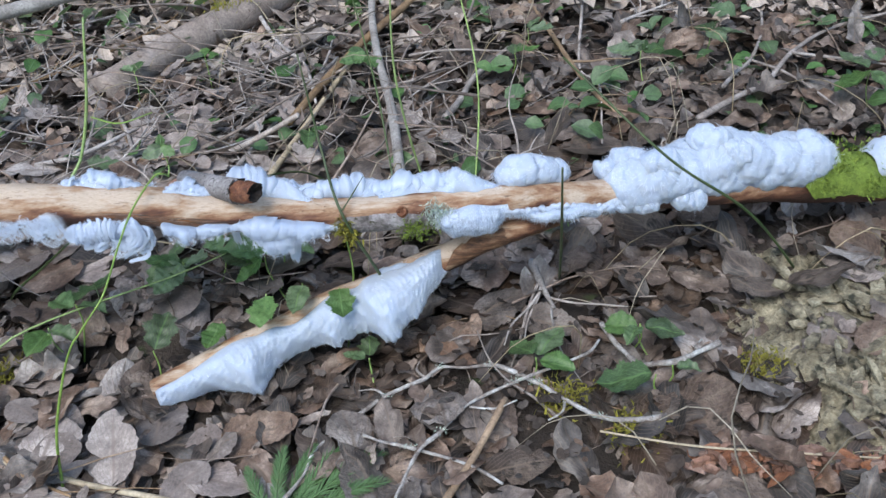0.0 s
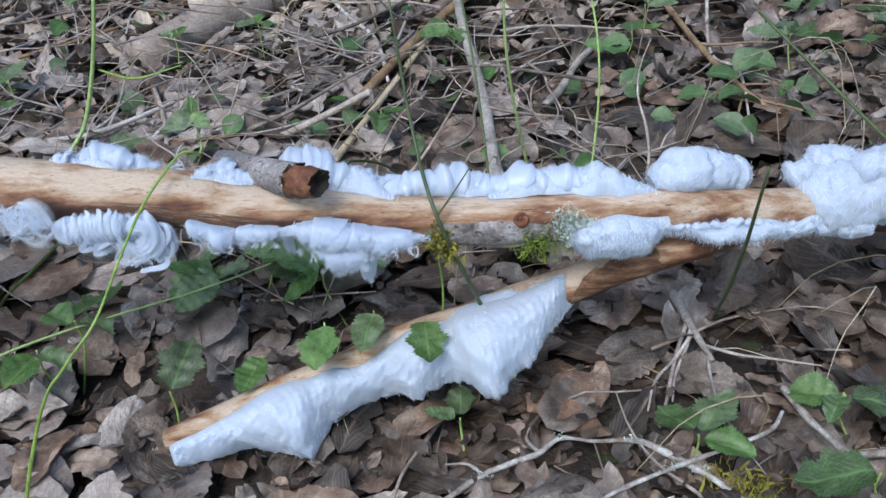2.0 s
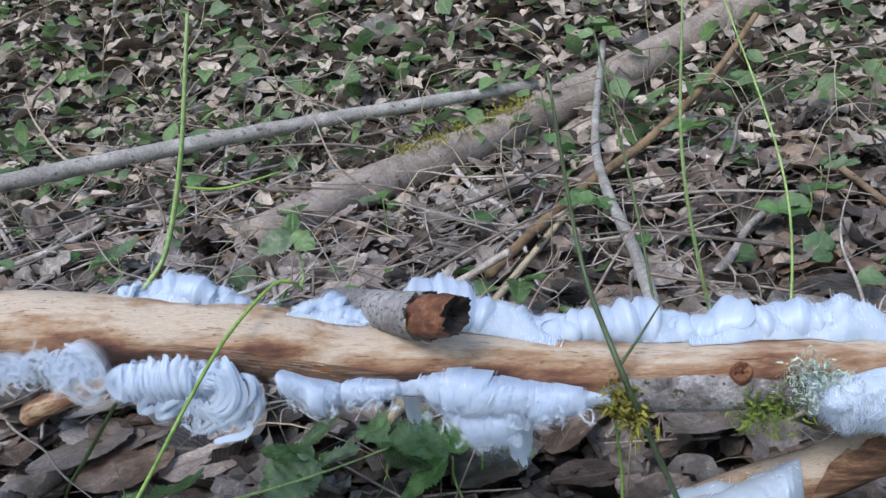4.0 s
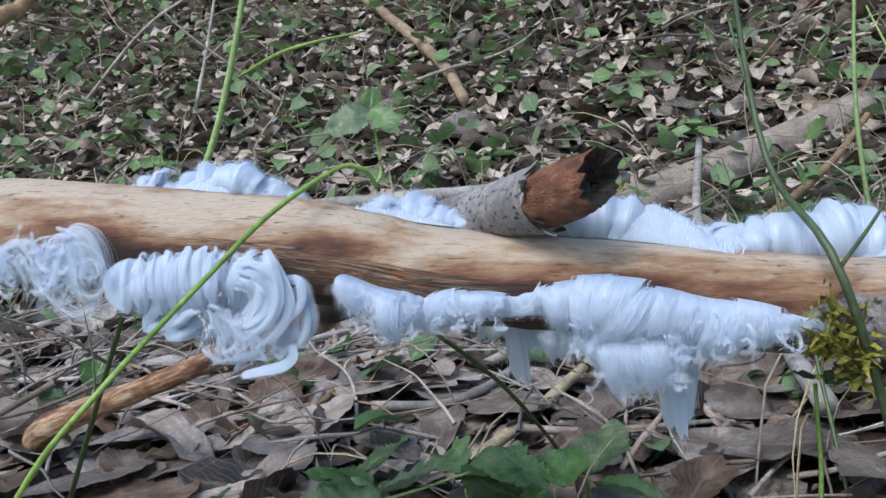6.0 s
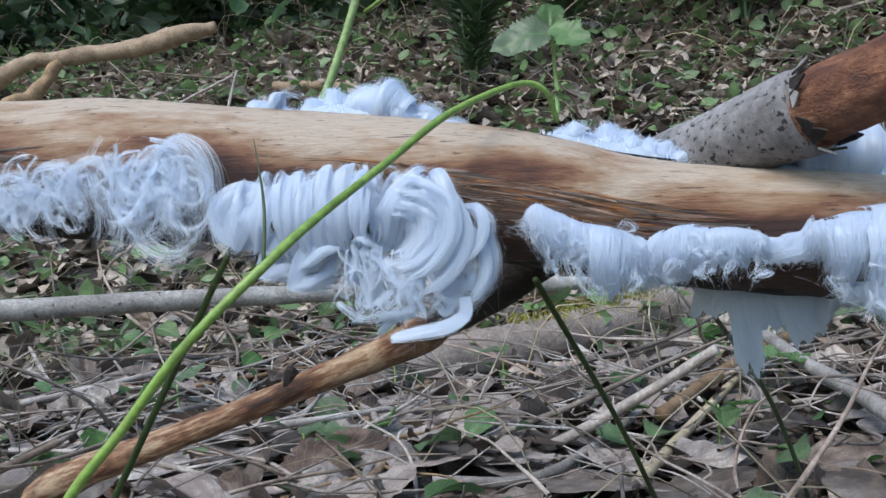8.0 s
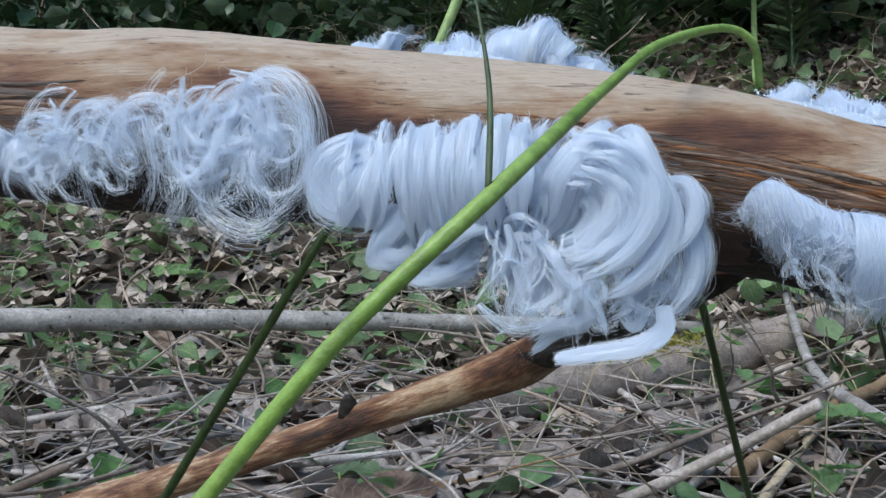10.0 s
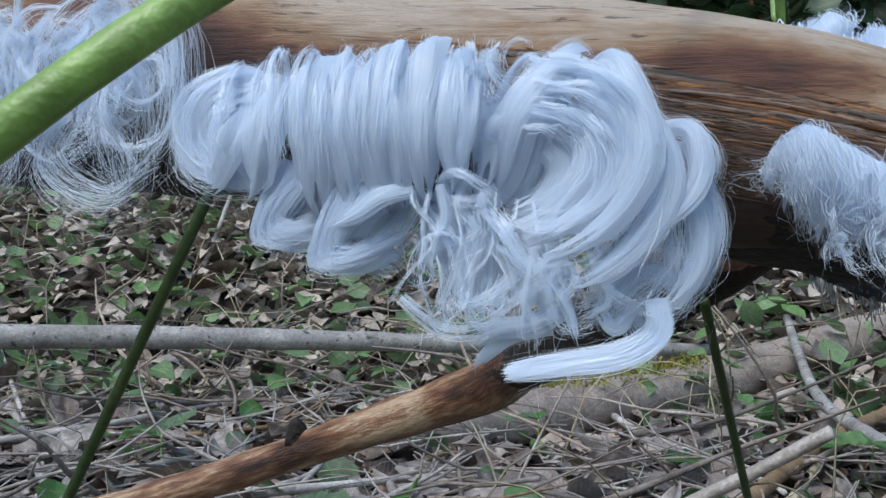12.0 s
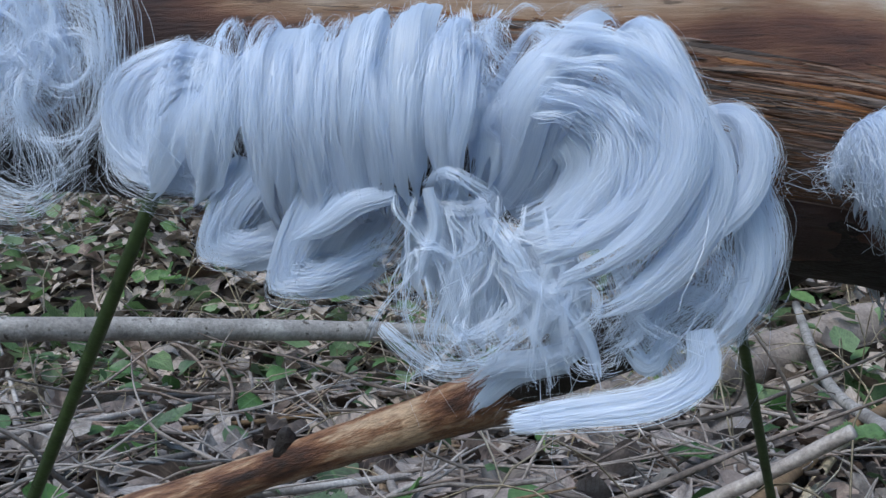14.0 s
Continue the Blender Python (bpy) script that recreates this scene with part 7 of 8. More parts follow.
rod("straw_stalk", on_ground([(0.247, -0.113), (0.211, -0.174), (0.178, -0.226), (0.165, -0.25)], 0.0035, 0.004, 0.026), M_STICK, "tan dry stalk on the litter", "stalk")
rod("straw_stalk", on_ground([(-0.32, -0.09), (-0.258, -0.113), (-0.176, -0.145), (-0.099, -0.175), (-0.021, -0.201)], 0.0035, 0.003, 0.026), M_STRAWT, "pale dry stalk with nodes on the litter", "stalk")
rod("bank_branch", [((-1.06, 2.0, 0.75, 0.016), (-1.16, 1.99, 0.735, 0.026), (-1.29, 1.97, 0.708, 0.024), (-1.478, 1.92, 0.69, 0.021), (-1.62, 1.88, 0.646, 0.022), (-2.1, 1.9, 0.36, 0.022)), ((-1.47, 1.92, 0.685, 0.015), (-1.514, 1.86, 0.588, 0.019), (-1.575, 1.8, 0.536, 0.02), (-1.8, 1.75, 0.28, 0.02))], M_STICK, "forked brown branch propped on the bank", "branch", sides=12, rough=0.2)
rod("vine_branch", on_ground([(-0.98, 2.2), (-0.78, 2.15), (-0.66, 2.05), (-0.518, 1.868), (-0.375, 1.681), (-0.3, 1.52)], 0.017, 0.011, 0.03), M_STICK, "tan bent branch lying down the bank", "branch", sides=10, rough=0.2)
rod("bank_twig", [((-0.96, 1.58, 0.19, 0.005), (-0.9, 1.61, 0.38, 0.004), (-0.85, 1.63, 0.56, 0.003)), ((-0.9, 1.61, 0.38, 0.003), (-0.82, 1.58, 0.42, 0.002), (-0.76, 1.56, 0.43, 0.001)), ((-1.3, 1.7, 0.3, 0.004), (-1.05, 1.64, 0.47, 0.004), (-0.86, 1.63, 0.55, 0.003))], M_TWIG, "pale dry twig with a dead leaf caught on it", "twig")


rod("pale_twig", on_ground([(-0.18, 0.34), (-0.116, 0.36), (-0.076, 0.453), (-0.023, 0.581), (0.047, 0.762)], 0.0045, 0.003, 0.028), M_TWIG, "pale grey bent stick on the litter", "twig", "loose twigs on the litter")
rod("pale_twig", on_ground([(-0.09, 0.25), (-0.054, 0.346), (-0.001, 0.511), (0.07, 0.724), (0.15, 0.95)], 0.005, 0.004, 0.026), M_STRAWT, "straight tan stick on the litter", "twig", "loose twigs on the litter")
rod("pale_twig", on_ground([(-0.95, 0.98), (-0.826, 0.844), (-0.561, 0.523), (-0.48, 0.44)], 0.005, 0.0035, 0.028), M_TWIG, "pale grey crooked stick on the litter", "twig", "loose twigs on the litter")
rod("pale_twig", [tuple(on_ground([(-0.32, 0.64), (-0.27, 0.52), (-0.244, 0.44), (-0.225, 0.322), (-0.21, 0.25)], 0.003, 0.0035, 0.03)), tuple(on_ground([(-0.244, 0.44), (-0.22, 0.47), (-0.2, 0.52)], 0.002, 0.0012, 0.032))], M_TWIG, "pale forked twig on the litter", "twig", "loose twigs on the litter")

# dry branching twigs over the litter


def brush_twig(pts, radius, seed, mat, label):
    """A thin dry twig lying through x, y points, with kinked side shoots that fork off it."""
    rng = np.random.default_rng(seed)
    main_line = on_ground(pts, radius, radius * 0.45, 0.03)
    s = spline(main_line, 40)
    lines = [tuple(tuple(r) for r in main_line)]
    for k in range(rng.integers(3, 6)):
        i = rng.integers(8, 36)
        d = s[min(i + 2, 39), :3] - s[i - 2, :3]
        d /= np.linalg.norm(d)
        out = d + np.array([-d[1], d[0], 0.25]) * rng.choice([-1, 1]) * rng.uniform(0.5, 1.1)
        ln = rng.uniform(0.05, 0.16)
        p, r, rows = s[i, :3].copy(), s[i, 3] * 0.6, []
        for q in range(4):
            rows.append((*p, max(r * (1 - 0.22 * q), 0.0004)))
            out = out + rng.normal(0, 0.22, 3) * np.array([1, 1, 0.5])
            p = p + out / np.linalg.norm(out) * ln / 3
        lines.append(tuple(rows))
    return rod("dry_twig", lines, mat, label, "twig", "loose twigs on the litter", 6, 0.15, seed, 16)


BRUSH = (
    ((-0.553, 0.746), (-0.427, 0.822), (-0.306, 0.982), (-0.27, 1.09)), ((-0.493, 0.572), (-0.473, 0.684), (-0.452, 0.877)), ((-0.393, 0.448), (-0.32, 0.468), (-0.215, 0.601)), ((-0.63, 1.084), (-0.534, 0.883), (-0.479, 0.753)),
    ((-0.285, 0.625), (-0.267, 0.773), (-0.232, 0.94), (-0.157, 1.07)), ((-0.145, 1.068), (-0.072, 0.873), (-0.011, 0.75), (0.019, 0.58)), ((-0.417, 0.978), (-0.298, 1.003), (-0.162, 1.001)), ((-0.541, 1.13), (-0.505, 0.996), (-0.49, 0.9)))
BRUSH_FAR = (
    ((0.408, 0.947), (0.446, 0.633), (0.46, 0.488), (0.487, 0.412)), ((0.503, 0.863), (0.456, 0.631), (0.469, 0.533), (0.438, 0.356)), ((0.562, 0.793), (0.6, 0.83), (0.676, 0.874)), ((0.304, 0.114), (0.31, 0.06), (0.316, 0.018)), ((-0.267, -0.104), (-0.234, -0.133), (-0.181, -0.163)),
    ((-1.18, 1.256), (-0.838, 0.872), (-0.59, 0.566)), ((-0.725, 0.639), (-0.648, 0.736), (-0.582, 0.943), (-0.378, 1.034)), ((-0.921, 0.927), (-0.83, 1.0), (-0.739, 1.052)), ((-0.314, 0.627), (-0.226, 0.387), (-0.227, 0.331)), ((-0.302, 0.398), (-0.25, 0.45), (-0.21, 0.496)), ((-0.407, 0.367), (-0.36, 0.35), (-0.325, 0.33)), ((-0.582, 0.447), (-0.54, 0.45), (-0.5, 0.46)))
for k, pts in enumerate(BRUSH + BRUSH_FAR):
    brush_twig(pts, 0.003 + 0.001 * (k % 3), 900 + k, M_TWIG if k % 4 else M_STICK, "thin dry forking twig, pale grey" if k % 4 else "thin dry forking twig, brown")
for k, (x, y, mat) in enumerate(((0.518, -0.079, M_YMOSS), (0.367, -0.163, M_YMOSS), (-0.308, 0.031, M_YMOSS), (0.616, -0.114, M_MOSS), (0.307, -0.111, M_YMOSS), (-0.1, 1.05, M_YMOSS))):
    patch = empty("moss_patch", (x, y, float(ground_z(x, y))), "small cushion of yellow-green moss on litter", "moss", "moss cushions on the litter")
    for j in range(3):
        clump("moss_tuft", (x + 0.012 * math.cos(2 * j), y + 0.01 * math.sin(2 * j), float(ground_z(x, y)) + 0.022), mat, patch, 90, 0.008, (0.009, 0.009, 0.004), 160 + 3 * k + j)

# green stems
cane = empty("bramble_cane", (-0.197, -0.141, 0.0), "green bramble cane arching over the log, leaf at its tip", "bramble")
CANE = [(-0.2, -0.142, -0.01, 0.0016), (-0.186, -0.133, 0.06, 0.0014), (-0.164, -0.12, 0.12, 0.0012), (-0.1475, -0.1135, 0.1527, 0.001), (-0.1346, -0.112, 0.168, 0.0009), (-0.1223, -0.1105, 0.1823, 0.0009), (-0.1102, -0.1032, 0.1948, 0.0009), (-0.1046, -0.0885, 0.2031, 0.0009), (-0.1, -0.049, 0.2155, 0.00095), (-0.0909, -0.0115, 0.2302, 0.001), (-0.0758, 0.024, 0.2415, 0.001), (-0.068, 0.033, 0.2395, 0.001), (-0.0655, 0.042, 0.231, 0.0009)]
part("stem", mesh_of("stem", *tube(CANE, 10, 90, 0.04, 200, 1, cane.location)[:2], M_STEM), cane)
part("side_shoot", mesh_of("side_shoot", *tube([(-0.1102, -0.103, 0.1948, 0.0004), (-0.1104, -0.1005, 0.206, 0.0003), (-0.1125, -0.098, 0.218, 0.0001)], 7, 12, 0, 1, 1, cane.location)[:2], M_STEMD), cane)
part("leaf_stalk", mesh_of("leaf_stalk", *tube([(-0.066, 0.043, 0.2325, 0.0009), (-0.0655, 0.05, 0.238, 0.0008), (-0.066, 0.047, 0.262, 0.0006)], 7, 14, 0, 1, 1, cane.location)[:2], M_STEM), cane)
for k, (yaw, ln) in enumerate(((205, 0.022), (-35, 0.016), (95, 0.013))):
    v, f, u = LEAFLET[k]
    ob = part("leaflet", mesh_of("leaflet", v * ln, f, M_GREEN, u), cane)
    ob.matrix_local = pose(0.131, 0.188, 0.262, 58, 0, 0) @ pose(0, 0, 0, 0, 0, yaw)
rod("plant_stem", [(-0.139, 0.085, 0.283, 0.0008), (-0.1, 0.05, 0.2905, 0.0009), (-0.068, 0.057, 0.295, 0.0005)], M_STEM, "thin straight green side stem", "stem", "thin stems round the log", 6)


STEMS = [
    (((0.161, 0.044, -0.01, 0.0017), (0.125, 0.012, 0.12, 0.0017), (0.103, 0.0, 0.197, 0.0015), (0.088, 0.055, 0.232, 0.0013), (0.078, 0.08, 0.33, 0.0009)), M_STEMD),
    (((0.1035, 0.0, 0.196, 0.0009), (0.115, 0.012, 0.206, 0.0007), (0.128, 0.025, 0.219, 0.0004)), M_STEMD),
    (((-0.178, 0.047, 0.21, 0.0017), (-0.17, 0.06, 0.228, 0.0017), (-0.158, 0.078, 0.246, 0.0017), (-0.138, 0.085, 0.3, 0.0015), (-0.12, 0.1, 0.38, 0.0011)), M_STEM),
    (((-0.36, 0.18, -0.01, 0.0017), (-0.325, 0.15, 0.03, 0.0016), (-0.243, 0.073, 0.113, 0.0015), (-0.161, -0.002, 0.197, 0.001)), M_STEMD),
    (((0.335, 0.1, -0.01, 0.0014), (0.325, 0.02, 0.12, 0.0016), (0.318, -0.03, 0.24, 0.001)), M_STEMD),
]
STEMS_FAR = [
    (((0.62, 0.06, -0.01, 0.0014), (0.53, 0.03, 0.12, 0.0016), (0.43, 0.02, 0.21, 0.0015), (0.34, 0.1, 0.29, 0.001)), M_STEMD),
    (((-0.02, 0.3, -0.01, 0.0014), (-0.05, 0.2, 0.09, 0.0014), (-0.078, 0.07, 0.178, 0.0012)), M_STEMD),
    (((0.07, 0.36, -0.01, 0.0014), (0.03, 0.26, 0.09, 0.0014), (-0.02, 0.12, 0.17, 0.001)), M_STEMD),
    (((0.15, 0.2, -0.01, 0.0013), (0.135, 0.33, 0.15, 0.0013), (0.11, 0.4, 0.3, 0.0008)), M_STEMD),
    (((0.25, 0.3, -0.01, 0.0013), (0.27, 0.4, 0.14, 0.0013), (0.24, 0.55, 0.3, 0.0008)), M_STEM),
    (((0.2, 0.22, -0.01, 0.0015), (0.165, 0.24, 0.2, 0.0014), (0.17, 0.27, 0.34, 0.0009)), M_STEM),
    (((-0.31, 0.0, -0.01, 0.0013), (-0.29, 0.03, 0.05, 0.0013), (-0.12, 0.12, 0.05, 0.001), (-0.06, 0.14, 0.06, 0.0007)), M_STEM),
]
for k, (rows, mat) in enumerate(STEMS + STEMS_FAR):
    rod("plant_stem", list(rows), mat, "thin upright green stem" if mat is M_STEM else "thin dark green stem", "stem", "thin stems round the log", 7, 0.05, k, 24)


def sprig(x, y, z, yaw, size, leaves, seed, label):
    """A leafy sprig: a stalk from the ground and a few toothed leaflets."""
    rng = np.random.default_rng(seed)
    gz = float(ground_z(x, y))
    ob = empty("bramble_sprig", (x, y, gz), label, "plant", "leafy sprigs on the floor")
    top = np.array([0.0, 0.0, z - gz])
    st = [(-0.02 * math.cos(radians(yaw)), -0.02 * math.sin(radians(yaw)), -0.005, 0.0011), (0, 0, 0.6 * (z - gz), 0.001), (*top, 0.0008)]
    part("stalk", mesh_of("stalk", *tube(st, 6, 10, 0)[:2], M_STEM), ob)
    for k in range(leaves):
        v, f, u = LEAFLET[(seed + k) % 6]
        ln = size * (1.0 if k == 0 else 0.8) * rng.uniform(0.9, 1.1)
        lf = part("leaflet", mesh_of("leaflet", v * ln, f, M_GREEN, u), ob)
        a = yaw + (0, 75, -75, 150, -140)[k] + rng.normal(0, 8)
        lf.matrix_local = pose(*(top + np.array([0.004 * math.cos(radians(a)), 0.004 * math.sin(radians(a)), 0])), rng.normal(0, 12), rng.normal(2, 12), a)
    return ob


GREEN = "bramble sprig with toothed green leaflets"
SPRIGS = (
    (0.283, -0.075, 0.045, 50, 0.043, 3), (0.395, -0.118, 0.048, 184, 0.044, 1), (0.398, -0.04, 0.045, 160, 0.034, 2), (0.415, -0.105, 0.045, -20, 0.022, 1), (0.36, 0.18, 0.045, 200, 0.034, 2), (0.11, -0.035, 0.03, 100, 0.028, 2), (0.398, -0.042, 0.045, -30, 0.034, 1),
    (-0.226, 0.076, 0.055, 60, 0.044, 3), (-0.25, 0.045, 0.05, 250, 0.034, 2), (-0.12, -0.012, 0.05, 80, 0.042, 1), (-0.05, 0.02, 0.055, 250, 0.034, 1), (0.008, 0.01, 0.095, 262, 0.034, 1),
    (0.046, 0.022, 0.095, 265, 0.036, 1), (0.086, 0.008, 0.095, 280, 0.032, 1), (-0.07, 0.16, 0.05, 30, 0.046, 3))
MORE = (
    (-0.015, 0.14, 0.05, 150, 0.046, 3), (-0.115, 0.145, 0.05, 250, 0.044, 3), (-0.14, 0.16, 0.045, 320, 0.04, 3), (0.0, 0.175, 0.04, 60, 0.044, 3), (-0.04, 0.19, 0.045, 200, 0.046, 3), (0.272, 0.969, 0.06, 240, 0.06, 3), (0.55, 0.6, 0.05, 100, 0.05, 3),
    (0.67, 0.63, 0.06, 10, 0.056, 3), (0.85, 0.44, 0.06, 200, 0.056, 3), (-0.181, 0.748, 0.05, 100, 0.035, 2), (0.35, 0.64, 0.05, 10, 0.035, 2), (-0.3, 0.72, 0.05, 80, 0.03, 2), (0.1, 0.03, 0.145, 20, 0.018, 2))
FARTHER = (
    (0.381, 1.154, 0.07, 200, 0.05, 3), (0.345, 1.161, 0.06, 40, 0.045, 3), (-0.23, 1.342, 0.14, 90, 0.05, 3), (-0.347, 1.287, 0.12, 300, 0.045, 3), (-0.922, 1.374, 0.17, 30, 0.06, 3), (-0.81, 1.02, 0.06, 120, 0.05, 2), (0.108, 0.688, 0.05, 200, 0.04, 2),
    (0.384, 0.734, 0.05, 330, 0.035, 2), (-0.454, 0.303, 0.05, 60, 0.045, 2), (-0.3, 0.42, 0.04, 10, 0.035, 2), (-0.5, 0.6, 0.05, 140, 0.04, 3), (0.02, 0.45, 0.05, 260, 0.035, 2))
for k, (x, y, z, yaw, size, n) in enumerate(SPRIGS + MORE + FARTHER):
    sprig(x, y, z, yaw, size * 1.18, n, 600 + k, GREEN if n > 1 else "single toothed green leaf on its stalk")


def frond(at, yaw, length, pairs, mat, name, label, seed, rise=0.25, width=0.4, split=False, tilt=0):
    """A feathery frond: a rib with paired side blades that shorten to its tip; split: each blade a part of its own."""
    rng = np.random.default_rng(seed)
    pieces = []
    s = np.linspace(0, 1, 14)
    rib = np.stack([s * length * 0.95, 0.05 * length * np.sin(2 * s), length * rise * np.sin(np.pi * np.minimum(s, 1) * 0.75)], -1)
    v, f, u = tube([(*rib[i], 0.0012 * (1.2 - s[i]) * length / 0.15) for i in (0, 4, 9, 13)], 5, 18, 0, flat_end=False)
    pieces.append((v, f, u))
    blades = []
    for k in range(pairs):
        q = 0.12 + 0.86 * k / pairs
        c = np.array([np.interp(q, s, rib[:, i]) for i in range(3)])
        ln = width * length * math.sin(math.pi * min(q * 0.85 + 0.12, 1)) ** 0.8
        for sg in (-1, 1):
            a = sg * (radians(40 if mat is M_CYPRESS else 62) - 0.4 * q) + rng.normal(0, 0.06)
            e = Euler((rng.normal(0, 0.2), rng.normal(-0.15, 0.12), a))
            blades.append((c, e, Vector((ln, ln * (0.3 if mat is M_CYPRESS else 0.7), ln))))
    if split:
        ob = new(name)
        ob.matrix_world = pose(*at, tilt, 0, yaw)
        part("rib", mesh_of("rib", v, f, mat, u), ob)
        lv, lf, lu = SMALLBLADE
        shared = mesh_of("leaflet", lv, lf, mat, lu)
        for c, e, size in blades:
            part("leaflet", shared, ob).matrix_local = Matrix.LocRotScale(Vector(c.tolist()), e, size)
    else:
        lv, lf, lu = SMALLBLADE
        for c, e, size in blades:
            pieces.append(((lv * np.array(size)) @ np.array(e.to_matrix()).T + c, lf, lu))
        v, f, u = joined(pieces)
        ob = new(name, mesh_of(name, v, f, mat, u))
        ob.matrix_world = pose(*at, tilt, 0, yaw)
    return ob if label is None else tagged(ob, label, name.replace("_", " "))


SMALLBLADE = blade(1.0, 0.3, 700, 0, 0.1, 0.1, 0.02, 5, 3, 0.3)
for k, (x, y, yaw, ln) in enumerate(((0.015, -0.215, 150, 0.05), (0.018, -0.215, 112, 0.075), (0.022, -0.213, 84, 0.085), (0.03, -0.212, 48, 0.105), (0.035, -0.215, 30, 0.115), (0.04, -0.22, 14, 0.1), (0.03, -0.2, 66, 0.08))):
    frond((x, y, float(ground_z(x, y)) + 0.022 + 0.003 * (k % 3)), yaw, ln, 46, M_CYPRESS, "evergreen_spray", "flat feathery green evergreen spray", 710 + k, 0.12, 0.2, True)
strip = empty("rotten_strip", (0.49, -0.222, 0.0), "crumbling strip of rust-brown rotten wood in the litter", "wood")
rng_s = np.random.default_rng(33)
for k in range(120):
    q = rng_s.uniform(0, 1)
    sx, sy, sz = rng_s.uniform(0.003, 0.012), rng_s.uniform(0.002, 0.007), rng_s.uniform(0.0015, 0.004)
    ring = np.array([(-1, -0.6), (-0.2, -1), (0.9, -0.7), (1.1, 0.2), (0.4, 0.9), (-0.8, 0.7)]) * np.array([sx, sy]) * rng_s.uniform(0.6, 1.25, (6, 1))
    lump = np.vstack([np.column_stack([ring, np.full(6, -sz)]), np.column_stack([ring * 0.8, sz * rng_s.uniform(0.4, 1.3, 6)])])
    bit = part("crumb", mesh_of("crumb", lump, [(5, 4, 3, 2, 1, 0), (6, 7, 8, 9, 10, 11)] + [(i, (i + 1) % 6, (i + 1) % 6 + 6, i + 6) for i in range(6)], M_RUST, smooth=False), strip)
    bit.matrix_local = pose(-0.09 + 0.2 * q, 0.018 - 0.035 * q + rng_s.normal(0, 0.008), 0.026 + rng_s.uniform(-0.006, 0.006), rng_s.normal(0, 18), rng_s.normal(0, 18), rng_s.normal(-8, 35))
rod("straw_stalk", on_ground([(0.33, -0.17), (0.405, -0.2), (0.48, -0.212), (0.6, -0.235)], 0.0012, 0.0011, 0.036), M_STRAWT, "thin pale dry stalk on the litter", "stalk", sides=6)

# rotten slab and bright moss at the front
rot = empty("rotten_wood", (0.595, 0.0, 0.0), "pale crumbling slab of rotten wood in the litter", "wood")
gx, gy = np.meshgrid(np.linspace(-0.09, 0.16, 90), np.linspace(-0.24, 0.13, 130), indexing="xy")
rim = np.clip(1.25 - np.hypot((gx - 0.035) / 0.085, (gy + 0.06) / 0.15) + 0.25 * wavy(np.stack([gx, gy, 0 * gx], -1).reshape(-1, 3) * 45, 4, 3).reshape(gx.shape), -0.2, 0.5)
fold = np.abs(wavy(np.stack([gx * 230 + gy * 60, gy * 50, 0 * gx], -1).reshape(-1, 3), 6, 4)).reshape(gx.shape)
q = (np.arange(129)[:, None] * 90 + np.arange(89)[None]).ravel()
part("slab", mesh_of("slab", np.stack([gx, gy, 0.042 * rim + 0.005 * fold * (rim > -0.1) - 0.004], -1), np.stack([q, q + 1, q + 91, q + 90], -1), M_ROT), rot)
rng_r = np.random.default_rng(8)
for k in range(110):
    fx, fy = rng_r.uniform(-0.03, 0.1), rng_r.uniform(-0.18, 0.06)
    ln, wd, th = rng_r.uniform(0.014, 0.06), rng_r.uniform(0.006, 0.022), rng_r.uniform(0.001, 0.003)
    cs = np.array([(-1, -0.7), (-0.3, -1), (0.8, -0.8), (1.1, 0.1), (0.5, 0.9), (-0.8, 0.8)]) * np.array([wd, ln]) * 0.5 * rng_r.uniform(0.7, 1.2, (6, 1))
    fv = np.vstack([np.column_stack([cs, np.full(6, -th)]), np.column_stack([cs * 0.9, np.full(6, th)])])
    fl = part("flake", mesh_of("flake", fv, [(5, 4, 3, 2, 1, 0), (6, 7, 8, 9, 10, 11)] + [(i, (i + 1) % 6, (i + 1) % 6 + 6, i + 6) for i in range(6)], M_ROT, smooth=False), rot)
    fl.matrix_local = pose(fx, fy, 0.028 + rng_r.uniform(-0.006, 0.006), rng_r.normal(0, 12), rng_r.normal(0, 12), rng_r.normal(12, 40))
for k in range(6):
    clump("moss_tuft", (0.575 + 0.012 * k, -0.235 - 0.004 * k, 0.004), M_MOSS, rot, 160, 0.009, (0.014, 0.014, 0.004), 150 + k, (0, 0, 1), "bright green moss")

for k in range(16):
    x, y = 0.55 + rng_r.uniform(0, 0.18), rng_r.uniform(-0.2, 0.1)
    ob = new("dead_leaf", (pale_mesh if k % 3 else leaf_mesh)[k % 14])
    size = rng_r.uniform(0.04, 0.085)
    ob.matrix_world = pose(x, y, 0.034 - 0.05 * abs(x - 0.63), rng_r.normal(0, 10), rng_r.normal(0, 10), rng_r.uniform(0, 360)) @ Matrix.Diagonal((size, size, size, 1))
    tagged(ob, "weathered dead leaf lying on rotten wood", "leaf", "dead leaves in the litter")

# the dark wood far behind
bx = np.linspace(-26, 26, 40)
bz = np.linspace(-1, 14, 12)
gx, gz2 = np.meshgrid(bx, bz, indexing="xy")
q = (np.arange(11)[:, None] * 40 + np.arange(39)[None]).ravel()
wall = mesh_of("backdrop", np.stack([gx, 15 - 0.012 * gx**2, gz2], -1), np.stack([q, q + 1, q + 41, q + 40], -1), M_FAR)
tagged(new("backdrop", wall), "dim green and brown depth of the wood", "woodland", kind="structure")

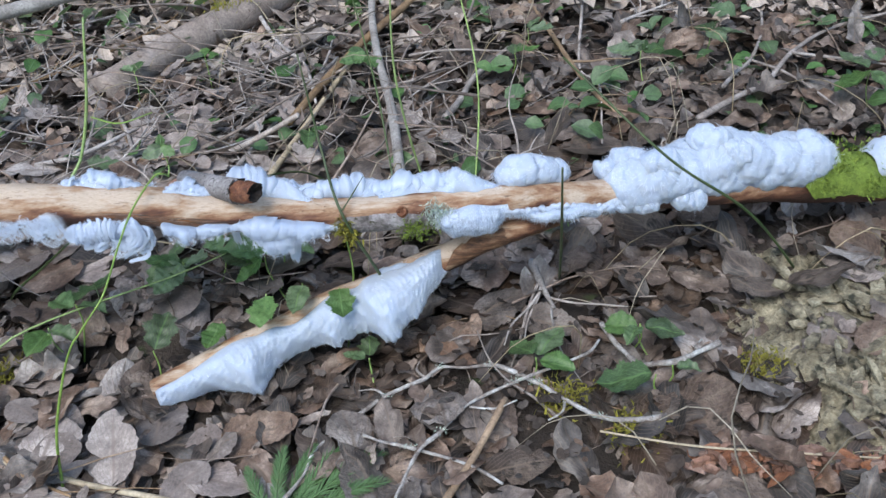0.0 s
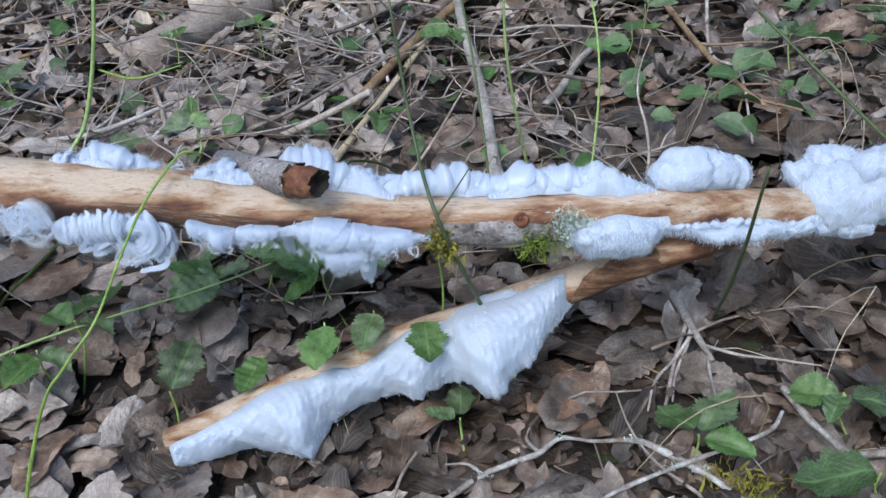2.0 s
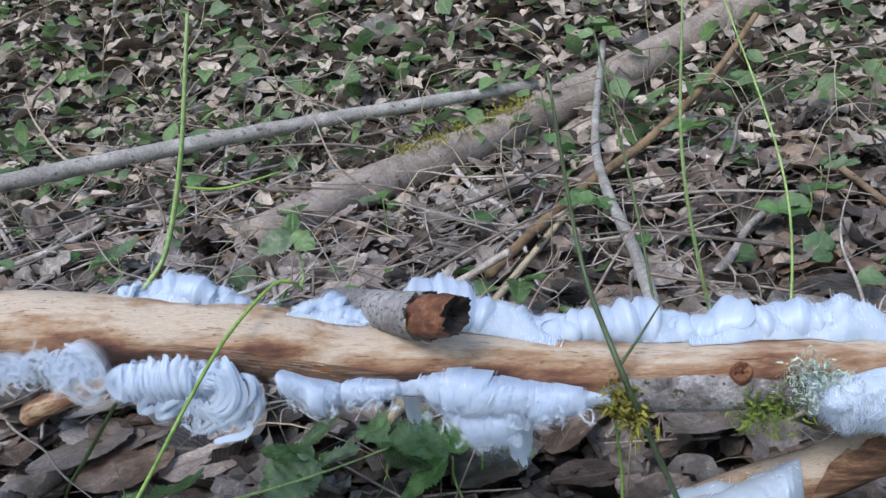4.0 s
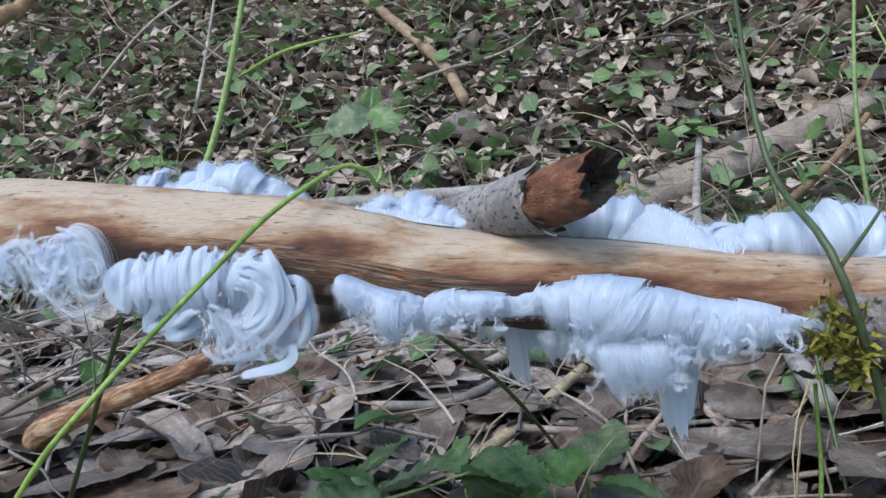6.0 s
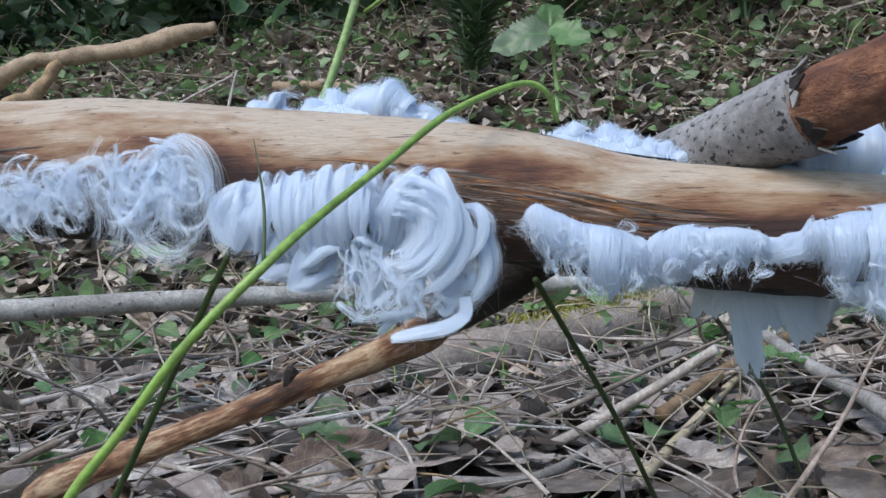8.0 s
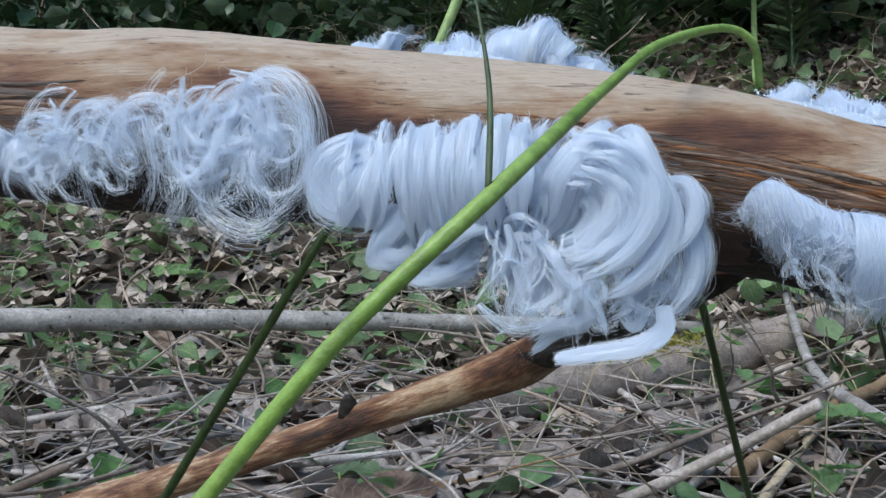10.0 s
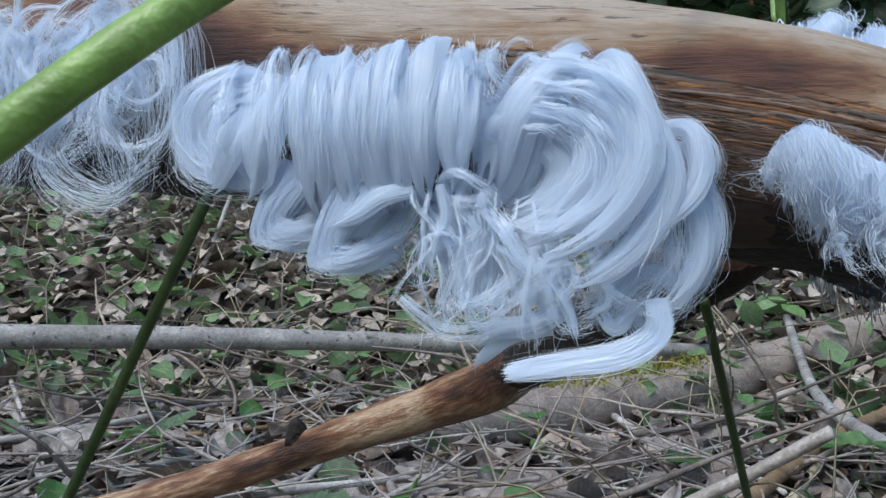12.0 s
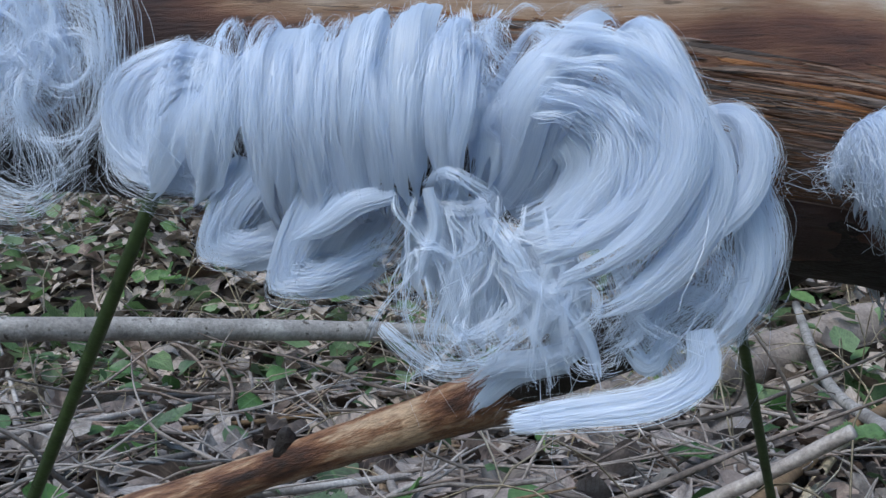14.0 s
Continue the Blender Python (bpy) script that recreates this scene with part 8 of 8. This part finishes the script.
# ferns, shrubs and trees up the bank
for k, (x, y, sz) in enumerate(((-0.4, 2.15, 0.45), (-0.15, 2.35, 0.55), (0.35, 2.5, 0.6), (-0.75, 2.75, 0.6), (0.85, 2.4, 0.55), (1.35, 2.6, 0.6), (-1.5, 2.7, 0.6), (0.1, 2.95, 0.7), (-0.45, 3.1, 0.7))):
    fern = empty("sword_fern", (x, y, float(ground_z(x, y))), "dark green sword fern on the bank", "fern", "ferns on the bank")
    for j in range(11):
        a = j * 33 + 20 * k
        fr = frond((0, 0, 0), a, sz * (0.8 + 0.03 * (j % 5)), 26, M_FERN, "frond", None, 730 + 12 * k + j, 0.55, 0.2)
        fr.parent = fern
        fr.matrix_local = pose(0, 0, 0, 0, -28 - 9 * (j % 3), a)
rng_f = np.random.default_rng(31)
for k in range(16):
    x, y = -5.5 + 0.72 * k + rng_f.normal(0, 0.3), 5.0 + rng_f.uniform(0, 4)
    g = float(ground_z(x, y))
    r = rng_f.uniform(0.06, 0.17)
    tree = empty("tree", (x, y, g), "dark tree with a mossy trunk up the slope", "tree", "trees up the slope")
    part("trunk", mesh_of("trunk", *tube([(0, 0, -0.1, r * 1.3), (0.02, 0, 0.5, r), (0.08, 0, 3.0, r * 0.8), (0.1, 0.1, 6.0, r * 0.4)], 12, 24, 0.08, 8, k)[:2], M_TRUNK), tree)
    n = 700
    c = rng_f.normal(size=(n, 3)) * np.array([0.8, 0.8, 1.3]) + np.array([0.1, 0, 3.6])
    tt = turned(rng_f, n, 0.8)
    vs = np.concatenate([(TINY[i % 5][0] * rng_f.uniform(0.08, 0.2)) @ tt[i].T + c[i] for i in range(n)])
    nv = len(TINY[0][0])
    ff = np.concatenate([TINY[i % 5][1] + i * nv for i in range(n)])
    uu = np.tile(TINY[0][2], (n, 1))
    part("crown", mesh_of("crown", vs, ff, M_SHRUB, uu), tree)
for k in range(44):
    x, y = -4.2 + 0.2 * k + rng_f.normal(0, 0.15), 2.75 + rng_f.uniform(0, 1.9)
    g = float(ground_z(x, y))
    shrub = empty("shrub", (x, y, g), "dense dark green shrub on the bank", "shrub", "shrubs on the bank")
    n = 420
    c = np.abs(rng_f.normal(size=(n, 3))) * np.array([0.22, 0.2, 0.42]) * np.sign(rng_f.normal(size=(n, 3)) + np.array([0, 0, 9]))
    tt = turned(rng_f, n, 0.7)
    vs = np.concatenate([(TINY[i % 5][0] * rng_f.uniform(0.04, 0.11)) @ tt[i].T + c[i] for i in range(n)])
    nv = len(TINY[0][0])
    ff = np.concatenate([TINY[i % 5][1] + i * nv for i in range(n)])
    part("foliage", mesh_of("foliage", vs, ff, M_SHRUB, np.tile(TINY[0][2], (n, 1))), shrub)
    st = [tube([(0, 0, -0.05, 0.008), (0.05 * math.cos(j), 0.05 * math.sin(j), 0.3, 0.006), (0.16 * math.cos(j), 0.16 * math.sin(j), 0.7, 0.002)], 6, 8, 0) for j in range(4)]
    part("branchwork", mesh_of("branchwork", *joined(st)[:2], M_STICK), shrub)
